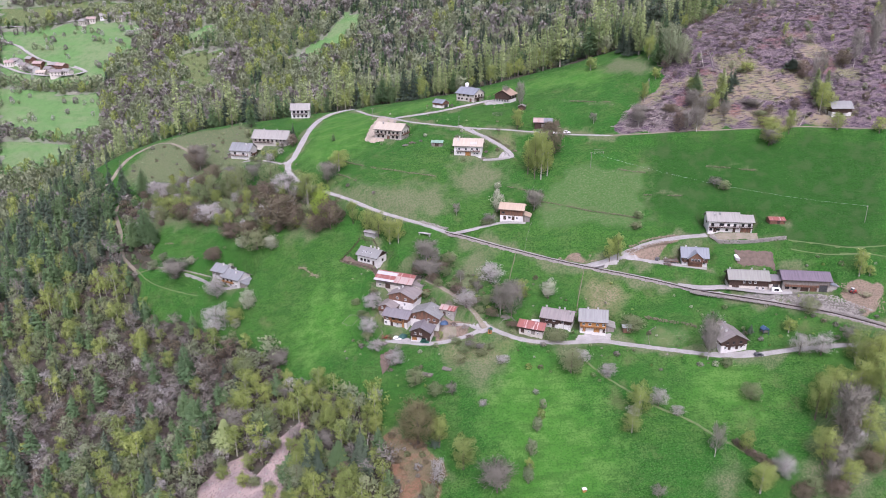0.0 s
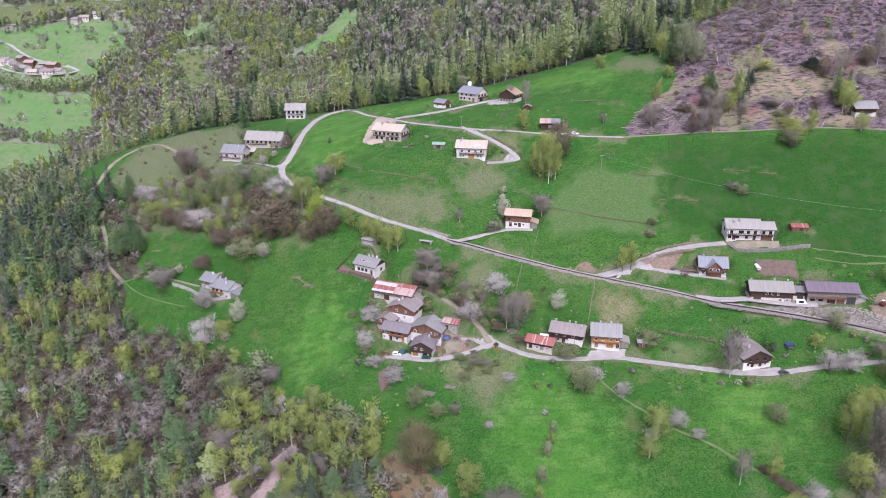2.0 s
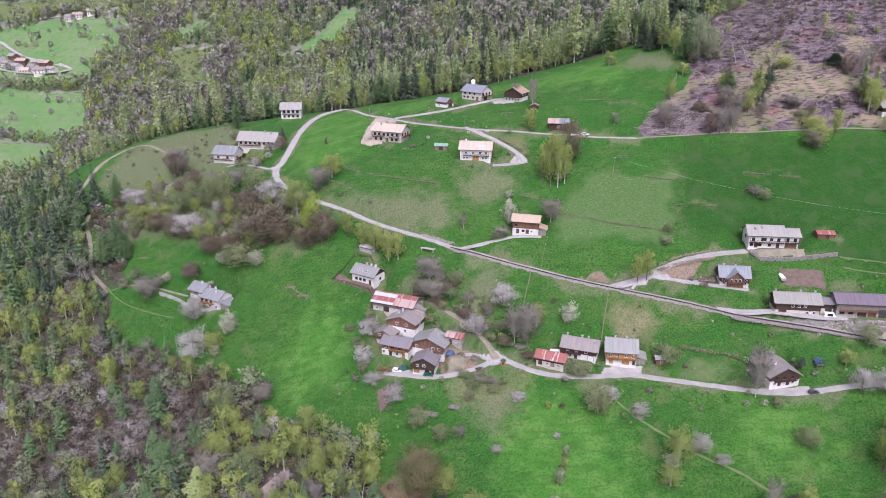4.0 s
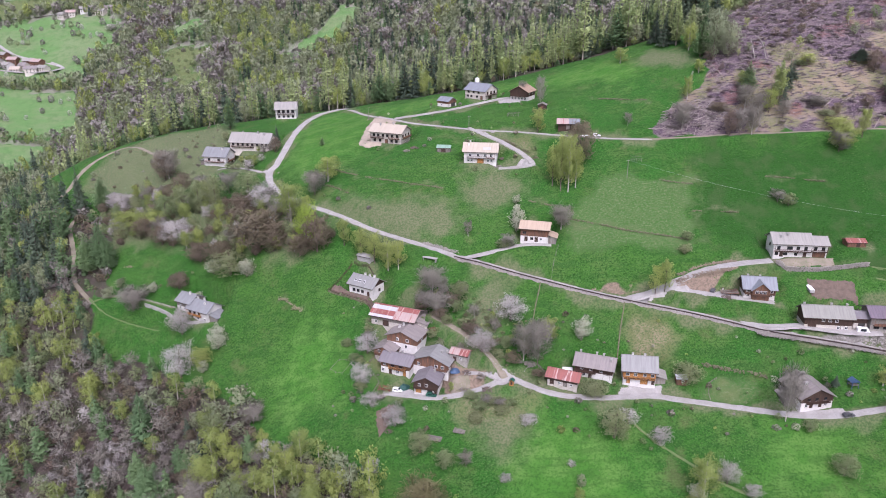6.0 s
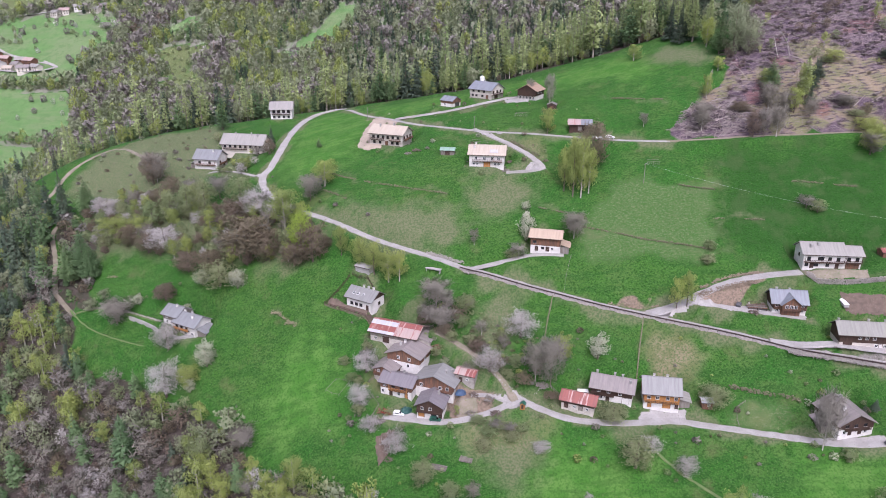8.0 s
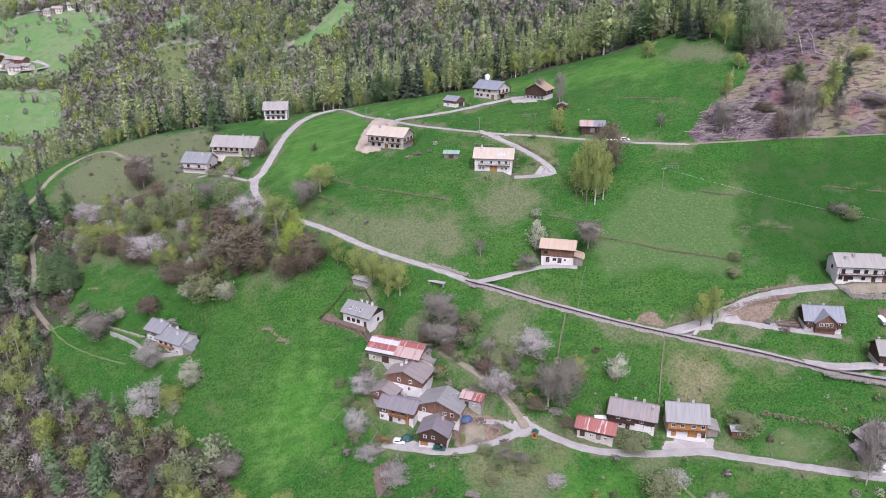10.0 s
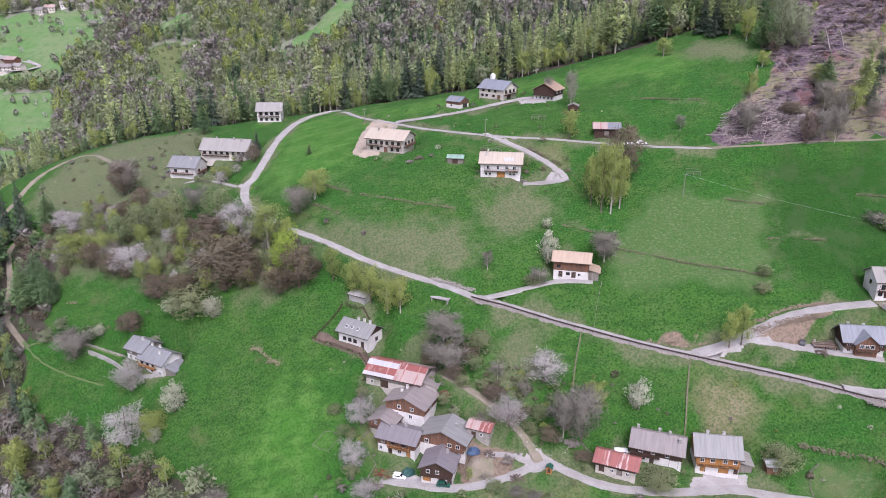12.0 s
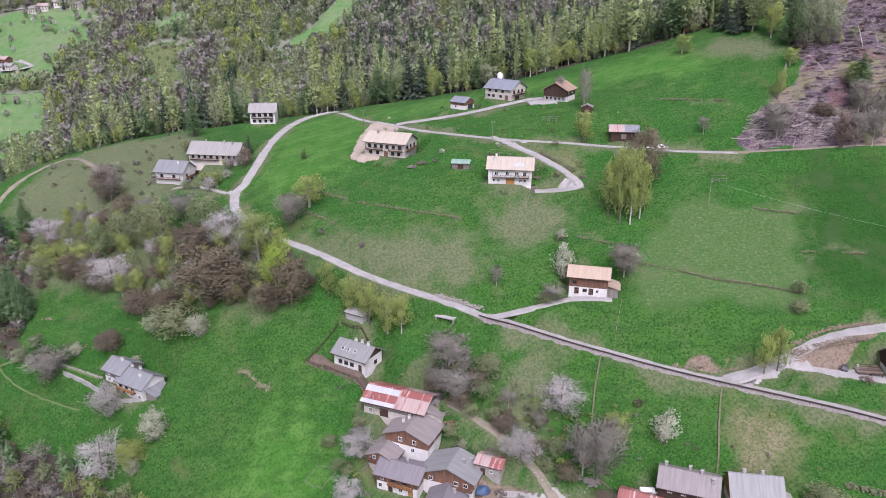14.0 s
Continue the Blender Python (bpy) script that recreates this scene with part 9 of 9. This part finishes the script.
for k, (fx, fy) in enumerate(FAR_SITES):
    far_house(fx, fy, k)
far_clumps = []
for x, y, r, s in scatter([(-700, 930), (-690, 1250), (-430, 1250), (-420, 930)], 420, 7, 41, lambda x, y: ~on_far_wood(x, y)):
    hedge = noise.noise(Vector((x / 38, y / 16, 7.0)))
    if hedge > 0.22 or s < 0.08:
        kind = choose((s * 9.1) % 1.0, ((0.30, "blossom"), (0.2, "olive"), (0.3, "ash"), (1, "budding")))
        far_clumps.append((kind, x, y, *size_for(kind, r, 1.25)))
forest("far_orchards", "scattered fruit trees and hedges on far meadows", far_clumps, "far")


# ---- tussocks and flower heads that roughen the meadows ----
def tussocks():
    rng = np.random.default_rng(3)
    spots = scatter([(-190, 235), (-150, 470), (-60, 545), (130, 535), (250, 410), (230, 215), (0, 215)], 30000, 0.8, 51, lambda x, y: clear_of(x, y, 2.4, 7.0))
    p = np.array(spots)
    shut = np.any([inside(AREAS[n], p[:, 0], p[:, 1]) for n in ("woods_left", "woods_belt", "clearcut", "plot", "building_site", "heap")], 0)
    p = p[~shut]
    n = len(p)
    z = height(p[:, 0], p[:, 1])
    clump = np.array([noise.noise(Vector((x / 14, y / 14, 2.0))) for x, y in p[:, :2]])
    base = np.stack([p[:, 0], p[:, 1], z - 0.05], 1)
    quads = []
    for k in range(2):
        a = rng.uniform(0, 6.28, n)
        way = unit(np.stack([np.cos(a), np.sin(a), np.full(n, 0.45)], 1))
        across = np.stack([-np.sin(a), np.cos(a), np.zeros(n)], 1)
        size = (0.14 + 0.2 * p[:, 2] ** 2) * (1 + clump)
        quads.append(quads_along(base, way, across, size, size * 2.6))
    me = quad_mesh("meadow_tussocks", np.concatenate(quads), leaf_material("tussock_grass", (0.036, 0.112, 0.020), (0.125, 0.185, 0.060), 0.6, thin=0.5))
    at = me.attributes.new("tint", "FLOAT", "POINT")
    at.data.foreach_set("value", np.tile(np.repeat(np.clip(p[:, 3] * 0.6 + clump * 0.5, 0, 0.999), 3), 2).astype(np.float32))
    tagged(new("meadow_tussocks", me), "coarse green and yellowish tussocks in the meadows", "grass", kind="stuff")


tussocks()
